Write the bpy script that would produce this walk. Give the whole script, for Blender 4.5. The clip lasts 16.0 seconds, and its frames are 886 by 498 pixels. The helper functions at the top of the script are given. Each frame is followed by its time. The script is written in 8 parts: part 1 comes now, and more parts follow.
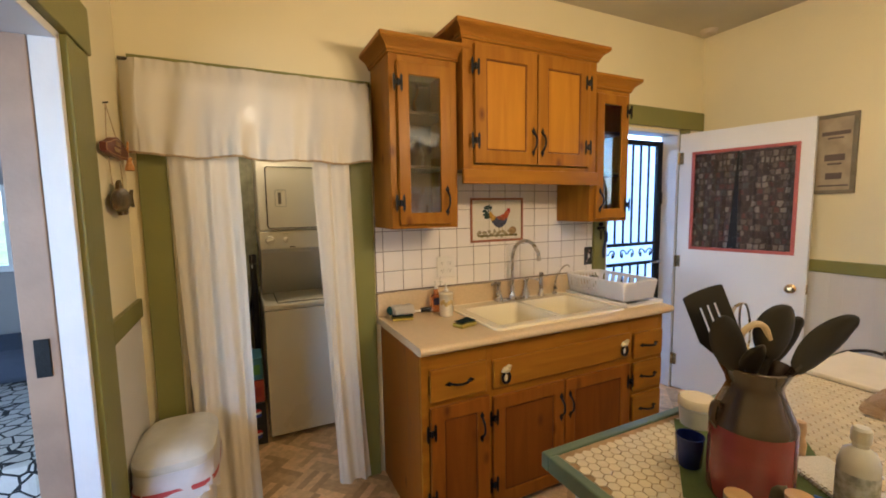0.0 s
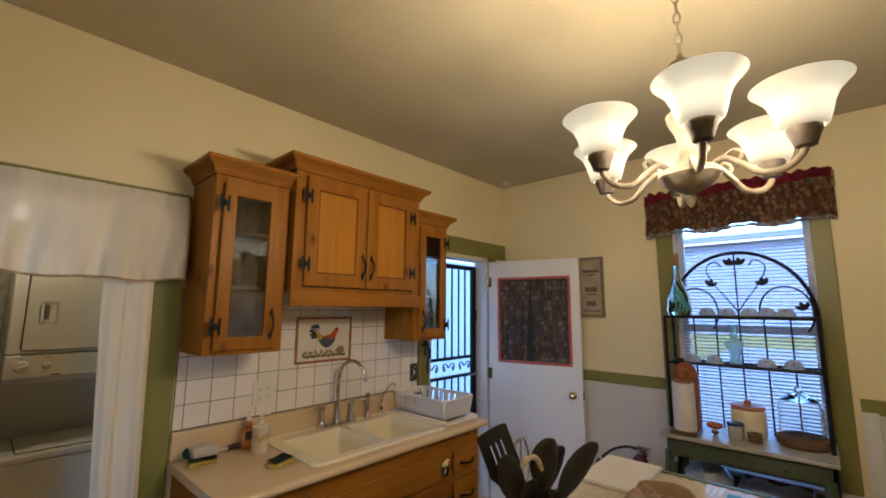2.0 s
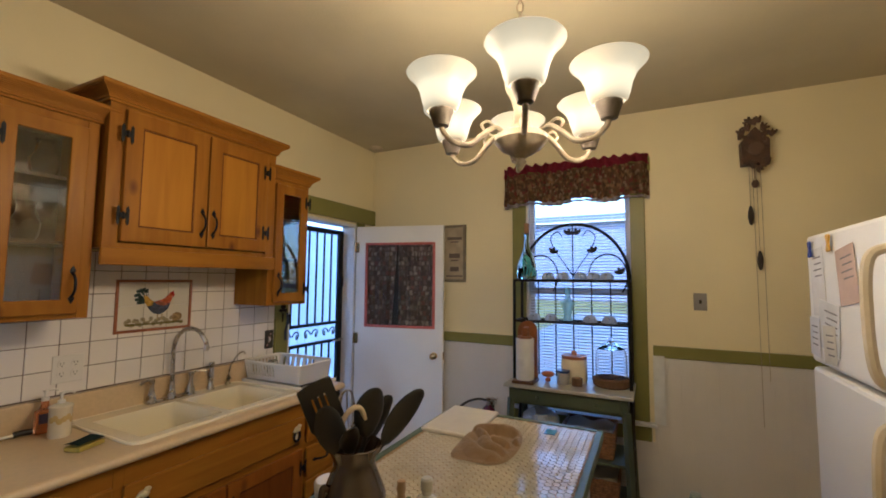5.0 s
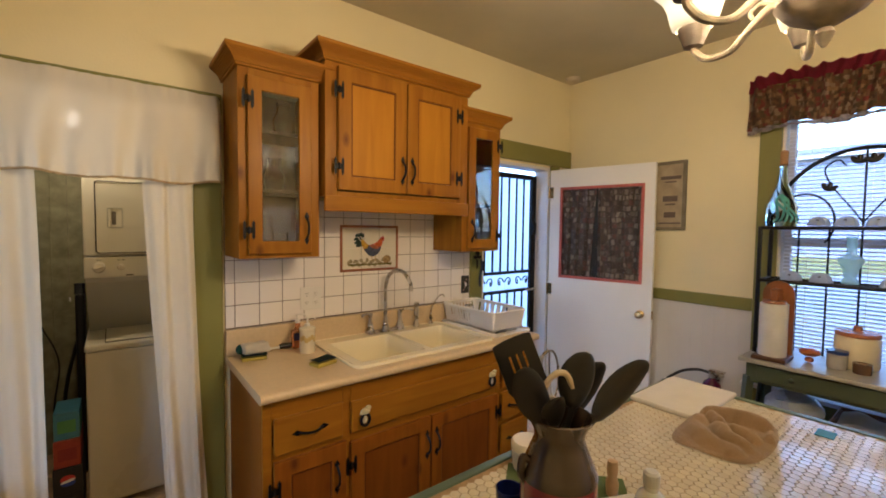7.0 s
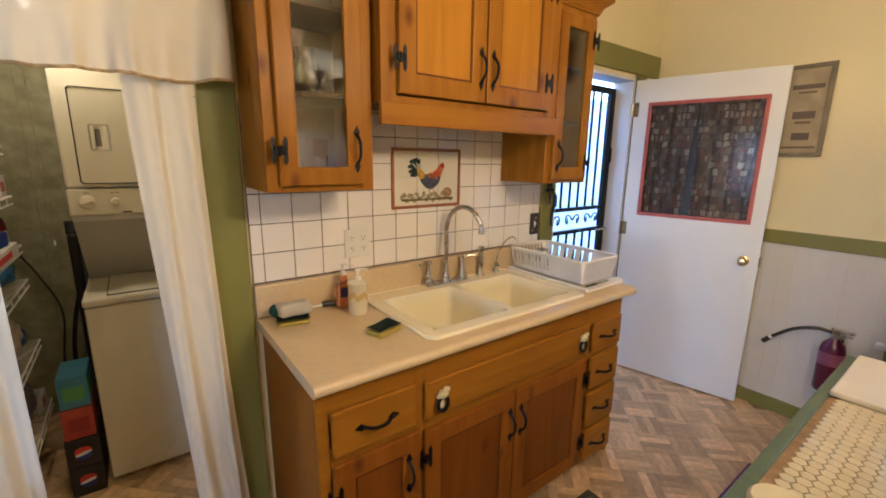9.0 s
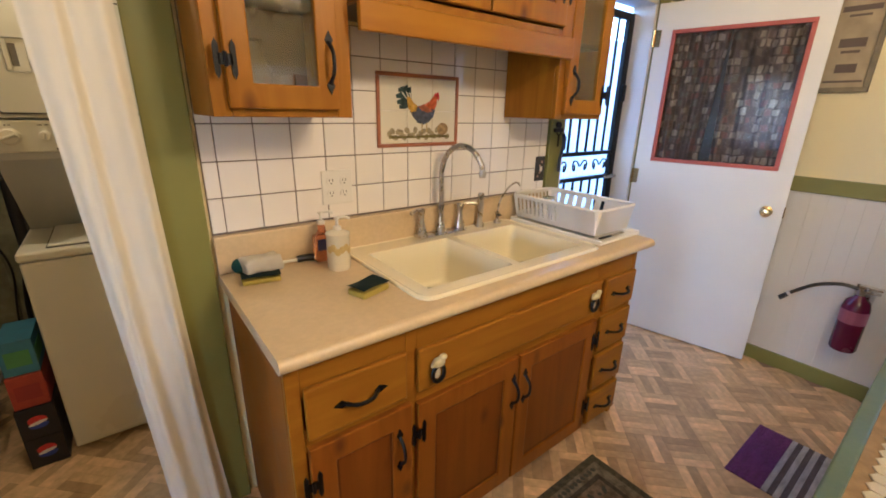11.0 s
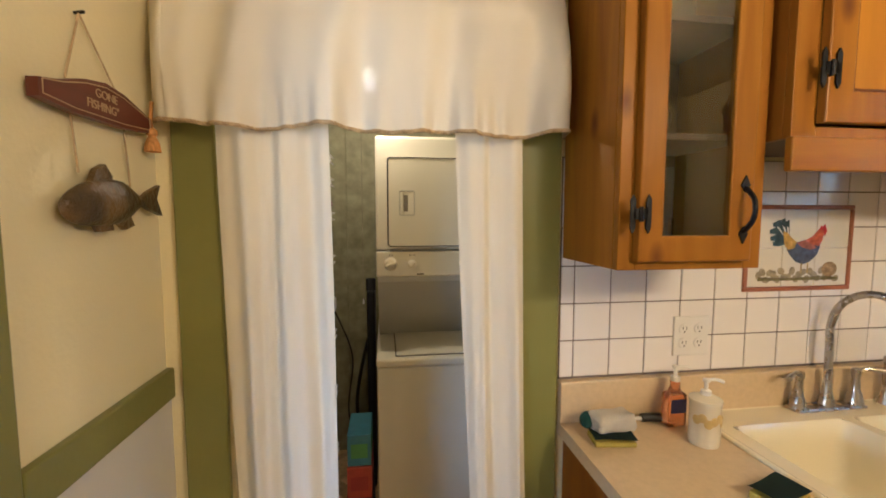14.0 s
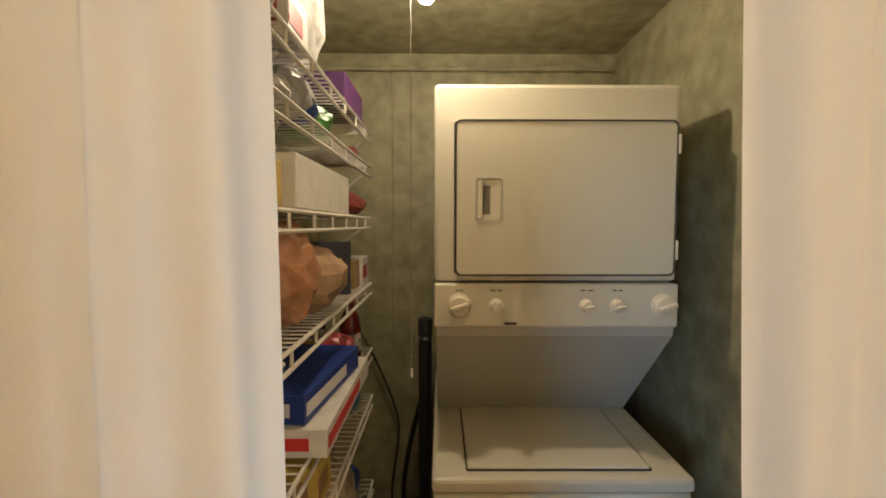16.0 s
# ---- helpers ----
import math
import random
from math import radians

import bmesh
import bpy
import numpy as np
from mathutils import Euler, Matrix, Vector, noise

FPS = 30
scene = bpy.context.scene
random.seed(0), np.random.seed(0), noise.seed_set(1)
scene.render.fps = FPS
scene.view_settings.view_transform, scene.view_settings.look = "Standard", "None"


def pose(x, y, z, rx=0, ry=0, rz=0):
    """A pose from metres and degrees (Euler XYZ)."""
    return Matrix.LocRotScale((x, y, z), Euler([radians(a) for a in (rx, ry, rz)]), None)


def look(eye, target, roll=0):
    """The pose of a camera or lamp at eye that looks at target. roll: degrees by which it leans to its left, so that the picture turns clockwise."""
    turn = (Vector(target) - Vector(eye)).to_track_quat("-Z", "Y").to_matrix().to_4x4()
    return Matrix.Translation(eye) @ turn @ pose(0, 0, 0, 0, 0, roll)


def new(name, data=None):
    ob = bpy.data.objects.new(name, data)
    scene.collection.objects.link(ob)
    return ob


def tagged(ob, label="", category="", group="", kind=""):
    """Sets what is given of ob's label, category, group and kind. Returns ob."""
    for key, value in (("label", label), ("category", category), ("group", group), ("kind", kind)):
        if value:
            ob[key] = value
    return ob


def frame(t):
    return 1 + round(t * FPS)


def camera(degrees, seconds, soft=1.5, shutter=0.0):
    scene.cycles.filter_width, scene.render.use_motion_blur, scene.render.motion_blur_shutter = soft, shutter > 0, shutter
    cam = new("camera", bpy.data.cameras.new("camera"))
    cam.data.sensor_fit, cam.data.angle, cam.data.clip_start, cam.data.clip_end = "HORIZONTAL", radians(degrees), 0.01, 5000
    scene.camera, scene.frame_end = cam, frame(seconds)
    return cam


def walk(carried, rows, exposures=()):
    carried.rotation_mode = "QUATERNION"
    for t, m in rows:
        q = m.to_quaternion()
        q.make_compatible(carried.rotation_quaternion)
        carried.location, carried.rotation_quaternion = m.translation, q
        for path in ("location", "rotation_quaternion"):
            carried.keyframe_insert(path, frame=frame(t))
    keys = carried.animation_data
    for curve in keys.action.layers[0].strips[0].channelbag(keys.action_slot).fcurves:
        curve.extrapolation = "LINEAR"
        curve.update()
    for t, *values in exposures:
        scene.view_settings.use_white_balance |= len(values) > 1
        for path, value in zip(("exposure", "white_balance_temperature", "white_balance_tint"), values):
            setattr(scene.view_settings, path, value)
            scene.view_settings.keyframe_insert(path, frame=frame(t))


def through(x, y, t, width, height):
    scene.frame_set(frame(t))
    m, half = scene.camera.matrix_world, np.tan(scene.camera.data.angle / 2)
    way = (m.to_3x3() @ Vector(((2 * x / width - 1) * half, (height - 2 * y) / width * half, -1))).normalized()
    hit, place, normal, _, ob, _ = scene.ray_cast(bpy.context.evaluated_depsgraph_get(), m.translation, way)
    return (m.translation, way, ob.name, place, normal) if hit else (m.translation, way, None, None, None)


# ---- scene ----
cam = camera(93.4, 16.0, soft=1.8)
PATH = [
    (0, (0.542, 1.063, 1.5), (1.404, 2.857, 1.303), -0.9),
    (0.5, (0.521, 1.06, 1.513), (1.585, 2.75, 1.405), -0.2),
    (1, (0.521, 1.032, 1.565), (1.693, 2.652, 1.598), 0.1),
    (1.5, (0.512, 1.005, 1.593), (1.811, 2.517, 1.759), 0.2),
    (2, (0.527, 0.972, 1.613), (1.993, 2.303, 1.894), 0.4),
    (2.5, (0.561, 0.924, 1.628), (2.179, 2.022, 2.047), 0.4),
    (3, (0.581, 0.855, 1.675), (2.299, 1.717, 2.226), 0.1),
    (3.2, (0.589, 0.814, 1.689), (2.325, 1.616, 2.274), -0.0),
    (5.3, (0.634, 0.91, 1.559), (2.401, 1.845, 1.599), 0.7),
    (5.5, (0.631, 0.925, 1.57), (2.364, 1.922, 1.554), 1.2),
    (6, (0.681, 0.936, 1.538), (2.264, 2.156, 1.467), 0.8),
    (6.5, (0.724, 1.014, 1.543), (2.137, 2.425, 1.444), 0.6),
    (7, (0.774, 1.032, 1.542), (2.01, 2.601, 1.444), 0.7),
    (7.5, (0.773, 1.147, 1.528), (1.922, 2.782, 1.434), 0.3),
    (8, (0.752, 1.294, 1.563), (1.875, 2.943, 1.422), 0.4),
    (8.5, (0.759, 1.447, 1.543), (1.905, 3.066, 1.294), 0.4),
    (9, (0.859, 1.636, 1.507), (2.029, 3.203, 1.087), 0.8),
    (9.5, (0.948, 1.772, 1.443), (2.124, 3.279, 0.857), 1.1),
    (9.7, (0.966, 1.796, 1.423), (2.135, 3.287, 0.782), 1.1),
    (11.8, (1.004, 1.829, 1.427), (2.164, 3.344, 0.826), 1.5),
    (12, (1.009, 1.819, 1.425), (2.172, 3.351, 0.877), 1.3),
    (12.5, (0.984, 1.852, 1.434), (2.087, 3.465, 1.006), 0.8),
    (13, (0.86, 1.942, 1.49), (1.714, 3.724, 1.178), -0.1),
    (13.5, (0.735, 2.016, 1.508), (1.274, 3.931, 1.304), -0.3),
    (14, (0.684, 2.108, 1.521), (0.955, 4.084, 1.363), 0.0),
    (14.5, (0.714, 2.3, 1.525), (0.805, 4.293, 1.383), 0.3),
    (15, (0.728, 2.496, 1.524), (0.696, 4.491, 1.384), 0.6),
    (15.5, (0.68, 2.69, 1.523), (0.639, 4.685, 1.379), 0.9),
    (16, (0.658, 2.915, 1.512), (0.667, 4.912, 1.4), 0.1),
]
EXPOSURES = ((0.0, 3.05), (1.0, 2.75), (2.0, 2.3), (3.0, 1.95), (5.5, 2.4), (7.0, 2.75), (8.5, 3.0), (9.5, 3.25), (12.0, 3.3), (13.0, 3.3), (14.5, 3.28), (15.5, 3.3), (16.0, 3.1))
KELVINS = ((0.0, 4900), (1.5, 4650), (2.5, 4550), (6.0, 4600), (7.0, 5000), (8.5, 4850), (12.0, 4700), (14.5, 4650), (16.0, 4950))


def kelvin(t):
    """White balance at a time, on straight lines between the given times."""
    for (a, ka), (b, kb) in zip(KELVINS, KELVINS[1:]):
        if t <= b:
            return ka + (kb - ka) * (t - a) / (b - a)
    return KELVINS[-1][1]


walk(cam, [(t, look(eye, target, roll)) for t, eye, target, roll in PATH], [(t, stops, kelvin(t), 10) for t, stops in EXPOSURES])

# ---- world and light ----
world = bpy.data.worlds.new("world")
scene.world = world
world.use_nodes = True
sky = world.node_tree.nodes.new("ShaderNodeTexSky")
sky.sky_type, sky.sun_disc, sky.sun_elevation, sky.sun_rotation = "NISHITA", False, radians(38), radians(246)
world.node_tree.links.new(sky.outputs[0], world.node_tree.nodes["Background"].inputs[0])
world.node_tree.nodes["Background"].inputs[1].default_value = 0.15


def lamp(name, kind, m, watts, colour, size=0.1, size_y=None):
    data = bpy.data.lights.new(name, kind)
    data.energy, data.color = watts, colour
    if kind == "AREA":
        data.shape, data.size, data.size_y = "RECTANGLE", size, size_y or size
    elif kind == "SUN":
        data.angle = size
    else:
        data.shadow_soft_size = size
    ob = new(name, data)
    ob.matrix_world = m
    return ob


lamp("sun", "SUN", look((0, 0, 0), (0.72, 0.32, -0.62)), 0.9, (1, 0.97, 0.92), radians(10.0))
# two unseen fill lamps, added to bring cool light through the bedroom doorway
lamp("side_room_fill", "AREA", look((-0.95, 0.56, 1.5), (0.5, 3.3, 1.0)), 3.2, (0.80, 0.90, 1.0), 0.9, 1.0)
lamp("side_room_west_fill", "AREA", look((-3.12, 1.6, 1.45), (0, 2.0, 1.2)), 3, (0.68, 0.80, 1.0), 0.8, 1.0)
CHX, CHY = 1.87, 1.23
WARM = (1.0, 0.64, 0.30)
lamp("pantry_light", "POINT", pose(0.622, 3.92, 2.085), 1.4, (1.0, 0.67, 0.33), 0.035)


# ---- helpers ----
ORIGIN = {}


def part(name, bm, material, parent=None, label="", smooth=False):
    """Links a bmesh (in world metres) as one mesh object under a thing, a part or nothing."""
    mesh = bpy.data.meshes.new(name)
    bmesh.ops.recalc_face_normals(bm, faces=bm.faces)
    bm.to_mesh(mesh)
    bm.free()
    mesh.materials.append(material)
    if smooth:
        mesh.polygons.foreach_set("use_smooth", [True] * len(mesh.polygons))
        mesh.set_sharp_from_angle(angle=radians(40))
    ob = new(name, mesh)
    if parent is not None:
        ob.parent = parent
        ob.location = -ORIGIN.get(parent.name, Vector((0, 0, 0)))
    if label:
        ob["label"] = label
    return ob


def thing(name, at, label, category, group=""):
    """An Empty at the base of a thing, for its parts."""
    ob = new(name)
    ob.empty_display_size = 0.05
    ob.location = at
    ORIGIN[ob.name] = Vector(at)
    return tagged(ob, label, category, group)


def structure(name, bm, material, label="", smooth=False):
    return tagged(part(name, bm, material, None, "", smooth), label, "", "", "structure")


def B():
    return bmesh.new()


def box(bm, x0, x1, y0, y1, z0, z1, bevel=0.0, seg=2, m=None):
    mat = Matrix.LocRotScale(((x0 + x1) / 2, (y0 + y1) / 2, (z0 + z1) / 2), None, (x1 - x0, y1 - y0, z1 - z0))
    vs = bmesh.ops.create_cube(bm, size=1, matrix=mat)["verts"]
    if bevel:
        es = list({e for v in vs for e in v.link_edges})
        r = bmesh.ops.bevel(bm, geom=es, offset=bevel, segments=seg, affect="EDGES", profile=0.5)
        vs = list({v for v in r["verts"]} | {v for v in vs if v.is_valid})
    if m is not None:
        bmesh.ops.transform(bm, matrix=m, verts=vs)
    return bm


def lathe(bm, profile, at, segs=24, m=None, cap=True, sweep=360):
    """profile: (radius, height) pairs from the bottom up."""
    rings = []
    for r, z in profile:
        ring = []
        for i in range(segs):
            a = radians(sweep) * i / segs
            p = Vector((r * math.cos(a), r * math.sin(a), z))
            ring.append(bm.verts.new((m @ p if m is not None else p) + Vector(at)))
        rings.append(ring)
    for a, b in zip(rings, rings[1:]):
        for i in range(segs):
            j = (i + 1) % segs
            bm.faces.new((a[i], a[j], b[j], b[i]))
    if cap:
        for ring, flip in ((rings[0], True), (rings[-1], False)):
            bm.faces.new(ring[::-1] if flip else ring)
    return bm


def tube(bm, pts, r, segs=8, taper=None):
    """A round bar along points; taper gives a radius factor per point."""
    pts = [Vector(p) for p in pts]
    rings, up = [], None
    for i, p in enumerate(pts):
        d = (pts[min(i + 1, len(pts) - 1)] - pts[max(i - 1, 0)]).normalized()
        if up is None:
            up = Vector((0, 0, 1)) if abs(d.z) < 0.9 else Vector((1, 0, 0))
        side = d.cross(up).normalized()
        up = side.cross(d).normalized()
        k = r * (taper[i] if taper else 1)
        rings.append([bm.verts.new(p + k * (math.cos(a) * side + math.sin(a) * up)) for a in (2 * math.pi * j / segs for j in range(segs))])
    for a, b in zip(rings, rings[1:]):
        for i in range(segs):
            j = (i + 1) % segs
            bm.faces.new((a[i], a[j], b[j], b[i]))
    bm.faces.new(rings[0][::-1])
    bm.faces.new(rings[-1])
    return bm


def curve(pts, n=8):
    """A smooth Catmull-Rom line through points."""
    pts = [Vector(p) for p in pts]
    q = [2 * pts[0] - pts[1], *pts, 2 * pts[-1] - pts[-2]]
    out = []
    for a, b, c, d in zip(q, q[1:], q[2:], q[3:]):
        for i in range(n):
            t = i / n
            out.append(0.5 * ((2 * b) + (c - a) * t + (2 * a - 5 * b + 4 * c - d) * t * t + (3 * b - a - 3 * c + d) * t ** 3))
    return out + [pts[-1]]


def ball(bm, at, rx, ry, rz, u=12, v=8, m=None):
    vs = bmesh.ops.create_uvsphere(bm, u_segments=u, v_segments=v, radius=1)["verts"]
    mat = Matrix.Translation(at) @ (m if m is not None else Matrix()) @ Matrix.Diagonal((rx, ry, rz, 1))
    bmesh.ops.transform(bm, matrix=mat, verts=vs)
    return bm


def prism(bm, outline, y0, y1, axis="y"):
    """Extrudes a closed outline of (a, b): axis y: (x, z); axis x: (y, z); axis z: (x, y)."""
    def at(a, b, c):
        return {"y": (a, c, b), "x": (c, a, b), "z": (a, b, c)}[axis]
    lo = [bm.verts.new(at(a, b, y0)) for a, b in outline]
    hi = [bm.verts.new(at(a, b, y1)) for a, b in outline]
    n = len(outline)
    bm.faces.new(lo)
    bm.faces.new(hi[::-1])
    for i in range(n):
        bm.faces.new((lo[i], hi[i], hi[(i + 1) % n], lo[(i + 1) % n]))
    return bm


def sheet(bm, nu, nv, f, thick=0.0):
    """A grid surface from f(u, v), u and v in 0..1, with thickness along its normals."""
    g = [[bm.verts.new(f(i / nu, j / nv)) for j in range(nv + 1)] for i in range(nu + 1)]
    fs = [bm.faces.new((g[i][j], g[i + 1][j], g[i + 1][j + 1], g[i][j + 1])) for i in range(nu) for j in range(nv)]
    if thick:
        bmesh.ops.solidify(bm, geom=fs, thickness=thick)
    return bm


# ---- materials ----
def material(name, colour, rough=0.5, metal=0.0, scale=8.0, vary=0.12, bump=0.05, bump_scale=60.0, stretch=(1, 1, 1), colour2=None, coat=0.0, island=0.0, emit=0.0, emit_colour=None, trans=0.0, alpha=1.0, detail=6.0, sheen=0.0):
    mt = bpy.data.materials.new(name)
    mt.use_nodes = True
    nt = mt.node_tree
    bs = nt.nodes["Principled BSDF"]
    bs.inputs["Roughness"].default_value = rough
    bs.inputs["Metallic"].default_value = metal
    bs.inputs["Coat Weight"].default_value = coat
    bs.inputs["Coat Roughness"].default_value = 0.08
    bs.inputs["Transmission Weight"].default_value = trans
    bs.inputs["Alpha"].default_value = alpha
    bs.inputs["Sheen Weight"].default_value = sheen
    if emit:
        bs.inputs["Emission Color"].default_value = (*(emit_colour or colour), 1)
        bs.inputs["Emission Strength"].default_value = emit
    co = nt.nodes.new("ShaderNodeTexCoord")
    mp = nt.nodes.new("ShaderNodeMapping")
    mp.inputs["Scale"].default_value = stretch
    nt.links.new(co.outputs["Object"], mp.inputs["Vector"])
    n1 = nt.nodes.new("ShaderNodeTexNoise")
    n1.inputs["Scale"].default_value, n1.inputs["Detail"].default_value = scale, detail
    nt.links.new(mp.outputs[0], n1.inputs["Vector"])
    rp = nt.nodes.new("ShaderNodeMapRange")
    rp.inputs["From Min"].default_value, rp.inputs["From Max"].default_value = 0.3, 0.7
    nt.links.new(n1.outputs["Fac"], rp.inputs["Value"])
    mx = nt.nodes.new("ShaderNodeMix")
    mx.data_type = "RGBA"
    c2 = colour2 or tuple(max(0, c * (1 - 2 * vary)) for c in colour)
    mx.inputs["A"].default_value = (*c2, 1)
    mx.inputs["B"].default_value = (*colour, 1)
    nt.links.new(rp.outputs[0], mx.inputs["Factor"])
    last = mx.outputs["Result"]
    if island:
        oi = nt.nodes.new("ShaderNodeObjectInfo")
        ge = nt.nodes.new("ShaderNodeNewGeometry")
        ad = nt.nodes.new("ShaderNodeMath")
        ad.operation = "ADD"
        nt.links.new(oi.outputs["Random"], ad.inputs[0])
        nt.links.new(ge.outputs["Random Per Island"], ad.inputs[1])
        fr = nt.nodes.new("ShaderNodeMath")
        fr.operation = "FRACT"
        nt.links.new(ad.outputs[0], fr.inputs[0])
        r2 = nt.nodes.new("ShaderNodeMapRange")
        r2.inputs["To Min"].default_value, r2.inputs["To Max"].default_value = 1 - island, 1 + island * 0.4
        nt.links.new(fr.outputs[0], r2.inputs["Value"])
        hs = nt.nodes.new("ShaderNodeHueSaturation")
        nt.links.new(r2.outputs[0], hs.inputs["Value"])
        nt.links.new(last, hs.inputs["Color"])
        last = hs.outputs["Color"]
    nt.links.new(last, bs.inputs["Base Color"])
    n2 = nt.nodes.new("ShaderNodeTexNoise")
    n2.inputs["Scale"].default_value, n2.inputs["Detail"].default_value = bump_scale, 4
    nt.links.new(mp.outputs[0], n2.inputs["Vector"])
    if bump:
        bp = nt.nodes.new("ShaderNodeBump")
        bp.inputs["Strength"].default_value, bp.inputs["Distance"].default_value = bump, 0.02
        nt.links.new(n2.outputs["Fac"], bp.inputs["Height"])
        nt.links.new(bp.outputs[0], bs.inputs["Normal"])
    rr = nt.nodes.new("ShaderNodeMapRange")
    rr.inputs["To Min"].default_value, rr.inputs["To Max"].default_value = max(0.02, rough - 0.08), min(1, rough + 0.08)
    nt.links.new(n1.outputs["Fac"], rr.inputs["Value"])
    nt.links.new(rr.outputs[0], bs.inputs["Roughness"])
    return mt


def colour(name, c, rough=0.5, **k):
    if name not in M:
        M[name] = material(name, c, rough, **k)
    return M[name]


def wood(name, light, dark, axis="z", rough=0.36, coat=0.0, knots=True):
    """Pine with grain along one axis, darker streaks and knots."""
    st = {"x": (1, 11, 11), "y": (11, 1, 11), "z": (11, 11, 1)}[axis]
    mt = material(name, light, rough, 0, 1.6, 0.1, 0.02, 30, st, dark, coat, detail=3.0)
    nt = mt.node_tree
    mt.node_tree.nodes["Principled BSDF"].inputs["Specular Tint"].default_value = (1.0, 0.80, 0.55, 1)
    mt.node_tree.nodes["Principled BSDF"].inputs["Specular IOR Level"].default_value = 0.24
    nt.nodes["Noise Texture"].inputs["Distortion"].default_value = 0.8
    bs = nt.nodes["Principled BSDF"]
    if knots:
        co = nt.nodes.new("ShaderNodeTexCoord")
        mp = nt.nodes.new("ShaderNodeMapping")
        mp.inputs["Scale"].default_value = tuple(6.0 if s > 1 else 3.2 for s in st)
        nt.links.new(co.outputs["Object"], mp.inputs["Vector"])
        vo = nt.nodes.new("ShaderNodeTexVoronoi")
        vo.inputs["Scale"].default_value = 1.0
        nt.links.new(mp.outputs[0], vo.inputs["Vector"])
        mr = nt.nodes.new("ShaderNodeMapRange")
        mr.inputs["From Min"].default_value, mr.inputs["From Max"].default_value = 0.03, 0.14
        nt.links.new(vo.outputs["Distance"], mr.inputs["Value"])
        mx = nt.nodes.new("ShaderNodeMix")
        mx.data_type = "RGBA"
        mx.inputs["A"].default_value = (0.11, 0.03, 0.006, 1)
        src = bs.inputs["Base Color"].links[0].from_socket
        nt.links.new(src, mx.inputs["B"])
        nt.links.new(mr.outputs[0], mx.inputs["Factor"])
        nt.links.new(mx.outputs["Result"], bs.inputs["Base Color"])
    return mt


def cloth(name, colour, through=0.35, open_weave=0.07):
    """Thin woven cotton: part of the light shines through it, a little passes between the threads."""
    mt = material(name, colour, 0.9, 0, 3.0, 0.04, 0.05, 420, (1, 1, 0.35))
    nt = mt.node_tree
    out, bs = nt.nodes["Material Output"], nt.nodes["Principled BSDF"]
    tl, tp = nt.nodes.new("ShaderNodeBsdfTranslucent"), nt.nodes.new("ShaderNodeBsdfTransparent")
    tl.inputs["Color"].default_value = (*colour, 1)
    m1, m2 = nt.nodes.new("ShaderNodeMixShader"), nt.nodes.new("ShaderNodeMixShader")
    m1.inputs[0].default_value, m2.inputs[0].default_value = through, open_weave
    nt.links.new(bs.outputs[0], m1.inputs[1])
    nt.links.new(tl.outputs[0], m1.inputs[2])
    nt.links.new(m1.outputs[0], m2.inputs[1])
    nt.links.new(tp.outputs[0], m2.inputs[2])
    nt.links.new(m2.outputs[0], out.inputs["Surface"])
    return mt


def glass(name, colour=(1, 1, 1), rough=0.0, ior=1.45):
    mt = bpy.data.materials.new(name)
    mt.use_nodes = True
    bs = mt.node_tree.nodes["Principled BSDF"]
    bs.inputs["Base Color"].default_value = (*colour, 1)
    bs.inputs["Roughness"].default_value = rough
    bs.inputs["Transmission Weight"].default_value = 1
    bs.inputs["IOR"].default_value = ior
    return mt


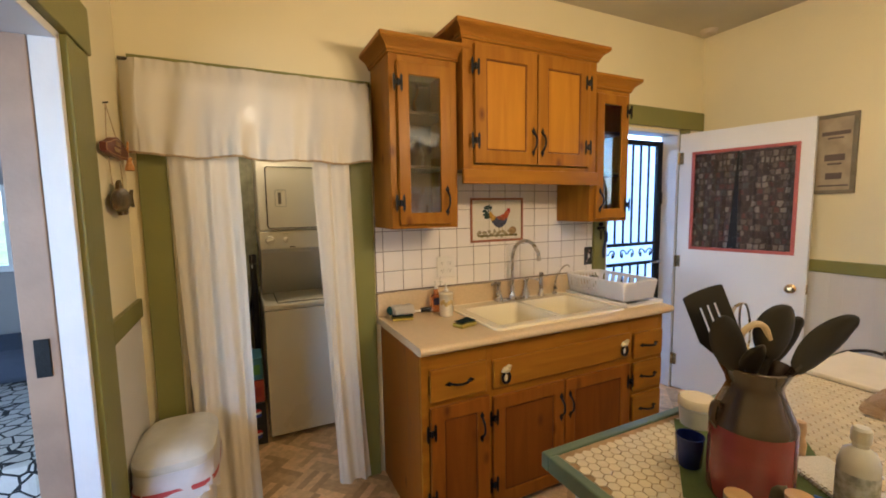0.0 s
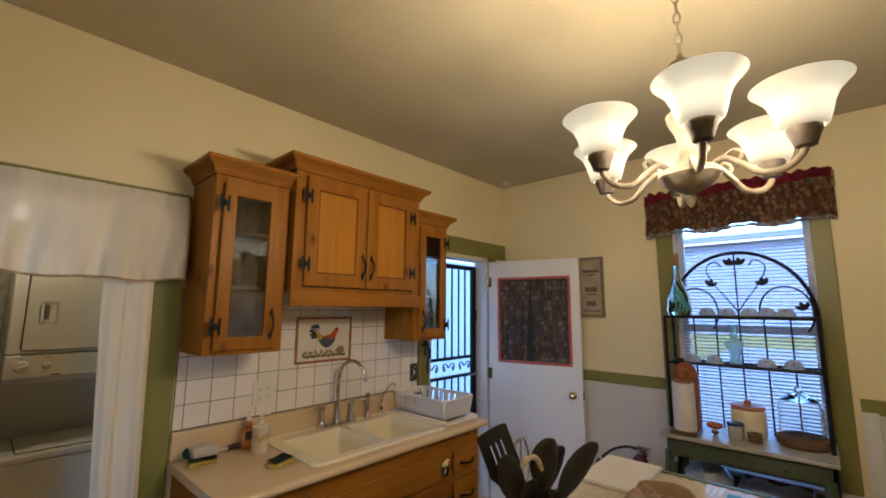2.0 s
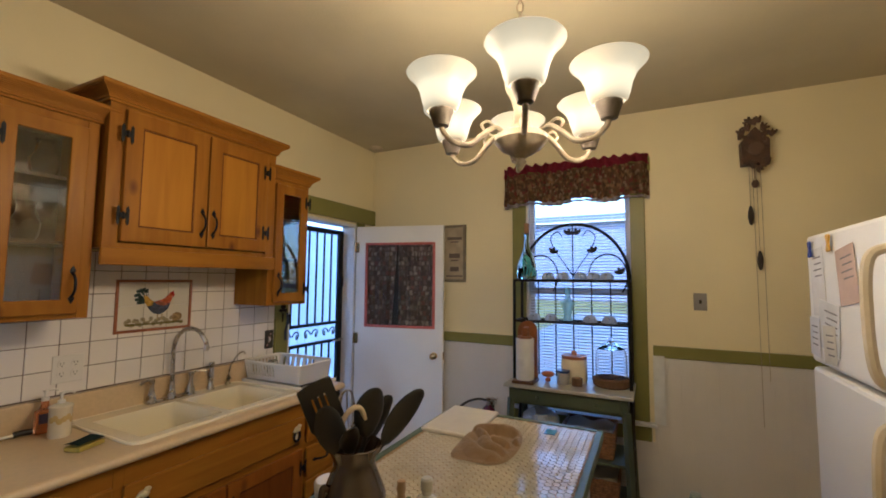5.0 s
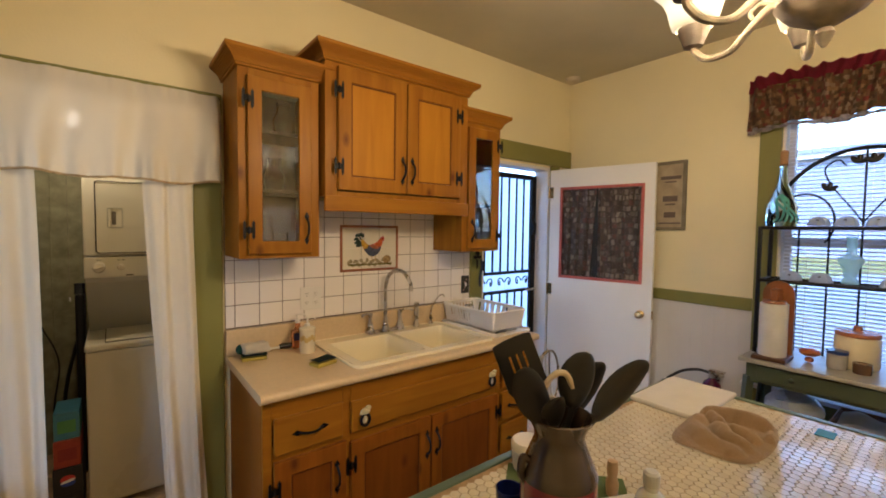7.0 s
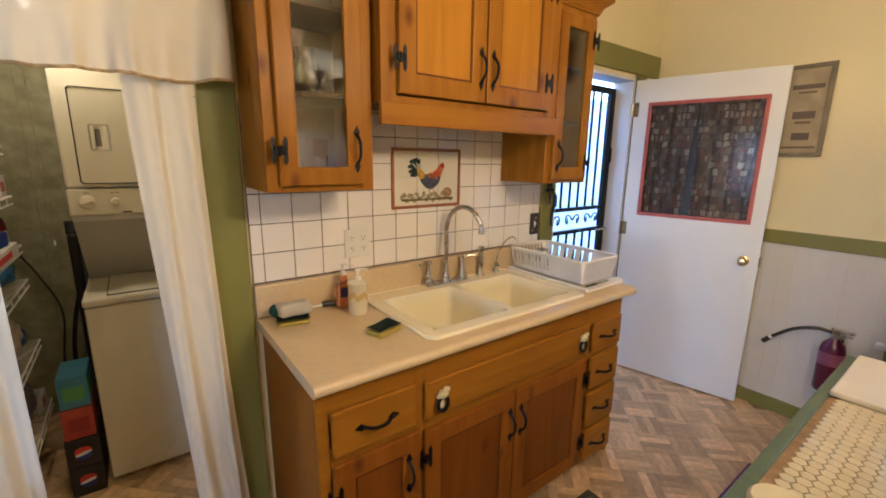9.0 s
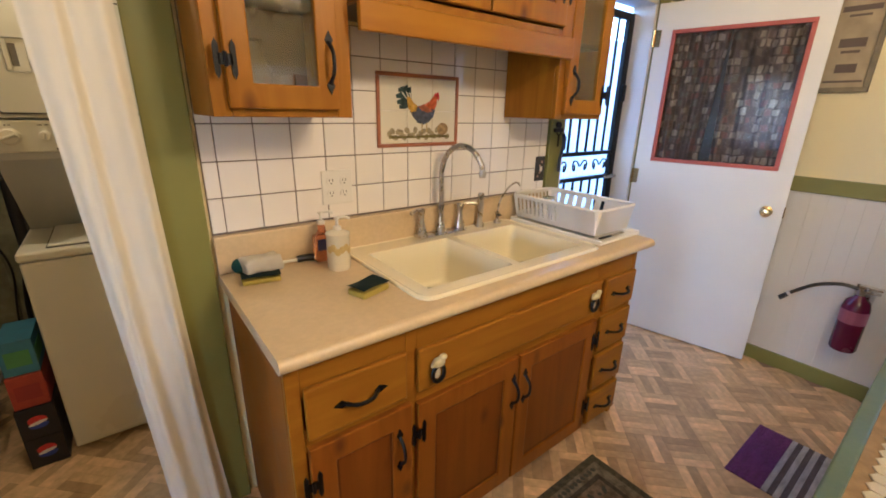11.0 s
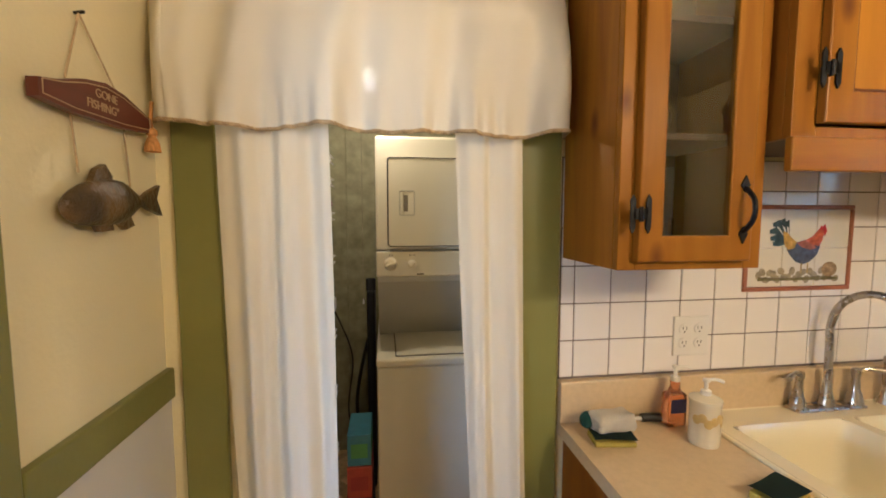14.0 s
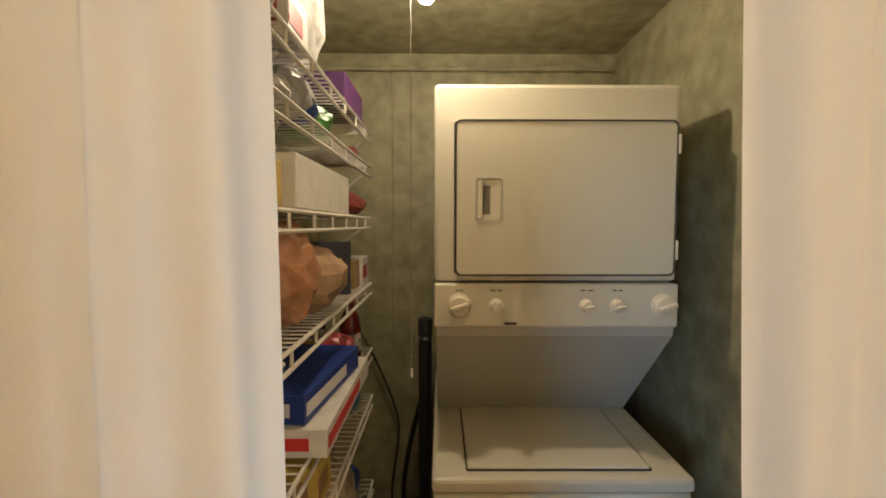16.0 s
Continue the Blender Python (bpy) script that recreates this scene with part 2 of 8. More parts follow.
M = {
    "cream": material("cream_wall_paint", (0.78, 0.70, 0.43), 0.6, 0, 1.3, 0.04, 0.06, 90),
    "wainscot": material("white_wainscot_paint", (0.66, 0.64, 0.60), 0.5, 0, 3, 0.04, 0.03, 50),
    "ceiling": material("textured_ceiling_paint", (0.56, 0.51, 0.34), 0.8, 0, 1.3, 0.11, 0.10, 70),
    "green": material("olive_green_trim_paint", (0.22, 0.215, 0.05), 0.42, 0, 3, 0.08, 0.04, 40),
    "pantry": material("olive_sponged_wall_paint", (0.36, 0.335, 0.20), 0.6, 0, 15, 0.25, 0.06, 40, colour2=(0.20, 0.19, 0.105)),
    "white": material("white_door_paint", (0.76, 0.76, 0.74), 0.4, 0, 2, 0.03, 0.02, 40),
    "jamb": material("white_jamb_paint", (0.72, 0.72, 0.72), 0.45, 0, 4, 0.05, 0.05, 40),
    "pine": wood("honey_pine_upright", (0.320, 0.139, 0.003), (0.225, 0.086, 0.002), "z"),
    "pine_panel": wood("honey_pine_panel", (0.43, 0.197, 0.003), (0.34, 0.142, 0.003), "z"),
    "pine_x": wood("honey_pine_level", (0.335, 0.146, 0.003), (0.245, 0.095, 0.002), "x", knots=False),
    "glaze": wood("dark_glazed_pine", (0.13, 0.042, 0.008), (0.085, 0.026, 0.006), "z", knots=False),
    # much darker copy of the honey pine, for the inside of the base cabinet
    "pine_y": wood("dark_pine_deep", (0.12, 0.045, 0.01), (0.08, 0.03, 0.007), "y", knots=False),
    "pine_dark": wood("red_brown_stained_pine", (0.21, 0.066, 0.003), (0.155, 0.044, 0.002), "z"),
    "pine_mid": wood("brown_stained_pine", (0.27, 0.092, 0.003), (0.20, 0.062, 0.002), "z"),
    "iron": material("black_wrought_iron", (0.012, 0.012, 0.013), 0.45, 0.6, 20, 0.2, 0.15, 120),
    "laminate": material("beige_laminate", (0.64, 0.50, 0.30), 0.35, 0, 60, 0.05, 0.01, 200),
    "sink": material("bisque_enamel", (0.82, 0.75, 0.54), 0.15, 0, 3, 0.02, 0.0, 10, coat=0.5),
    "nickel": material("brushed_nickel", (0.50, 0.46, 0.40), 0.28, 1.0, 30, 0.05, 0.02, 200),
    "appliance": material("almond_appliance_enamel", (0.72, 0.68, 0.56), 0.3, 0, 2, 0.03, 0.01, 60),
    "curtain": cloth("cream_cotton", (0.78, 0.73, 0.615), 0.18, 0.008),
    "glass": glass("clear_glass"),
    # carcass and shelves of the wall cabinets, much darker brown than the pine outside
    "dark_inside": material("dark_cabinet_inside", (0.11, 0.065, 0.032), 0.5, 0, 8, 0.2, 0.06, 60),
    "pane_glass": glass("cabinet_pane_glass", (1, 1, 1), 0.0, 1.62),
    "door_glass": glass("dusty_glass", (1, 1, 1), 0.10, 1.12),
    "drainer": material("translucent_white_plastic", (0.90, 0.87, 0.80), 0.35, 0, 5, 0.03, 0.0, 30, trans=0.08),
    "parquet": material("parquet_vinyl", (0.74, 0.50, 0.25), 0.32, 0, 30, 0.15, 0.03, 60, island=0.44),
    "parquet_base": material("parquet_seams", (0.26, 0.16, 0.09), 0.5, 0, 10, 0.1, 0.02, 60),
    "hex": material("white_hex_tile", (0.72, 0.66, 0.52), 0.14, 0, 6, 0.05, 0.0, 20, island=0.08, coat=0.9),
    "grout_tan": material("tan_grout", (0.36, 0.25, 0.13), 0.8, 0, 30, 0.2, 0.1, 100),
    "rack_green": material("dark_green_table_paint", (0.075, 0.10, 0.065), 0.4, 0, 5, 0.15, 0.06, 40),
    "table_green": material("green_table_paint", (0.11, 0.165, 0.115), 0.4, 0, 5, 0.12, 0.06, 40),
    "tile": material("white_wall_tile", (0.84, 0.80, 0.76), 0.15, 0, 4, 0.02, 0.0, 20, island=0.05, coat=0.3),
    "grout": material("dark_grout", (0.24, 0.20, 0.175), 0.85, 0, 30, 0.2, 0.1, 100),
    "black": material("black_nylon", (0.012, 0.012, 0.012), 0.4, 0, 10, 0.1, 0.03, 60),
}


# ---- the room ----
NY, EX, WX, SY, CZ = 3.265, 3.93, 0.11, -0.42, 2.80   # faces of the walls, height of the ceiling
# sink wall: pantry opening 0.27..1.08 to 2.06, back door opening 2.885..3.665 to 2.06
bm = B()
for x0, x1, z0, z1 in ((-0.02, 0.27, 0, CZ), (0.27, 1.08, 2.06, CZ), (1.08, 2.885, 0, CZ), (2.885, 3.665, 2.06, CZ), (3.665, 4.07, 0, CZ)):
    box(bm, x0, x1, NY, NY + 0.13, z0, z1)
wall_north = structure("wall_north", bm, M["cream"], "cream painted plaster wall behind the sink")
bm = B()
for y0, y1, z0, z1 in ((SY, 0.99, 0, CZ), (0.99, 1.76, 0, 0.60), (0.99, 1.76, 2.36, CZ), (1.76, NY, 0, CZ)):
    box(bm, EX, EX + 0.14, y0, y1, z0, z1)
wall_east = structure("wall_east", bm, M["cream"], "cream painted wall with the window")
bm = B()
for y0, y1, z0, z1 in ((SY, 1.80, 0, CZ), (1.80, 2.60, 2.0, CZ), (2.60, NY, 0, CZ)):
    box(bm, WX - 0.13, WX, y0, y1, z0, z1)
wall_west = structure("wall_west", bm, M["cream"], "cream painted wall with a doorway to a bedroom")
bm = B()
box(bm, WX - 0.13, EX + 0.14, SY - 0.13, SY, 0, CZ)
wall_south = structure("wall_south", bm, M["cream"], "plain cream wall behind the fridge")
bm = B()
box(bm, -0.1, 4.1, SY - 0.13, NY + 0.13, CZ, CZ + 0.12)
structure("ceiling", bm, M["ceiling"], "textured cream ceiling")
bm = B()
box(bm, -0.02, 4.07, SY, NY + 0.13, -0.1, -0.004)
box(bm, -0.02, 1.51, NY + 0.13, 4.8, -0.1, -0.004)
floor = structure("floor", bm, M["parquet_base"], "tan parquet-pattern vinyl floor")

# wainscot, chair rail, baseboard
RZ0, RZ1 = 1.045, 1.125
bm = B()
box(bm, EX - 0.008, EX, SY, 0.873, 0.085, RZ0)
box(bm, EX - 0.008, EX, 1.875, NY, 0.085, RZ0)
box(bm, EX - 0.008, EX, 0.873, 1.875, 0.085, 0.47)
tagged(part("wainscot", bm, M["wainscot"], wall_east, "white beadboard wainscot"))
for i in range(50):
    y = SY + 0.04 + i * 0.0725
    if 0.86 < y < 1.89:
        continue
    bm = B()
    tube(bm, [(EX - 0.0085, y, 0.087), (EX - 0.0085, y, RZ0 - 0.002)], 0.0013, 6)
    part("bead", bm, M["wainscot"], wall_east)
bm = B()
box(bm, WX, WX + 0.008, 2.80, NY, 0.085, RZ0)
part("wainscot", bm, M["wainscot"], wall_west, "white painted wainscot")
bm = B()
box(bm, EX - 0.022, EX, SY, 0.872, RZ0, RZ1, 0.004)
box(bm, EX - 0.022, EX, 1.876, NY, RZ0, RZ1, 0.004)
box(bm, WX, WX + 0.02, 2.80, NY, RZ0, RZ1, 0.004)
structure("trim", bm, M["green"], "olive green chair rail")
bm = B()
box(bm, EX - 0.02, EX, SY, NY, -0.004, 0.085, 0.004)
box(bm, WX, WX + 0.02, 2.80, NY, -0.004, 0.085, 0.004)
box(bm, WX, WX + 0.02, SY, 1.62, -0.004, 0.085, 0.004)
structure("baseboard", bm, M["green"], "olive green baseboard")

# casings
bm = B()
box(bm, 0.156, 0.262, NY - 0.022, NY, 0, 2.13, 0.004)
box(bm, 1.062, 1.178, NY - 0.022, NY, 0, 2.13, 0.004)
box(bm, 0.15, 1.182, NY - 0.024, NY, 2.06, 2.155, 0.004)
structure("trim", bm, M["green"], "olive green casing round the pantry opening")
bm = B()
box(bm, 2.775, 2.885, NY - 0.022, NY, 0, 2.075, 0.004)
box(bm, 3.665, 3.775, NY - 0.022, NY, 0, 2.075, 0.004)
box(bm, 2.765, EX, NY - 0.026, NY, 2.078, 2.217, 0.004)
structure("trim", bm, M["green"], "olive green casing round the back door")
bm = B()
for x0, x1, z0, z1 in ((2.885, 2.91, 0, 2.06), (3.64, 3.665, 0, 2.06), (2.885, 3.665, 2.035, 2.06)):
    box(bm, x0, x1, NY - 0.01, NY + 0.135, z0, z1, 0.003)
structure("door_frame", bm, M["jamb"], "white painted back door jamb")
bm = B()
box(bm, WX, WX + 0.022, 2.615, 2.797, 0, 2.0, 0.004)
box(bm, WX, WX + 0.022, 1.62, 1.79, 0, 2.0, 0.004)
box(bm, WX, WX + 0.026, 1.60, 2.82, 2.003, 2.15, 0.004)
structure("trim", bm, M["green"], "olive green casing round the bedroom doorway")
bm = B()
box(bm, WX - 0.055, WX + 0.006, 2.585, 2.612, 0, 2.0, 0.003)
box(bm, WX - 0.135, WX + 0.006, 1.79, 1.815, 0, 2.0, 0.003)
box(bm, WX - 0.135, WX + 0.006, 1.79, 2.612, 1.975, 2.0, 0.003)
structure("door_frame", bm, M["jamb"], "white painted bedroom door jamb")
bm = B()
for y0, y1 in ((0.903, 0.998), (1.763, 1.872)):
    box(bm, EX - 0.022, EX, y0, y1, 0.60, 2.36, 0.004)
box(bm, EX - 0.024, EX, 0.86, 1.89, 2.36, 2.46, 0.004)
box(bm, EX - 0.022, EX, 0.893, 1.875, 0.47, 0.575, 0.004)
structure("trim", bm, M["green"], "olive green window casing")

# pantry
for x0, x1, y0, y1 in ((-0.02, 0.12, NY + 0.13, 4.78), (1.42, 1.51, NY + 0.13, 4.78), (-0.02, 1.51, 4.78, 4.88)):
    bm = B()
    box(bm, x0, x1, y0, y1, 0, 2.30)
    structure("wall_pantry", bm, M["pantry"], "olive sponge-painted pantry wall")
bm = B()
box(bm, 0.12, 1.42, NY + 0.13, 4.78, 2.26, 2.36)
structure("ceiling_pantry", bm, M["pantry"], "olive painted pantry ceiling")


# ---- sink cabinets ----
def raised_panel(bm_frame, x0, x1, z0, z1, y, stile=0.055, t=0.02):
    """Frame of a panel door whose face is at y - t."""
    rings = []
    for e, yy in ((0, y - t), (stile, y - t), (stile, y), (0, y)):
        rings.append([bm_frame.verts.new(p) for p in ((x0 + e, yy, z0 + e), (x1 - e, yy, z0 + e), (x1 - e, yy, z1 - e), (x0 + e, yy, z1 - e))])
    for k in range(4):
        a, b = rings[k], rings[(k + 1) % 4]
        for i in range(4):
            bm_frame.faces.new((a[i], a[(i + 1) % 4], b[(i + 1) % 4], b[i]))
    edges = [bm_frame.edges.get((r[i], r[(i + 1) % 4])) for r in rings[:2] for i in range(4)]
    bmesh.ops.bevel(bm_frame, geom=edges, offset=0.004, segments=2, affect="EDGES", profile=0.5)


def pull(parent, x, y, z, upright=True, name="handle"):
    """A forged iron pull with spade-shaped ends."""
    bm = B()
    L = 0.05
    pts = [(0, 0.0, -L), (0, -0.012, -L * 0.8), (0, -0.028, -L * 0.35), (0, -0.028, L * 0.35), (0, -0.012, L * 0.8), (0, 0.0, L)]
    tube(bm, curve(pts, 4), 0.0055, 6)
    for s in (-1, 1):
        prism(bm, [(0, s * (L - 0.012)), (0.011, s * (L + 0.004)), (0.006, s * (L + 0.014)), (0, s * (L + 0.026)), (-0.006, s * (L + 0.014)), (-0.011, s * (L + 0.004))], -0.004, 0.0)
    rot = Matrix() if upright else Matrix.Rotation(radians(90), 4, "Y")
    bmesh.ops.transform(bm, matrix=Matrix.Translation((x, y, z)) @ rot, verts=bm.verts)
    return part(name, bm, M["iron"], parent, "black forged iron pull")


def hinge(parent, x, y, z):
    """An iron H hinge."""
    bm = B()
    for s in (-1, 1):
        prism(bm, [(s * 0.018 - 0.006, -0.03), (s * 0.018, -0.042), (s * 0.018 + 0.006, -0.03), (s * 0.018 + 0.006, 0.03), (s * 0.018, 0.042), (s * 0.018 - 0.006, 0.03)], -0.004, 0)
    box(bm, -0.016, 0.016, -0.004, 0, -0.012, 0.012)
    tube(bm, [(0, -0.005, -0.016), (0, -0.005, 0.016)], 0.005, 6)
    bmesh.ops.transform(bm, matrix=Matrix.Translation((x, y, z)), verts=bm.verts)
    return part("hinge", bm, M["iron"], parent, "black iron H hinge")


def cabinet_door(cab, x0, x1, z0, z1, y, glazed=False, pull_x=None, pull_z=None, hinge_x=None, hinge_z=(), wood_frame="pine", wood_panel="pine_panel"):
    bm = B()
    s = 0.058 if glazed else 0.067
    raised_panel(bm, x0, x1, z0, z1, y, s)
    d = part("door", bm, M[wood_frame], cab)
    if glazed:
        bm = B()
        box(bm, x0 + s - 0.004, x1 - s + 0.004, y - 0.011, y - 0.007, z0 + s - 0.004, z1 - s + 0.004)
        part("pane", bm, M["pane_glass"], d, "clear glass pane")
    else:
        bm = B()
        box(bm, x0 + s - 0.003, x1 - s + 0.003, y - 0.012, y - 0.002, z0 + s - 0.003, z1 - s + 0.003)
        part("panel", bm, M[wood_panel], d)
        bm = B()
        for a, b, c, e in ((x0 + s, x1 - s, z0 + s, z0 + s + 0.007), (x0 + s, x1 - s, z1 - s - 0.007, z1 - s), (x0 + s, x0 + s + 0.007, z0 + s + 0.007, z1 - s - 0.007), (x1 - s - 0.007, x1 - s, z0 + s + 0.007, z1 - s - 0.007)):
            box(bm, a, b, y - 0.0135, y - 0.0125, c, e)
        part("groove", bm, M["glaze"], d, "dark glazed groove round the panel")
    if pull_x:
        pull(d, pull_x, y - 0.02, pull_z)
    for hz in hinge_z:
        hinge(d, hinge_x, y - 0.021, hz)
    return d


def crown(bm, x0, x1, y, z, out=0.055, h=0.075, back=NY):
    """Stepped crown moulding round the front and both sides."""
    steps = [(0.010, 0, 0.012)] + [(0.014 + (out - 0.018) * (1 - math.cos(i / 8 * math.pi / 2)), 0.012 + (h - 0.03) * i / 9, 0.012 + (h - 0.03) * (i + 1) / 9) for i in range(9)] + [(out, h - 0.018, h)]
    for k, (o, a, b) in enumerate(steps):
        box(bm, x0 - o, x1 + o, y - o, back - 0.002, z + a, z + b, 0.003 if k in (0, len(steps) - 1) else 0.0)


def wall_cabinet(name, x0, x1, y, z0, z1, label, glazed):
    cab = thing(name, ((x0 + x1) / 2, (y + NY) / 2, z0), label, "cabinet", "wall cabinets over the sink")
    bm = B()
    t = 0.018
    for a, b in ((x0, x0 + t), (x1 - t, x1)):
        bm = B()
        box(bm, a, b, y + 0.02, NY - 0.012, z0, z1, 0.002)
        part("side", bm, M["pine"], cab)
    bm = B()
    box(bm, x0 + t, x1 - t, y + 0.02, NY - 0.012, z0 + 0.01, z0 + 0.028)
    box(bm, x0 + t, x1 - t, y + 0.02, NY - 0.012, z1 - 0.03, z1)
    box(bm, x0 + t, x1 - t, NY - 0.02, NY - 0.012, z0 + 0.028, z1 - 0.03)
    part("carcass", bm, M["dark_inside"], cab)
    bm = B()
    f = 0.06 if not glazed else 0.042
    if not glazed:
        box(bm, (x0 + x1) / 2 - 0.03, (x0 + x1) / 2 + 0.03, y + 0.001, y + 0.019, z0 + 0.05, z1 - 0.05)
    for a, b, c, d in ((x0, x0 + f, z0, z1), (x1 - f, x1, z0, z1), (x0 + f, x1 - f, z0, z0 + 0.025), (x0 + f, x1 - f, z1 - 0.05, z1)):
        box(bm, a, b, y, y + 0.02, c, d, 0.002)
    part("face_frame", bm, M["pine"], cab)
    bm = B()
    crown(bm, x0, x1, y, z1)
    part("crown_moulding", bm, M["pine_x"], cab)
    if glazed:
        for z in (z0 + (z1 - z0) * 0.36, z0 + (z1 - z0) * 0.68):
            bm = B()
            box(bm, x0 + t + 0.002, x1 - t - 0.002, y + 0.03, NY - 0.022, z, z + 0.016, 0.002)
            part("shelf", bm, M["dark_inside"], cab)
    return cab


left_cab = wall_cabinet("wall_cabinet", 1.19, 1.544, 2.965, 1.40, 2.215, "narrow honey pine wall cabinet with a glazed door", True)
cabinet_door(left_cab, 1.225, 1.50, 1.42, 2.18, 2.963, True, 1.475, 1.535, 1.226, (1.525, 2.08))
right_cab = wall_cabinet("wall_cabinet", 2.44, 2.76, 2.965, 1.40, 2.19, "narrow honey pine glazed wall cabinet beside the back door", True)
cabinet_door(right_cab, 2.475, 2.735, 1.42, 2.16, 2.963, True, 2.505, 1.53, 2.735, (1.50, 2.07))
mid_cab = wall_cabinet("wall_cabinet", 1.552, 2.432, 2.915, 1.69, 2.315, "honey pine wall cabinet with two panelled doors", False)
cabinet_door(mid_cab, 1.61, 1.99, 1.72, 2.295, 2.913, False, 1.965, 1.84, 1.612, (1.83, 2.185))
cabinet_door(mid_cab, 1.998, 2.362, 1.72, 2.295, 2.913, False, 2.025, 1.84, 2.352, (1.83, 2.185))
bm = B()
box(bm, 1.548, 2.44, 2.905, 2.925, 1.618, 1.692, 0.004)
part("light_rail", bm, M["pine_x"], mid_cab)


def drawer(cab, x0, x1, z0, z1, y):
    bm = B()
    box(bm, x0, x1, y - 0.02, y, z0, z1, 0.007)
    d = part("drawer_front", bm, M["pine_x"], cab)
    pull(d, (x0 + x1) / 2, y - 0.02, (z0 + z1) / 2, False)
    return d


FY = 2.685
base = thing("base_cabinet", (1.97, 2.97, 0), "honey pine sink base cabinet with drawers and panelled doors", "cabinet")
bm = B()
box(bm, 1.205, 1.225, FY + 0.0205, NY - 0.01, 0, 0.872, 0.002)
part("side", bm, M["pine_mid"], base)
bm = B()
box(bm, 2.735, 2.755, FY + 0.0205, NY - 0.01, 0, 0.872, 0.002)
part("side", bm, M["pine"], base)
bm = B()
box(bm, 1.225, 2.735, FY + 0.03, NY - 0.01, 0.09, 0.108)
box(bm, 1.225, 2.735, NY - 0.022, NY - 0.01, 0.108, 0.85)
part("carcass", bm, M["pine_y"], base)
bm = B()
for a, b, c, d in ((1.205, 1.24, 0.0, 0.872), (1.535, 1.572, 0.09, 0.872), (2.47, 2.505, 0.09, 0.872), (2.725, 2.755, 0.0, 0.872)):
    box(bm, a, b, FY, FY + 0.02, c, d, 0.002)
for a, b, c, d in ((1.24, 1.535, 0.765, 0.872), (1.572, 2.47, 0.765, 0.872), (2.505, 2.725, 0.755, 0.872), (1.24, 1.535, 0.60, 0.67), (1.572, 2.47, 0.58, 0.67), (2.505, 2.725, 0.58, 0.65), (2.505, 2.725, 0.39, 0.45), (2.505, 2.725, 0.19, 0.25), (1.24, 2.725, 0.03, 0.09), (1.97, 2.03, 0.09, 0.58)):
    box(bm, a, b, FY + 0.001, FY + 0.02, c, d, 0.002)
part("face_frame", bm, M["pine_x"], base)
drawer(base, 1.243, 1.53, 0.645, 0.795, FY)
for z0, z1 in ((0.625, 0.775), (0.435, 0.60), (0.235, 0.41), (0.045, 0.205)):
    drawer(base, 2.507, 2.738, z0, z1, FY)
bm = B()
box(bm, 1.567, 2.475, FY - 0.02, FY, 0.645, 0.785, 0.007)
part("false_front", bm, M["pine_x"], base)
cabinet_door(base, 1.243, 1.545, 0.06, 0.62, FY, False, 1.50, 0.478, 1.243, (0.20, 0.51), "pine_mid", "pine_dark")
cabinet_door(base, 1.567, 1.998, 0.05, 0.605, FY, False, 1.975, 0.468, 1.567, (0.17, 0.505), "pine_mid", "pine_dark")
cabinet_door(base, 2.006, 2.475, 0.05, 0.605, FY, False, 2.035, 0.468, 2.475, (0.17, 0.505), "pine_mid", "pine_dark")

# worktop with a cut-out for the sink
SX0, SX1, SY0, SY1 = 1.63, 2.455, 2.72, 3.235
bm = B()
for x0, x1, y0, y1 in ((1.187, SX0, 2.65, NY - 0.001), (SX1, 2.76, 2.65, NY - 0.001), (SX0, SX1, 2.65, SY0), (SX0, SX1, SY1, NY - 0.001)):
    box(bm, x0, x1, y0, y1, 0.872, 0.91)
box(bm, 2.76, 2.79, 2.65, 3.236, 0.872, 0.91)
bmesh.ops.remove_doubles(bm, verts=bm.verts, dist=0.0005)
worktop = tagged(part("worktop", bm, M["laminate"]), "beige laminate worktop with a low upstand", "worktop")
bm = B()
tube(bm, [(1.187, 2.652, 0.891), (2.79, 2.652, 0.891)], 0.0192, 10)
part("rolled_edge", bm, M["laminate"], worktop, "rounded front edge", True)
bm = B()
box(bm, 1.187, 2.76, NY - 0.03, NY - 0.001, 0.9105, 1.0345, 0.004)
part("upstand", bm, M["laminate"], worktop, "low upstand at the wall")


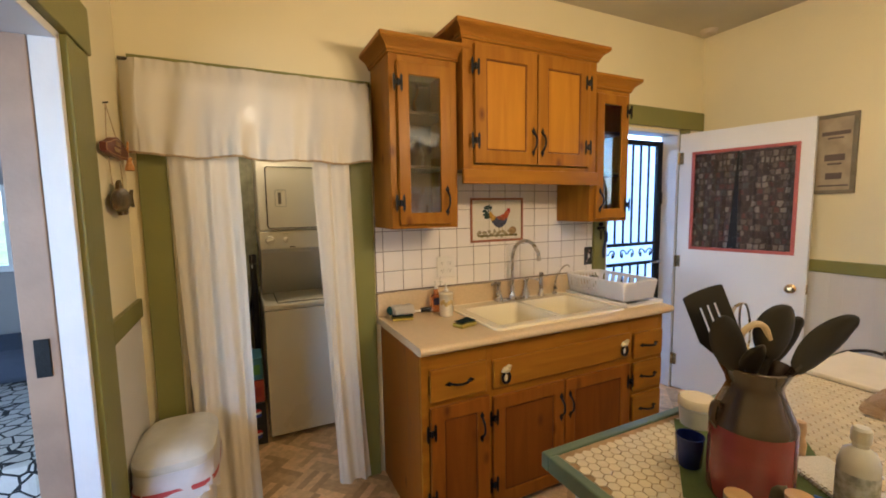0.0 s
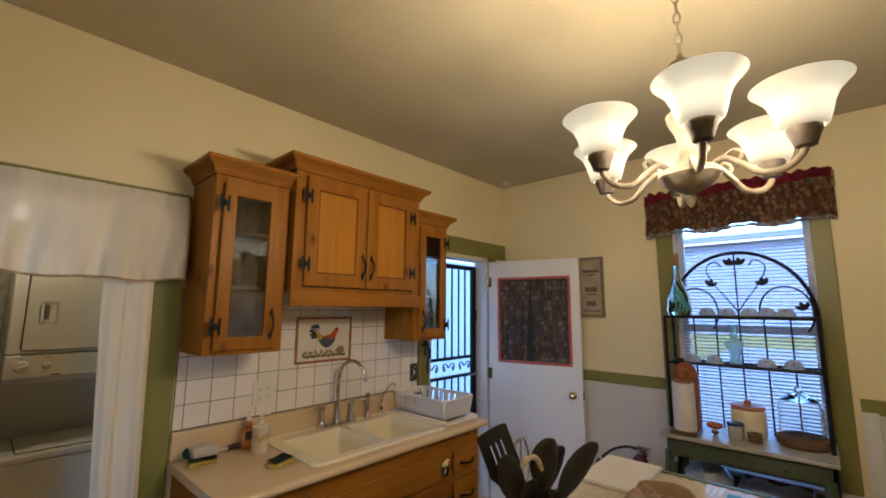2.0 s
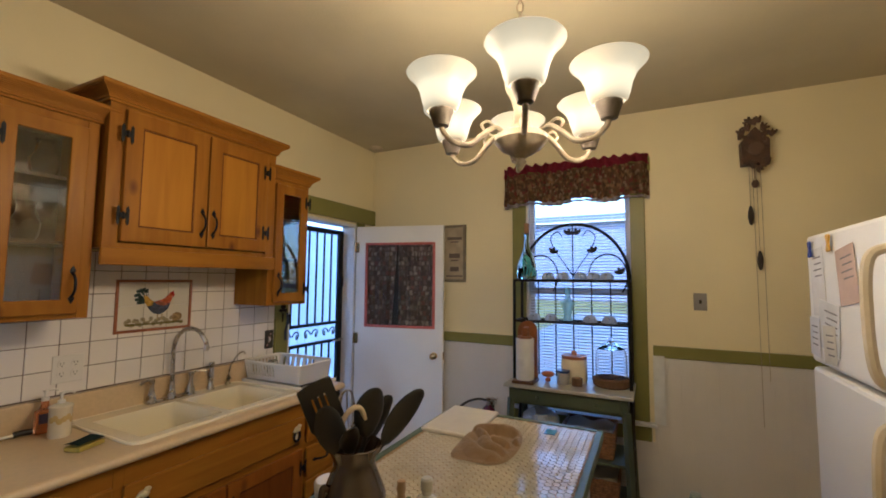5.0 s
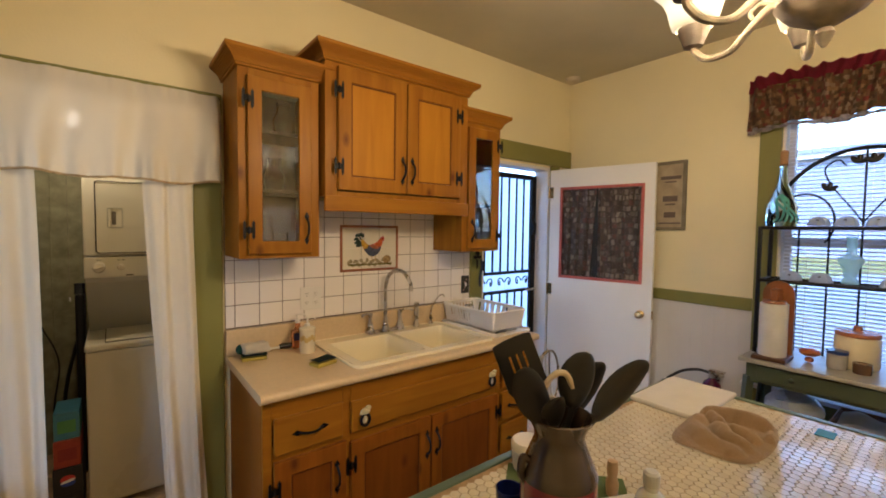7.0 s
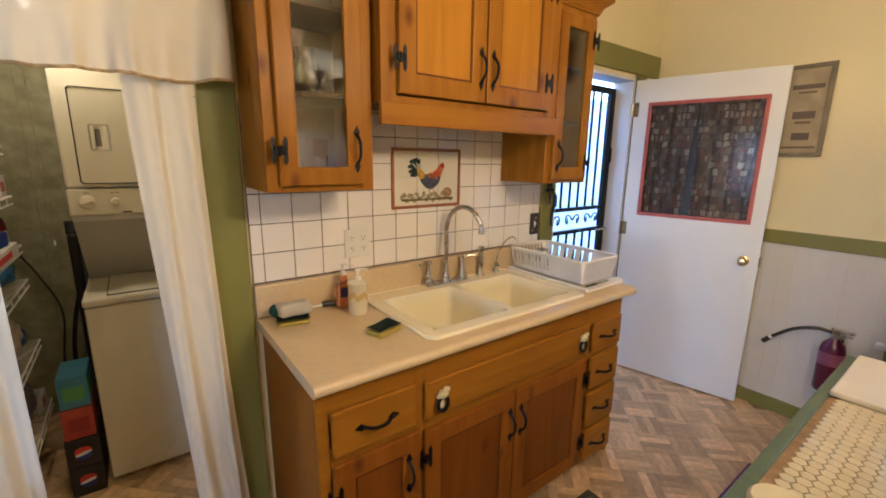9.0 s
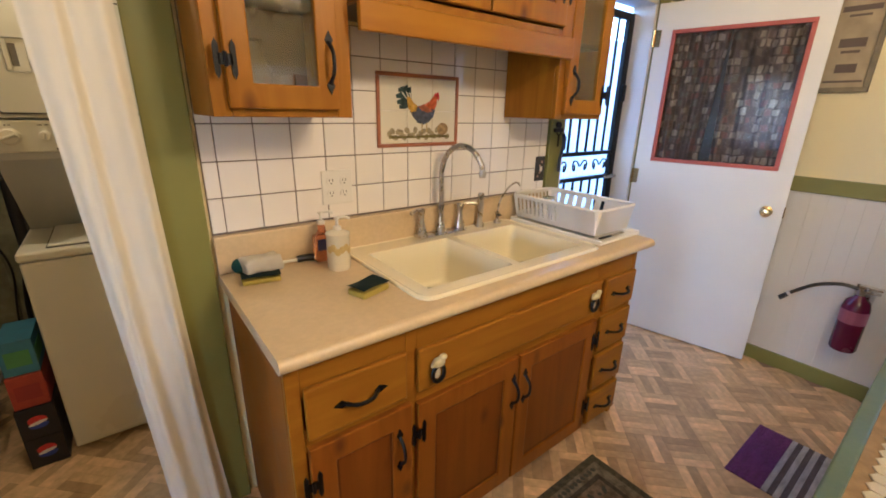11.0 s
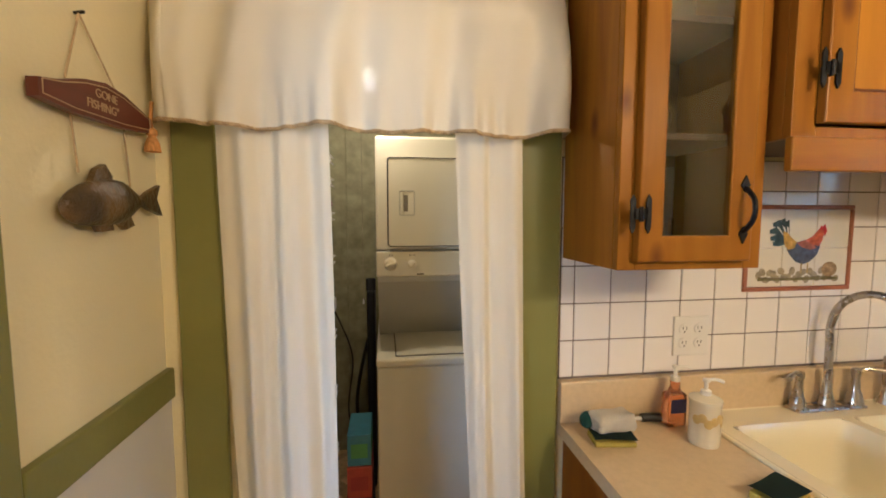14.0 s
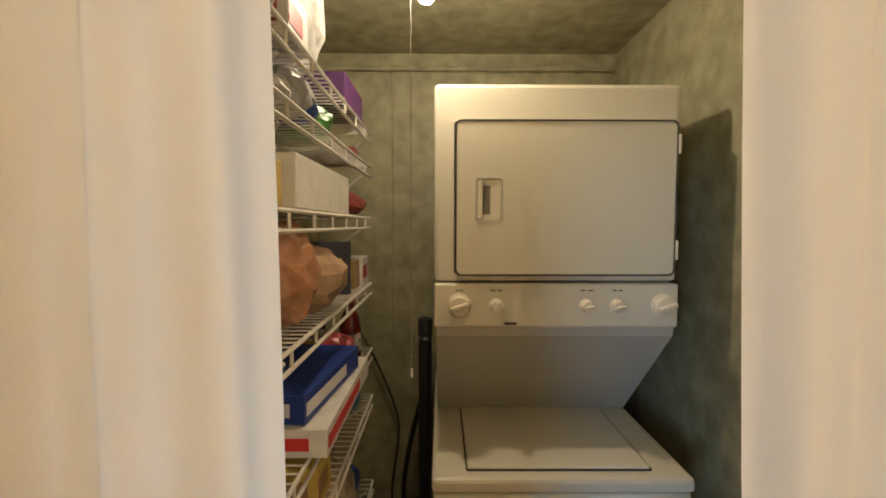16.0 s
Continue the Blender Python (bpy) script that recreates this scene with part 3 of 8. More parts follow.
def double_sink():
    s = thing("sink", (2.04, 2.98, 0.91), "bisque enamel double-bowl drop-in sink", "sink")
    bm = B()
    z = 0.918
    bowls = ((1.665, 2.03, 2.757, 3.14), (2.065, 2.425, 2.757, 3.14))
    def rounded(xa, xb, s, r=0.045, ya=2.695, yb=3.245):
        """End piece of the rim with two rounded outer corners; xb is the outer side."""
        out = [(xa, ya)]
        out += [(xb - s * r + s * r * math.sin(a), ya + r - r * math.cos(a)) for a in (math.pi / 2 * k / 6 for k in range(7))]
        out += [(xb - s * r + s * r * math.cos(a), yb - r + r * math.sin(a)) for a in (math.pi / 2 * k / 6 for k in range(7))]
        return out + [(xa, yb)]
    prism(bm, rounded(1.665, SX0 - 0.025, -1), 0.908, z, "z")
    prism(bm, rounded(2.425, SX1 + 0.025, 1), 0.908, z, "z")
    for x0, x1, y0, y1 in ((1.665, 2.425, 2.695, 2.757), (1.665, 2.425, 3.14, 3.245), (2.03, 2.065, 2.757, 3.14)):
        box(bm, x0, x1, y0, y1, 0.908, z)
    bmesh.ops.remove_doubles(bm, verts=bm.verts, dist=0.0005)
    part("rim", bm, M["sink"], s)
    for x0, x1, y0, y1 in bowls:
        bm = B()
        c = 0.03
        d = 0.19
        rings = []
        for inset, zz in ((0, z - 0.001), (0.006, z - 0.012), (0.012, z - 0.06), (0.02, z - d + 0.03), (0.035, z - d + 0.008), (0.06, z - d), (0.12, z - d - 0.002)):
            ring = []
            for cx, cy, a0 in ((x1 - c - inset, y1 - c - inset, 0), (x0 + c + inset, y1 - c - inset, 90), (x0 + c + inset, y0 + c + inset, 180), (x1 - c - inset, y0 + c + inset, 270)):
                for k in range(5):
                    a = radians(a0 + k * 22.5)
                    ring.append(bm.verts.new((cx + c * math.cos(a), cy + c * math.sin(a), zz)))
            rings.append(ring)
        for a, b in zip(rings, rings[1:]):
            for i in range(len(a)):
                bm.faces.new((a[i], a[(i + 1) % len(a)], b[(i + 1) % len(a)], b[i]))
        bm.faces.new(rings[-1])
        part("bowl", bm, M["sink"], s, smooth=True)
        bm = B()
        lathe(bm, [(0.042, 0), (0.042, 0.004), (0.03, 0.005), (0.012, 0.003)], ((x0 + x1) / 2, (y0 + y1) / 2, z - d - 0.002), 20)
        part("drain", bm, M["nickel"], s, "chrome strainer")
    bm = B()
    left, right = rounded(1.665, SX0 - 0.02, -1, 0.045, 2.702, 3.238), rounded(2.425, SX1 + 0.02, 1, 0.045, 2.702, 3.238)
    loop = left[::-1] + right
    tube(bm, [(x, y, 0.914) for x, y in loop + [loop[0]]], 0.008, 8)
    part("rolled_edge", bm, M["sink"], s, smooth=True)


double_sink()

# ---- back door ----
HINGE, FREE = Vector((3.648, 3.238, 0)), Vector((3.815, 2.45, 0))
DW = 0.805
ang = math.atan2(FREE.y - HINGE.y, FREE.x - HINGE.x)
DM = Matrix.Translation(HINGE) @ Matrix.Rotation(ang, 4, "Z")   # x along the door, y towards the back wall


def turned(bm, m=DM):
    bmesh.ops.transform(bm, matrix=m, verts=bm.verts)
    return bm


def back_door():
    d = thing("door_1", (HINGE.x, HINGE.y, 0), "white flush back door standing open, with a curtained window in a red frame", "door")
    d["kind"] = "structure"
    bm = B()
    x0, x1, z0, z1 = 0.09, 0.735, 1.15, 1.89
    for a, b, c, e in ((0, x0, 0.012, 2.035), (x1, DW, 0.012, 2.035), (x0, x1, 0.012, z0), (x0, x1, z1, 2.035)):
        box(bm, a, b, 0, 0.04, c, e)
    bmesh.ops.remove_doubles(bm, verts=bm.verts, dist=0.0004)
    part("leaf", turned(bm), M["white"], d)
    bm = B()
    f = 0.022
    for a, b, c, e in ((x0, x1, z0, z0 + f), (x0, x1, z1 - f, z1), (x0, x0 + f, z0 + f, z1 - f), (x1 - f, x1, z0 + f, z1 - f)):
        box(bm, a, b, -0.008, 0.012, c, e, 0.003)
    part("window_frame", turned(bm), M["red"], d, "red painted window frame")
    bm = B()
    box(bm, x0 + f, x1 - f, 0.001, 0.004, z0 + f, z1 - f)
    g = part("pane", turned(bm), M["door_glass"], d)
    g.visible_shadow = False
    xm = x0 + (x1 - x0) * 0.46
    for k, (a, b, lean) in enumerate(((x0 + 0.004, xm, -0.045), (xm, x1 - 0.004, 0.012))):
        bm = B()

        def cloth(u, v, a=a, b=b, lean=lean, k=k):
            edge = (u if k == 0 else 1 - u) * lean * (1 - v)
            w = math.sin(u * 23 + k * 2 + 0.7 * math.sin(v * 3 + k)) + 0.45 * math.sin(u * 47 + k + 0.8 * v)
            return Vector((a + (b - a) * u + edge, 0.0215 + 0.0098 * w, z0 + 0.004 + v * (z1 - z0 - 0.008)))
        sheet(bm, 70, 8, cloth, 0.0012)
        part("curtain", turned(bm), M["print"], d, "dark grey-brown block-print curtain", True)
    # black sheet added to give the dark of the shaded gap behind the door
    bm = B()
    box(bm, x0 - 0.002, x1 + 0.002, 0.0365, 0.0395, z0 - 0.002, z1 + 0.002)
    part("backing", turned(bm), M["black"], d, "added black sheet standing in for the shaded gap behind the curtain")
    bm = B()
    rot = Matrix.Rotation(radians(90), 4, "X")
    lathe(bm, [(0.03, 0), (0.03, 0.006), (0.012, 0.012), (0.011, 0.03), (0.024, 0.042), (0.026, 0.052), (0.018, 0.062), (0.0, 0.064)], (DW - 0.075, 0, 0.93), 18, rot, False)
    part("door_knob", turned(bm), M["brass"], d, "brass door knob", True)
    bm = B()
    box(bm, DW - 0.002, DW + 0.006, 0.006, 0.034, 0.90, 0.96, 0.002)
    part("latch_plate", turned(bm), M["brass"], d)
    for z in (0.25, 1.05, 1.85):
        bm = B()
        tube(bm, [(-0.006, -0.008, z - 0.045), (-0.006, -0.008, z + 0.045)], 0.007, 8)
        box(bm, -0.004, 0.03, -0.003, 0.001, z - 0.045, z + 0.045)
        part("hinge", turned(bm), M["brass"], d)


M["red"] = material("faded_red_paint", (0.42, 0.10, 0.075), 0.5, 0, 8, 0.1, 0.05, 50)
M["brass"] = material("worn_brass", (0.62, 0.46, 0.22), 0.25, 1.0, 10, 0.1, 0.02, 80)


def print_cloth(name, colours, cell=20.0, base=(0.10, 0.075, 0.06)):
    """A block print: small squares in several tones."""
    mt = material(name, base, 0.9, 0, 40, 0.1, 0.1, 300)
    nt = mt.node_tree
    co = nt.nodes.new("ShaderNodeTexCoord")
    vo = nt.nodes.new("ShaderNodeTexVoronoi")
    vo.distance, vo.inputs["Scale"].default_value, vo.inputs["Randomness"].default_value = "CHEBYCHEV", cell, 0.8
    nt.links.new(co.outputs["Object"], vo.inputs["Vector"])
    sp = nt.nodes.new("ShaderNodeSeparateColor")
    nt.links.new(vo.outputs["Color"], sp.inputs[0])
    cr = nt.nodes.new("ShaderNodeValToRGB")
    cr.color_ramp.interpolation = "CONSTANT"
    for i, c in enumerate(colours):
        e = cr.color_ramp.elements[i] if i < 2 else cr.color_ramp.elements.new(i / len(colours))
        e.position, e.color = i / len(colours), (*c, 1)
    nt.links.new(sp.outputs[0], cr.inputs[0])
    mr = nt.nodes.new("ShaderNodeMapRange")
    mr.inputs["From Min"].default_value, mr.inputs["From Max"].default_value = 0.46, 0.58
    nt.links.new(vo.outputs["Distance"], mr.inputs["Value"])
    mx = nt.nodes.new("ShaderNodeMix")
    mx.data_type = "RGBA"
    nt.links.new(cr.outputs[0], mx.inputs["A"])
    bs = nt.nodes["Principled BSDF"]
    nt.links.new(bs.inputs["Base Color"].links[0].from_socket, mx.inputs["B"])
    nt.links.new(mr.outputs[0], mx.inputs["Factor"])
    nt.links.new(mx.outputs["Result"], bs.inputs["Base Color"])
    return mt


def block_cloth(name, tones, u_axis, cell, ground):
    """Rows of small blocks in random tones on a dark ground, upright and unevenly spaced."""
    mt = material(name, ground, 0.9, 0, 45, 0.15, 0.1, 300)
    nt = mt.node_tree
    co = nt.nodes.new("ShaderNodeTexCoord")
    mp = nt.nodes.new("ShaderNodeVectorRotate")
    mp.rotation_type = "Z_AXIS"
    mp.inputs["Angle"].default_value = -u_axis
    nt.links.new(co.outputs["Object"], mp.inputs["Vector"])
    sp = nt.nodes.new("ShaderNodeSeparateXYZ")
    nt.links.new(mp.outputs[0], sp.inputs[0])
    cb = nt.nodes.new("ShaderNodeCombineXYZ")
    nt.links.new(sp.outputs["X"], cb.inputs["X"])
    nt.links.new(sp.outputs["Z"], cb.inputs["Y"])
    wob = nt.nodes.new("ShaderNodeTexNoise")
    wob.inputs["Scale"].default_value, wob.inputs["Detail"].default_value = 16, 2
    nt.links.new(co.outputs["Object"], wob.inputs["Vector"])
    off = nt.nodes.new("ShaderNodeVectorMath")
    off.operation = "MULTIPLY_ADD"
    off.inputs[1].default_value = (cell * 0.9, cell * 0.9, 0)
    nt.links.new(wob.outputs["Color"], off.inputs[0])
    nt.links.new(cb.outputs[0], off.inputs[2])
    bk = nt.nodes.new("ShaderNodeTexBrick")
    bk.offset, bk.offset_frequency, bk.squash, bk.squash_frequency = 0.35, 2, 0.7, 3
    bk.inputs["Scale"].default_value = 1.0
    bk.inputs["Brick Width"].default_value, bk.inputs["Row Height"].default_value = cell, cell * 1.15
    bk.inputs["Mortar Size"].default_value, bk.inputs["Mortar Smooth"].default_value = cell * 0.13, 0.3
    bk.inputs["Color1"].default_value, bk.inputs["Color2"].default_value, bk.inputs["Mortar"].default_value = (0, 0, 0, 1), (1, 1, 1, 1), (0, 0, 0, 1)
    nt.links.new(off.outputs[0], bk.inputs["Vector"])
    cr = nt.nodes.new("ShaderNodeValToRGB")
    cr.color_ramp.interpolation = "CONSTANT"
    for i, c in enumerate(tones):
        e = cr.color_ramp.elements[i] if i < 2 else cr.color_ramp.elements.new(i / len(tones))
        e.position, e.color = i / len(tones), (*c, 1)
    nt.links.new(bk.outputs["Color"], cr.inputs[0])
    mx = nt.nodes.new("ShaderNodeMix")
    mx.data_type = "RGBA"
    bs = nt.nodes["Principled BSDF"]
    nt.links.new(cr.outputs[0], mx.inputs["A"])
    nt.links.new(bs.inputs["Base Color"].links[0].from_socket, mx.inputs["B"])
    nt.links.new(bk.outputs["Fac"], mx.inputs["Factor"])
    nt.links.new(mx.outputs["Result"], bs.inputs["Base Color"])
    return mt


M["print"] = block_cloth("brown_block_print", ((0.10, 0.078, 0.07), (0.17, 0.13, 0.11), (0.085, 0.068, 0.062), (0.28, 0.23, 0.185), (0.17, 0.09, 0.075), (0.13, 0.12, 0.105), (0.20, 0.16, 0.13), (0.33, 0.28, 0.23)), ang, 0.037, (0.13, 0.10, 0.085))
back_door()


# ---- pantry curtains and valance ----
def hanging(x0, x1, y, z0, z1, folds, depth, seed, lean=0.0, top_in=0.0):
    """A gathered cloth from z1 down to z0."""
    rnd = random.Random(seed)
    ph = [rnd.uniform(0, 6.28) for _ in range(4)]

    def f(u, v):
        k = 0.55 + 0.45 * v
        w = math.sin(u * folds * 6.283 + ph[0] + 0.5 * math.sin(v * 2.2 + ph[1])) + 0.34 * math.sin(u * folds * 2.3 * 6.283 + ph[2] + 2.2 * v)
        x = x0 + (x1 - x0) * u + lean * v * (v * 0.5 + 0.5) + 0.006 * math.sin(v * 5 + ph[3] + u * 9)
        return Vector((x, y - 0.01 + depth * k * w * 0.6, z1 + (z0 - z1) * v))
    bm = B()
    sheet(bm, int(folds * 26), 36, f)
    return bm


left_curtain = tagged(part("curtain", hanging(0.276, 0.538, NY - 0.052, 0.03, 2.02, 2.5, 0.034, 3, 0.03), M["curtain"], None, "", True), "cream cotton curtain drawn to one side of the pantry opening", "curtain", "pantry curtains")
right_curtain = tagged(part("curtain", hanging(0.868, 1.038, NY - 0.050, 0.03, 2.02, 1.8, 0.025, 8, 0.075), M["curtain"], None, "", True), "cream cotton curtain hanging beside the sink cabinet", "curtain", "pantry curtains")

# ---- stacked washer and dryer ----
def laundry_centre():
    W0, W1, FYW, FYD = 0.64, 1.275, 3.90, 4.0
    t = thing("washer_dryer", (0.94, 4.35, 0), "almond enamel stacked washer and dryer", "washing machine")
    bm = B()
    box(bm, W0, W1, FYW, 4.68, 0.02, 0.858, 0.008)
    part("washer_body", bm, M["appliance"], t)
    bm = B()
    box(bm, W0 - 0.004, W1 + 0.004, FYW - 0.008, 4.68, 0.862, 0.898, 0.010)
    part("washer_top", bm, M["appliance"], t)
    bm = B()
    box(bm, W0 + 0.085, W1 - 0.09, FYW + 0.03, 4.34, 0.899, 0.907, 0.004)
    part("lid", bm, M["appliance"], t)
    bm = B()
    for x in (W0 + 0.083, W1 - 0.088):
        box(bm, x - 0.002, x + 0.002, FYW + 0.03, 4.34, 0.8985, 0.902)
    box(bm, W0 + 0.083, W1 - 0.088, FYW + 0.026, FYW + 0.031, 0.8985, 0.902)
    part("lid_gap", bm, M["gap"], t)
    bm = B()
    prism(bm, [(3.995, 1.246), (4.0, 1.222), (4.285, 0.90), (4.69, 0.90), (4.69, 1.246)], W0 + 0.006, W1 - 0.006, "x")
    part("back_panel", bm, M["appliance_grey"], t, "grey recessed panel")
    bm = B()
    box(bm, W0, W1, FYD - 0.012, 4.69, 1.247, 1.362, 0.006)
    part("control_panel", bm, M["appliance"], t)
    bm = B()
    box(bm, W0, W1, FYD, 4.69, 1.366, 1.875, 0.012)
    part("dryer_body", bm, M["appliance"], t)
    d0, d1, e0, e1 = 0.695, 1.258, 1.385, 1.778
    bm = B()
    box(bm, d0 - 0.0035, d1 + 0.0035, FYD - 0.010, FYD + 0.01, e0 - 0.0035, e1 + 0.0035, 0.012, 3)
    part("door_gap", bm, M["gap"], t)
    bm = B()
    h0, h1, g0, g1 = 0.748, 0.81, 1.525, 1.63
    for a, b, c, e in ((d0, h0, e0, e1), (h1, d1, e0, e1), (h0, h1, e0, g0), (h0, h1, g1, e1)):
        box(bm, a, b, FYD - 0.016, FYD + 0.002, c, e)
    bmesh.ops.remove_doubles(bm, verts=bm.verts, dist=0.0004)
    door = part("dryer_door", bm, M["appliance"], t)

    def rounded_line(a, b, c, e, r, y, thick):
        """A closed line round a rectangle with rounded corners, upright in the plane y."""
        pts = []
        for cx, cz, q in ((b - r, e - r, 0), (a + r, e - r, 90), (a + r, c + r, 180), (b - r, c + r, 270)):
            pts += [(cx + r * math.cos(radians(q + 18 * k)), y, cz + r * math.sin(radians(q + 18 * k))) for k in range(6)]
        bm = B()
        tube(bm, pts + [pts[0]], thick, 6)
        return bm
    part("door_seam", rounded_line(d0, d1, e0, e1, 0.016, FYD - 0.0158, 0.0026), M["gap"], door, "dark seam round the door")
    part("handle_rim", rounded_line(h0 - 0.003, h1 + 0.003, g0 - 0.003, g1 + 0.003, 0.010, FYD - 0.016, 0.0015), M["appliance_grey"], door)
    bm = B()
    prism(bm, [(h0 + 0.001, FYD - 0.0104), (h0 + 0.02, FYD - 0.0104), (h1 - 0.006, FYD - 0.0152), (h1 - 0.001, FYD - 0.0152), (h1 - 0.001, FYD), (h0 + 0.001, FYD)], g0 + 0.012, g1 - 0.012, "z")
    box(bm, h0 + 0.001, h1 - 0.001, FYD - 0.0135, FYD, g0 + 0.001, g0 + 0.012)
    box(bm, h0 + 0.001, h1 - 0.001, FYD - 0.0135, FYD, g1 - 0.012, g1 - 0.001)
    part("handle_recess", bm, M["appliance"], door)
    bm = B()
    box(bm, h0 + 0.002, h0 + 0.016, FYD - 0.018, FYD - 0.006, g0 + 0.004, g1 - 0.004, 0.003)
    part("finger_grip", bm, M["appliance"], door)
    # dark strip standing in for the shade in the left half of the recess
    bm = B()
    box(bm, h0 + 0.017, h0 + 0.036, FYD - 0.0128, FYD - 0.009, g0 + 0.016, g1 - 0.016, 0.001)
    part("finger_slot", bm, colour("shaded_enamel", (0.20, 0.18, 0.15), 0.5), door)
    for z in (1.45, 1.72):
        bm = B()
        box(bm, d1 + 0.001, d1 + 0.009, FYD - 0.02, FYD - 0.001, z - 0.025, z + 0.025, 0.003)
        part("hinge", bm, M["appliance"], door)
    for x, r in ((0.705, 0.026), (0.80, 0.015), (1.035, 0.015), (1.115, 0.015), (1.235, 0.026)):
        rot = Matrix.Rotation(radians(90), 4, "X")
        bm = B()
        lathe(bm, [(r * 1.2, 0), (r * 1.2, 0.006), (r, 0.009), (r * 0.92, 0.022), (0, 0.023)], (x, FYD - 0.012, 1.305), 24, rot, False)
        k = part("knob", bm, M["knob"], t, "cream dial", True)
        bm = B()
        box(bm, -r * 0.22, r * 0.22, -0.036, -0.02, -r * 0.85, r * 0.85, 0.003)
        bmesh.ops.transform(bm, matrix=Matrix.Translation((x, FYD - 0.012, 1.305)) @ Matrix.Rotation(radians(70 if r > 0.02 else 10 if x < 0.9 else 80), 4, "Y"), verts=bm.verts)
        part("grip", bm, M["knob"], k)
    bm = B()
    for x, w in ((0.705, 0.012), (0.80, 0.02), (1.035, 0.022), (1.115, 0.016)):
        for dx in (-0.7, 0.2):
            box(bm, x + dx * w, x + dx * w + w * 0.6, FYD - 0.0135, FYD - 0.012, 1.343, 1.346)
    box(bm, 0.822, 0.855, FYD - 0.0135, FYD - 0.012, 1.255, 1.261)
    tagged(part("markings", bm, M["gap"], t), kind="stuff")


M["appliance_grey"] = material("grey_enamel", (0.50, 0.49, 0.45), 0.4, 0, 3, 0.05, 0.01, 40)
M["gap"] = material("dark_gap", (0.05, 0.045, 0.04), 0.8, 0, 10, 0.1, 0.0, 30)
M["knob"] = material("cream_plastic", (0.72, 0.66, 0.52), 0.35, 0, 5, 0.03, 0.0, 30)
laundry_centre()

# ---- kitchen table with a hexagon-tile top ----
TX0, TX1, TY0, TY1, TZ = 1.193, 2.735, 1.09, 1.862, 0.88
table = thing("kitchen_table", (1.97, 1.46, 0), "green painted kitchen table with a white hexagon-tile top", "table")
bm = B()
e = 0.028
for a, b, c, d in ((TX0, TX1, TY0, TY0 + e), (TX0, TX1, TY1 - e, TY1), (TX0, TX0 + e, TY0 + e, TY1 - e), (TX1 - e, TX1, TY0 + e, TY1 - e)):
    box(bm, a, b, c, d, TZ - 0.04, TZ + 0.002, 0.004)
part("edging", bm, M["table_green"], table, "green painted wooden edge")
bm = B()
box(bm, TX0 + e, TX1 - e, TY0 + e, TY1 - e, TZ - 0.035, TZ - 0.003)
tabletop = part("tabletop", bm, M["grout_tan"], table, "tan grout bed")
bm = B()
box(bm, TX0 + 0.06, TX1 - 0.06, TY0 + 0.06, TY0 + 0.085, TZ - 0.14, TZ - 0.036)
box(bm, TX0 + 0.06, TX1 - 0.06, TY1 - 0.085, TY1 - 0.06, TZ - 0.14, TZ - 0.036)
box(bm, TX0 + 0.06, TX0 + 0.085, TY0 + 0.085, TY1 - 0.085, TZ - 0.14, TZ - 0.036)
box(bm, TX1 - 0.085, TX1 - 0.06, TY0 + 0.085, TY1 - 0.085, TZ - 0.14, TZ - 0.036)
part("apron", bm, M["table_green"], table)
for x in (TX0 + 0.09, TX1 - 0.09):
    for y in (TY0 + 0.09, TY1 - 0.09):
        bm = B()
        box(bm, x - 0.032, x + 0.032, y - 0.032, y + 0.032, 0, TZ - 0.036, 0.005)
        part("leg", bm, M["jamb"], table, "white painted leg")

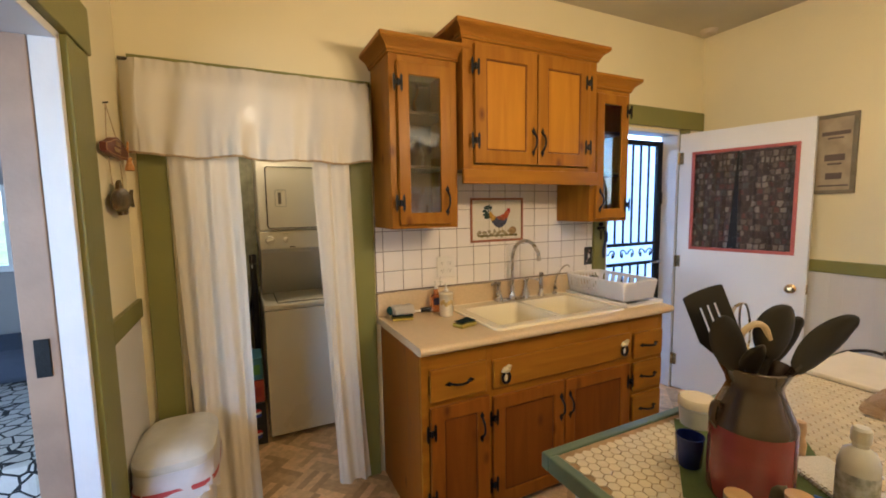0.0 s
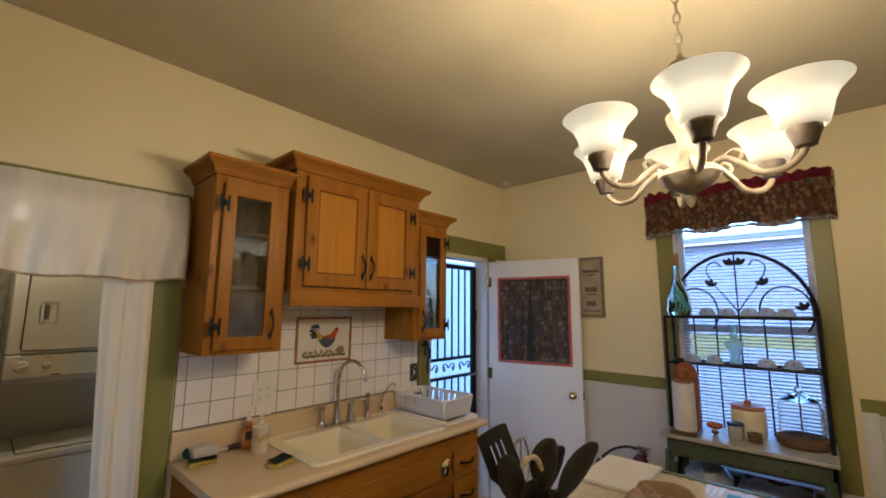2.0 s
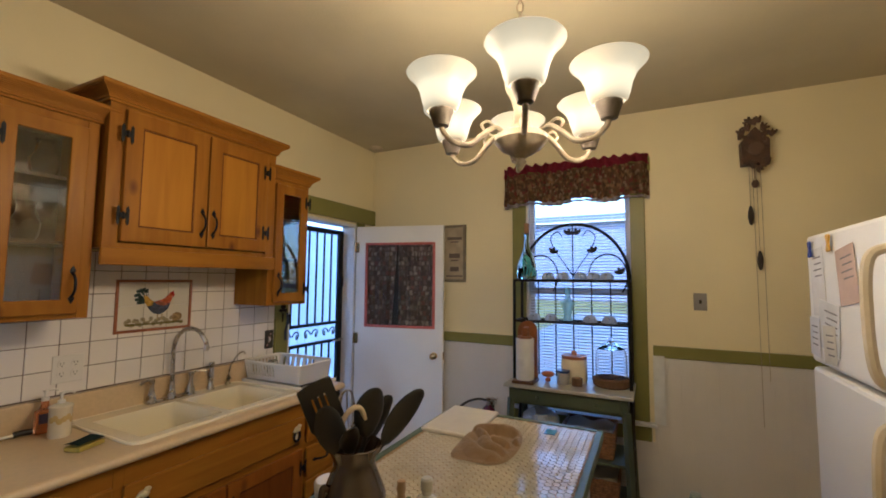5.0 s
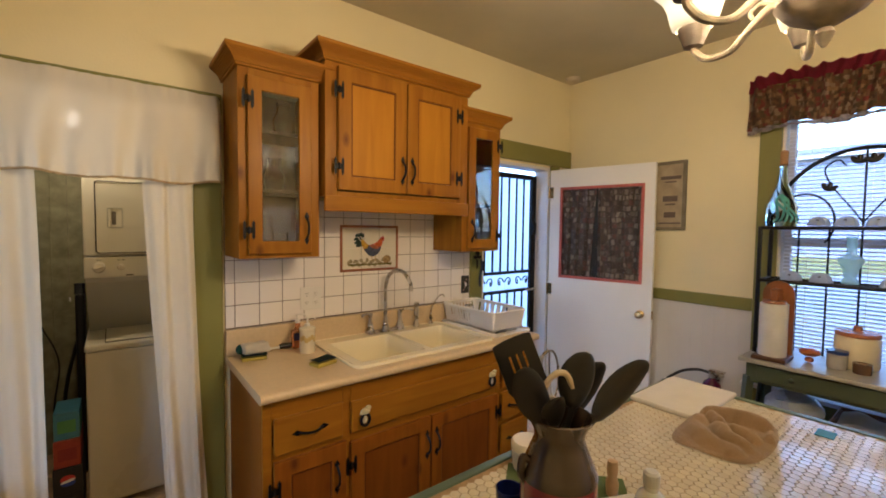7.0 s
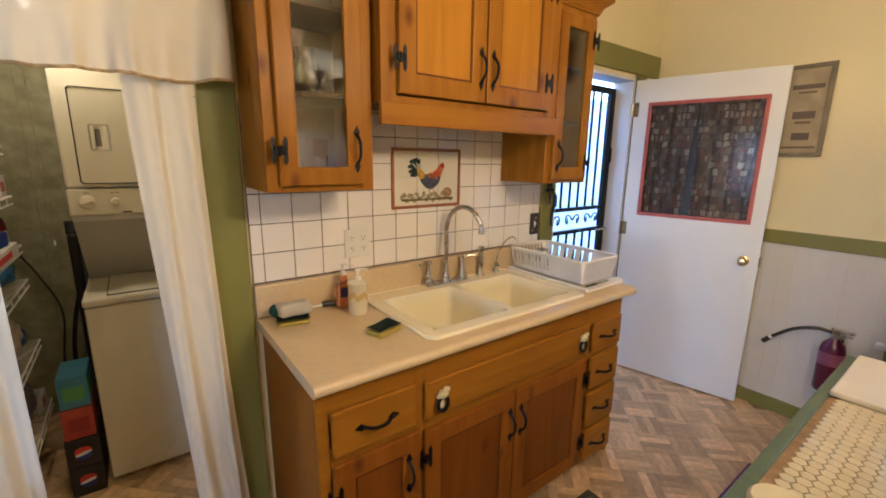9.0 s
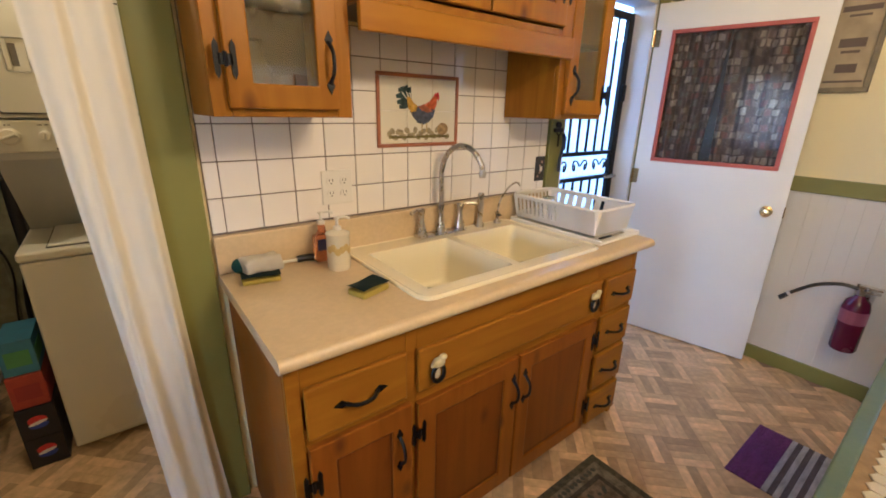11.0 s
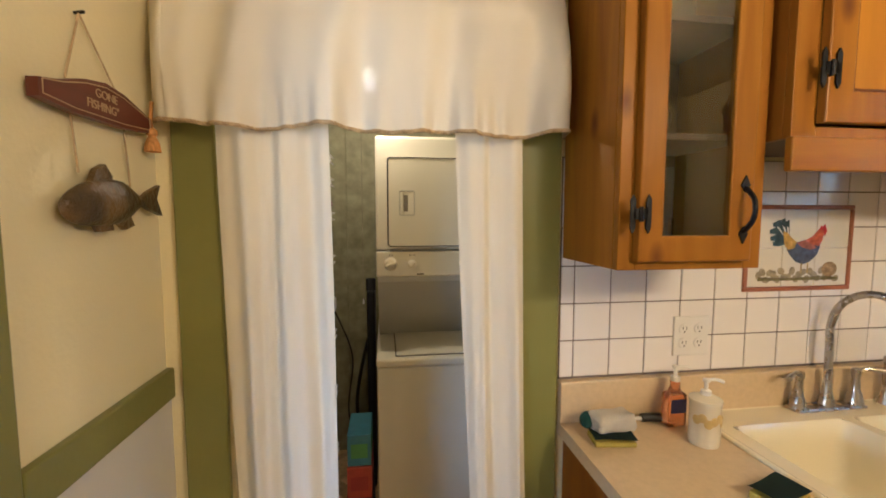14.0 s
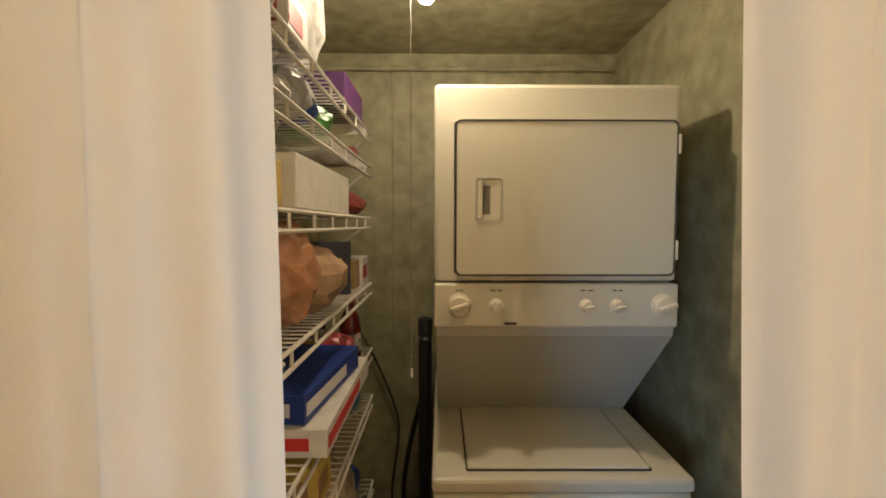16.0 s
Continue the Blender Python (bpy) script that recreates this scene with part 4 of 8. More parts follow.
# ---- chandelier ----
def chandelier():
    t = thing("chandelier", (CHX, CHY, CZ), "weathered bronze six-arm chandelier with glowing glass bell shades", "chandelier")
    bm = B()
    lathe(bm, [(0.012, CZ - 0.045), (0.03, CZ - 0.035), (0.058, CZ - 0.018), (0.062, CZ)], (CHX, CHY, 0), 28)
    part("canopy", bm, M["antique"], t, smooth=True)
    n = 11
    z1, z0 = CZ - 0.04, 2.375
    for i in range(n):
        bm = B()
        c = z0 + (z1 - z0) * (i + 0.5) / n
        h = (z1 - z0) / n * 0.62
        pts = [(0.0095 * math.sin(a), 0, h * math.cos(a)) for a in (2 * math.pi * k / 12 for k in range(13))]
        if i % 2:
            pts = [(0, p[0], p[2]) for p in pts]
        tube(bm, [(CHX + p[0], CHY + p[1], c + p[2]) for p in pts], 0.0028, 6)
        part("chain_link", bm, M["antique"], t, smooth=True)
    bm = B()
    lathe(bm, [(0.004, 1.905), (0.010, 1.915), (0.016, 1.93), (0.012, 1.94), (0.032, 1.952), (0.062, 1.970), (0.082, 1.994), (0.078, 2.012), (0.044, 2.027), (0.024, 2.05), (0.020, 2.09), (0.03, 2.13), (0.046, 2.16), (0.05, 2.185), (0.032, 2.20), (0.018, 2.215), (0.014, 2.25), (0.02, 2.285), (0.038, 2.31), (0.046, 2.33), (0.03, 2.35), (0.012, 2.36), (0.006, 2.38)], (CHX, CHY, 0), 28)
    part("stem", bm, M["antique"], t, smooth=True)
    for k in range(6):
        a = radians(198 + 60 * k)
        c, s = math.cos(a), math.sin(a)

        def P(r, z):
            return (CHX + r * c, CHY + r * s, z)
        R = 0.265
        bm = B()
        tube(bm, curve([P(0.045, 2.00), P(0.09, 2.025), P(0.135, 1.995), P(0.175, 1.962), P(0.225, 1.962), P(0.256, 1.985), P(R, 2.005)], 6), 0.0085, 8)
        tube(bm, curve([P(0.09, 2.025), P(0.115, 2.04), P(0.135, 2.028), P(0.128, 2.012)], 5), 0.005, 6)
        arm = part("arm", bm, M["antique"], t, smooth=True)
        bm = B()
        lathe(bm, [(0.008, 2.0), (0.022, 2.004), (0.027, 2.02), (0.035, 2.04), (0.036, 2.05), (0.02, 2.053)], (CHX + R * c, CHY + R * s, 0), 20)
        part("cup", bm, M["antique_dark"], arm, smooth=True)
        bm = B()
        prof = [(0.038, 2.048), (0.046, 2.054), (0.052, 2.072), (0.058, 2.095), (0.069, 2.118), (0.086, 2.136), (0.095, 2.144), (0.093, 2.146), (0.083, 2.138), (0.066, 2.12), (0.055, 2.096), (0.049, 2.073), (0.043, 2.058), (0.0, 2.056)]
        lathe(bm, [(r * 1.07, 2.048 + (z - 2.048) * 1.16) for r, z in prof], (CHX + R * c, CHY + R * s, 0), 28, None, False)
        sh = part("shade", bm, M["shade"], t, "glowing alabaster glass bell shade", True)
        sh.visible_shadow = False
        lamp("chandelier_bulb", "POINT", pose(CHX + R * c, CHY + R * s, 2.095), BULB, WARM, 0.03)


BULB = 1.9
M["antique"] = material("weathered_bronze", (0.40, 0.34, 0.23), 0.5, 0.15, 14, 0.35, 0.15, 60)
M["antique_dark"] = material("dark_bronze", (0.15, 0.125, 0.095), 0.5, 0.5, 14, 0.3, 0.15, 60)
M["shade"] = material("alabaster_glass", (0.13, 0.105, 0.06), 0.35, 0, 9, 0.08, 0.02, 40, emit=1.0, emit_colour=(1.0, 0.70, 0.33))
# the bulb's glow is painted into the glass by height, brightest at mid-body
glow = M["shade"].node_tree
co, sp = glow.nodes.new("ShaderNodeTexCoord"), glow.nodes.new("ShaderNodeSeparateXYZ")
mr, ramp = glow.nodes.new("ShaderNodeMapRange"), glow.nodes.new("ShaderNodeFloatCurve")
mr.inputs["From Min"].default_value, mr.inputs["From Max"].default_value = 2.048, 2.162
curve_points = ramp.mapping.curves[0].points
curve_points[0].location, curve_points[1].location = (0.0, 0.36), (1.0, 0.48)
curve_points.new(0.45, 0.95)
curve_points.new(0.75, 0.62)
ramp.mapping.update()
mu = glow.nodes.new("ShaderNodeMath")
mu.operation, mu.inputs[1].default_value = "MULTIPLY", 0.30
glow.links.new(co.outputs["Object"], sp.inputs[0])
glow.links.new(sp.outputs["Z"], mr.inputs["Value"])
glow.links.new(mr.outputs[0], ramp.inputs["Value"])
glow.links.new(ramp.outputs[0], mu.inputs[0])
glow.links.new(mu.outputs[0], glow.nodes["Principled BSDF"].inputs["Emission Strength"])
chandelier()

# ---- fridge ----
fr = thing("fridge", (2.36, -0.02, 0), "white top-freezer fridge with papers and clips on its front", "fridge")
bm = B()
box(bm, 1.99, 2.70, -0.40, 0.27, 0.02, 1.74, 0.012)
part("body", bm, M["white"], fr)
bm = B()
box(bm, 1.985, 2.705, 0.275, 0.335, 1.272, 1.745, 0.014)
part("freezer_door", bm, M["white"], fr)
bm = B()
box(bm, 1.985, 2.705, 0.275, 0.335, 0.08, 1.255, 0.014)
part("fridge_door", bm, M["white"], fr)


# ---- valance, rod and tassel over the pantry opening ----
def pantry_valance():
    t = thing("valance", (0.66, NY - 0.06, 1.73), "cream cotton valance with a twisted rope hem on a rod", "valance")
    rnd = random.Random(5)
    ph = [rnd.uniform(0, 6.28) for _ in range(8)]
    xa, x0, x1, zt = 0.118, 0.185, 1.178, 2.135

    def hem(u):
        return 1.737 + 0.007 * math.sin(u * 9 + ph[0]) + 0.005 * math.sin(u * 23 + ph[1]) - 0.008 * math.exp(-((u - 0.5) / 0.12) ** 2) + 0.032 * max(0.0, 1 - u / 0.22) ** 1.5

    def f(u, v):
        out = 0.045 + 0.055 * math.sin(min(1.0, v * 1.12) * math.pi * 0.62)
        wide = (0.017 * math.sin(u * 34 + ph[2] + 1.8 * math.sin(v * 2 + ph[3])) + 0.010 * math.sin(u * 61 + ph[4] + v * 2.5) + 0.008 * math.sin(u * 22 - v * 5 + ph[7])) * (0.3 + 0.8 * v)
        pucker = 0.0055 * math.sin(u * 145 + ph[5] + 2.0 * math.sin(u * 17)) * max(0.0, (v - 0.62) / 0.38) ** 1.4
        head = 0.003 * math.sin(u * 170 + ph[6]) * max(0.0, 1 - v / 0.18)
        end = min(1, (1 - u) / 0.02)
        if u < 0.085:
            k = u / 0.085
            x = xa + (x0 - xa) * math.sin(k * math.pi / 2) ** 1.4
            back = 1 - math.sin(k * math.pi / 2)
            return Vector((x, NY - 0.006 - (out + wide + pucker + head) * (1 - back), zt + (hem(u) - zt) * v))
        x = x0 + (x1 - x0) * (u - 0.085) / 0.915
        return Vector((x, NY - 0.006 - (out + wide + pucker + head) * (0.25 + 0.75 * end), zt + (hem(u) - zt) * v))
    bm = B()
    sheet(bm, 260, 26, f)
    part("fabric", bm, M["curtain"], t, smooth=True)
    bm = B()
    for k in range(2):
        pts = [f(i / 520, 1.0) + Vector((0, 0.0028 * math.cos(i * 1.0 + k * math.pi), -0.003 + 0.0028 * math.sin(i * 1.0 + k * math.pi))) for i in range(521)]
        tube(bm, pts, 0.0030, 5)
    part("rope_trim", bm, M["rope"], t, "twisted tan rope hem", True)
    bm = B()
    tube(bm, [(xa + 0.004, NY - 0.03, zt - 0.004), (x1 - 0.004, NY - 0.03, zt - 0.004)], 0.007, 10)
    part("rod", bm, M["antique_dark"], t)
    bm = B()
    tube(bm, curve([(0.138, NY - 0.06, 1.79), (0.136, NY - 0.065, 1.745), (0.138, NY - 0.065, 1.725)], 4), 0.004, 6)
    lathe(bm, [(0.006, 0.055), (0.012, 0.05), (0.012, 0.04), (0.008, 0.036), (0.015, 0.02), (0.018, 0.0)], (0.14, NY - 0.07, 1.672), 12)
    part("tassel", bm, M["tassel"], t, "orange and cream tassel", True)


M["rope"] = material("tan_rope", (0.60, 0.45, 0.24), 0.9, 0, 60, 0.25, 0.2, 200)
M["tassel"] = material("orange_thread", (0.70, 0.34, 0.08), 0.9, 0, 50, 0.25, 0.2, 300, (8, 8, 1))
pantry_valance()

# ---- rooster tile picture, outlet, plates ----
M["terracotta"] = material("terracotta_tile_edge", (0.36, 0.13, 0.055), 0.35, 0, 12, 0.15, 0.05, 60)
M["picture_ground"] = material("ivory_tile", (0.72, 0.68, 0.56), 0.2, 0, 6, 0.04, 0.0, 20)
TY = NY - 0.007


def ellipse(cx, cz, rx, rz, tilt=0.0, n=18):
    a = radians(tilt)
    return [(cx + rx * math.cos(t) * math.cos(a) - rz * math.sin(t) * math.sin(a), cz + rx * math.cos(t) * math.sin(a) + rz * math.sin(t) * math.cos(a)) for t in (2 * math.pi * i / n for i in range(n))]


def tile_picture():
    t = thing("tile_picture", (1.972, TY, 1.285), "painted tile picture of a coloured bird shape in a terracotta border", "picture")
    x0, x1, z0, z1, f = 1.78, 2.165, 1.285, 1.555, 0.014
    for a, b, c, d in ((x0, x1, z0, z0 + f), (x0, x1, z1 - f, z1), (x0, x0 + f, z0 + f, z1 - f), (x1 - f, x1, z0 + f, z1 - f)):
        bm = B()
        box(bm, a, b, TY - 0.008, TY, c, d, 0.003)
        part("border", bm, M["terracotta"], t)
    w, h = (x1 - x0 - 2 * f) / 3, (z1 - z0 - 2 * f) / 2
    for i in range(3):
        for j in range(2):
            bm = B()
            box(bm, x0 + f + i * w + 0.0012, x0 + f + (i + 1) * w - 0.0012, TY - 0.005, TY, z0 + f + j * h + 0.0012, z0 + f + (j + 1) * h - 0.0012, 0.001)
            part("picture_tile", bm, M["picture_ground"], t)
    y = TY - 0.0052

    def patch(name, c, outline, k):
        bm = B()
        prism(bm, outline, y - 0.0003 * k, y)
        part(name, bm, colour("glaze_" + name, c, 0.25, vary=0.3, scale=60), t, "painted patch")
    for i in range(22):
        px = 1.832 + i * 0.0132
        patch("blossom", (0.70, 0.66, 0.58) if i % 3 else (0.42, 0.36, 0.22), ellipse(px, 1.335 + 0.014 * math.sin(i * 2.3), 0.010, 0.013, i * 40), 2 + i % 2)
    patch("grass", (0.20, 0.17, 0.06), [(1.83, 1.318), (2.12, 1.318), (2.12, 1.327), (2.05, 1.331), (1.95, 1.326), (1.83, 1.33)], 4)
    patch("basket", (0.42, 0.29, 0.13), ellipse(2.085, 1.352, 0.028, 0.024), 4)
    def place(outline):
        """Picture shares (0..1 across, 0..1 up) to the wall."""
        return [(x0 + (x1 - x0) * a, z0 + (z1 - z0) * b) for a, b in outline]
    for i, (a, b) in enumerate(((0.24, 0.78), (0.215, 0.70), (0.225, 0.62), (0.25, 0.56), (0.29, 0.80), (0.33, 0.78))):
        patch("tail", (0.10, 0.15, 0.13) if i % 2 else (0.055, 0.09, 0.085), place([(0.40, 0.56), (a + 0.06, b + 0.05), (a, b + 0.012), (a + 0.005, b - 0.03), (a + 0.06, b - 0.035)]), 4)
    patch("saddle", (0.66, 0.40, 0.05), place([(0.34, 0.70), (0.38, 0.68), (0.42, 0.62), (0.47, 0.57), (0.45, 0.50), (0.39, 0.48), (0.35, 0.56)]), 4.4)
    patch("breast", (0.09, 0.10, 0.15), place([(0.38, 0.49), (0.46, 0.57), (0.53, 0.58), (0.62, 0.55), (0.69, 0.52), (0.665, 0.42), (0.60, 0.34), (0.54, 0.31), (0.47, 0.34), (0.42, 0.41)]), 4.2)
    patch("wing", (0.42, 0.13, 0.06), place([(0.47, 0.56), (0.55, 0.60), (0.62, 0.55), (0.66, 0.50), (0.60, 0.48), (0.52, 0.51)]), 4.6)
    patch("neck", (0.62, 0.13, 0.035), place([(0.55, 0.59), (0.62, 0.64), (0.67, 0.72), (0.705, 0.74), (0.72, 0.70), (0.71, 0.60), (0.68, 0.52), (0.62, 0.54)]), 4.8)
    patch("comb", (0.58, 0.03, 0.025), place([(0.675, 0.72), (0.69, 0.76), (0.705, 0.745), (0.725, 0.78), (0.735, 0.74), (0.745, 0.70), (0.73, 0.64), (0.715, 0.70)]), 5.2)
    for a in (0.52, 0.58):
        patch("leg", (0.55, 0.42, 0.16), place([(a, 0.33), (a + 0.012, 0.33), (a + 0.010, 0.20), (a, 0.20)]), 4.2)


tile_picture()


def outlet():
    t = thing("wall_outlet", (1.611, TY, 1.09), "white double power outlet plate on the tiles", "outlet")
    bm = B()
    box(bm, 1.552, 1.67, TY - 0.007, TY, 1.092, 1.215, 0.003)
    part("plate", bm, M["plastic_white"], t)
    for x in (1.586, 1.636):
        for z in (1.132, 1.176):
            bm = B()
            lathe(bm, [(0.0165, 0), (0.0165, 0.003), (0.0, 0.003)], (x, TY - 0.007, z), 16, Matrix.Rotation(radians(90), 4, "X"), False)
            s = part("socket", bm, M["plastic_white"], t)
            bm = B()
            for dx in (-0.006, 0.006):
                box(bm, x + dx - 0.001, x + dx + 0.001, TY - 0.0106, TY - 0.0098, z - 0.001, z + 0.008)
            box(bm, x - 0.0025, x + 0.0025, TY - 0.0106, TY - 0.0098, z - 0.010, z - 0.006)
            part("slots", bm, M["gap"], s)


M["plastic_white"] = material("white_plastic", (0.74, 0.72, 0.68), 0.3, 0, 5, 0.03, 0.0, 30)
outlet()

bm = B()
box(bm, 2.693, 2.762, TY - 0.007, TY, 1.085, 1.21, 0.003)
plate = tagged(part("switch_plate", bm, colour("dark_printed_plate", (0.03, 0.028, 0.025), 0.35, scale=30)), "dark decorated switch plate at the end of the tiles", "switch plate")
bm = B()
for i in range(5):
    prism(bm, ellipse(2.712 + 0.009 * (i % 3) + 0.004 * i, 1.11 + 0.018 * i, 0.007, 0.006, i * 30), TY - 0.0082, TY - 0.007)
part("flower_pattern", bm, colour("faded_flower_print", (0.45, 0.30, 0.24), 0.5), plate)
bm = B()
box(bm, 2.722, 2.733, TY - 0.016, TY - 0.0072, 1.135, 1.16, 0.002)
part("toggle", bm, M["plastic_white"], plate)

# key hook on the green casing
hook = thing("key_hook", (2.83, NY - 0.024, 1.30), "black iron key hook with keys and a strap", "key hook")
bm = B()
box(bm, 2.795, 2.865, NY - 0.032, NY - 0.0225, 1.33, 1.35, 0.002)
prism(bm, ellipse(2.83, 1.365, 0.02, 0.016), NY - 0.03, NY - 0.0225)
for x in (2.81, 2.845):
    tube(bm, curve([(x, NY - 0.03, 1.33), (x, NY - 0.045, 1.315), (x, NY - 0.055, 1.325)], 4), 0.003, 6)
part("bracket", bm, M["iron"], hook)
bm = B()
tube(bm, curve([(2.845, NY - 0.052, 1.32), (2.852, NY - 0.05, 1.26), (2.84, NY - 0.045, 1.19), (2.843, NY - 0.045, 1.13)], 5), 0.008, 8)
part("strap", bm, colour("dark_blue_strap", (0.02, 0.03, 0.07), 0.7), hook, "dark blue strap")
bm = B()
box(bm, 2.855, 2.872, NY - 0.052, NY - 0.048, 1.24, 1.31, 0.001)
part("key", bm, M["iron"], hook)
bm = B()
box(bm, 2.80, 2.812, NY - 0.052, NY - 0.048, 1.26, 1.32, 0.001)
part("key", bm, M["iron"], hook)

# ---- taps ----
def taps():
    t = thing("kitchen_tap", (2.05, 3.20, 0.918), "brushed nickel gooseneck tap with two lever handles", "tap")
    bm = B()
    box(bm, 1.925, 2.175, 3.178, 3.228, 0.918, 0.93, 0.005)
    part("base_plate", bm, M["nickel"], t)
    bm = B()
    lathe(bm, [(0.022, 0.93), (0.02, 0.945), (0.014, 0.97), (0.012, 1.0)], (2.05, 3.203, 0), 16)
    tube(bm, curve([(2.05, 3.203, 0.99), (2.05, 3.205, 1.10), (2.05, 3.205, 1.19), (2.06, 3.185, 1.255), (2.078, 3.135, 1.292), (2.098, 3.08, 1.282), (2.112, 3.04, 1.235), (2.116, 3.03, 1.20)], 6), 0.011, 12)
    lathe(bm, [(0.013, 1.178), (0.0145, 1.19), (0.012, 1.205)], (2.116, 3.03, 0), 14)
    part("spout", bm, M["nickel"], t, smooth=True)
    for x, s in ((1.947, -1), (2.153, 1)):
        bm = B()
        lathe(bm, [(0.024, 0.93), (0.022, 0.945), (0.013, 0.975), (0.010, 1.01), (0.014, 1.03), (0.013, 1.04), (0.0, 1.044)], (x, 3.203, 0), 16)
        tube(bm, curve([(x, 3.203, 1.03), (x + s * 0.025, 3.19, 1.043), (x + s * 0.06, 3.175, 1.04), (x + s * 0.072, 3.17, 1.034)], 5), 0.0065, 8, [1] * 10 + [1.25] * 6)
        part("handle", bm, M["nickel"], t, smooth=True)
    s = thing("side_spray", (2.275, 3.205, 0.918), "brushed nickel side spray beside the tap", "spray head")
    bm = B()
    lathe(bm, [(0.022, 0.918), (0.02, 0.93), (0.013, 0.945), (0.013, 0.96)], (2.275, 3.205, 0), 16)
    part("collar", bm, M["nickel"], s, smooth=True)
    bm = B()
    lathe(bm, [(0.010, 0.955), (0.014, 0.98), (0.015, 1.02), (0.012, 1.045), (0.016, 1.06), (0.014, 1.073), (0.0, 1.076)], (2.275, 3.203, 0), 14)
    part("head", bm, M["nickel"], s, smooth=True)
    f = thing("filter_tap", (2.39, 3.205, 0.918), "slim brushed nickel filtered-water tap", "tap")
    bm = B()
    lathe(bm, [(0.018, 0.918), (0.017, 0.926), (0.010, 0.935), (0.009, 0.955), (0.013, 0.965), (0.006, 0.975)], (2.39, 3.205, 0), 14)
    part("base", bm, M["nickel"], f, smooth=True)
    bm = B()
    tube(bm, curve([(2.39, 3.205, 0.965), (2.395, 3.20, 1.02), (2.41, 3.17, 1.085), (2.42, 3.14, 1.115), (2.425, 3.12, 1.118), (2.427, 3.11, 1.105)], 5), 0.0042, 8)
    part("spout", bm, M["nickel"], f, smooth=True)
    bm = B()
    box(bm, 2.372, 2.395, 3.18, 3.2, 0.957, 0.962, 0.002)
    part("lever", bm, M["black"], f)


taps()

# ---- on the worktop ----
def pump_bottle(name, x, y, r, h, mat, label, square=False, pump="plastic_white"):
    t = thing(name, (x, y, 0.91), label, "soap bottle", "bottles by the sink")
    bm = B()
    if square:
        box(bm, x - r, x + r, y - r * 0.6, y + r * 0.6, 0.9105, 0.91 + h * 0.75, 0.012, 3)
        lathe(bm, [(r * 0.6, 0.91 + h * 0.74), (r * 0.42, 0.91 + h * 0.86), (0.013, 0.91 + h * 0.9), (0.013, 0.91 + h)], (x, y, 0), 16)
    else:
        lathe(bm, [(r * 0.92, 0.9105), (r, 0.918), (r, 0.91 + h * 0.86), (r * 1.05, 0.91 + h * 0.88), (r * 1.05, 0.91 + h * 0.93), (r * 0.5, 0.91 + h), (0.012, 0.91 + h)], (x, y, 0), 24)
    part("bottle", bm, mat, t, smooth=True)
    bm = B()
    z = 0.91 + h
    lathe(bm, [(0.013, z - 0.002), (0.013, z + 0.012), (0.005, z + 0.014), (0.005, z + 0.035), (0.009, z + 0.036), (0.009, z + 0.043)], (x, y, 0), 12)
    tube(bm, curve([(x, y, z + 0.04), (x + 0.025, y - 0.008, z + 0.042), (x + 0.04, y - 0.013, z + 0.036)], 4), 0.0045, 8)
    part("pump", bm, M[pump], t, "pump top", True)
    return t


M["orange_soap"] = material("orange_liquid_soap", (0.98, 0.46, 0.20), 0.10, 0, 4, 0.05, 0.0, 20, trans=0.9)
M["ceramic"] = material("ivory_ceramic", (0.72, 0.66, 0.50), 0.25, 0, 10, 0.05, 0.0, 30)
soap = pump_bottle("soap_bottle", 1.513, 3.185, 0.032, 0.135, M["orange_soap"], "clear bottle of orange hand soap with a pump", True)
bm = B()
box(bm, 1.489, 1.537, 3.1648, 3.1653, 0.955, 0.995)
part("label", bm, colour("dark_label", (0.05, 0.045, 0.12), 0.5), soap, "dark paper label")
disp = pump_bottle("soap_dispenser", 1.528, 3.085, 0.038, 0.135, M["ceramic"], "ivory ceramic soap dispenser with a fruit pattern")
bm = B()
for i in range(7):
    a = radians(200 + i * 22)
    ball(bm, (1.528 + 0.0375 * math.cos(a), 3.085 + 0.0375 * math.sin(a), 0.985 + 0.008 * math.sin(i * 2.1)), 0.011, 0.0035, 0.013, 8, 6, Matrix.Rotation(a + radians(90), 4, "Z"))
part("fruit_pattern", bm, colour("yellow_fruit_glaze", (0.55, 0.40, 0.13), 0.3), disp)


def sponge(x, y, w, d, h, rz, label):
    t = thing("sponge", (x, y, 0.91), label, "sponge", "sponges by the sink")
    m = Matrix.Translation((x, y, 0.911)) @ Matrix.Rotation(radians(rz), 4, "Z")
    bm = B()
    box(bm, -w / 2, w / 2, -d / 2, d / 2, 0, h * 0.7, 0.004, 2)
    part("foam", turned(bm, m), colour("yellow_foam", (0.45, 0.36, 0.05), 0.95, bump=0.4, bump_scale=200), t, "yellow foam")
    bm = B()
    sheet(bm, 10, 8, lambda u, v: Vector(((u - 0.5) * w * 1.03, (v - 0.5) * d * 1.03, h * 0.70 + 0.0095 + 0.002 * math.sin(u * 5 + v * 3))), 0.007)
    part("scouring_pad", turned(bm, m), colour("dark_green_scourer", (0.02, 0.05, 0.045), 0.95, bump=0.5, bump_scale=300), t, "dark green scouring pad")


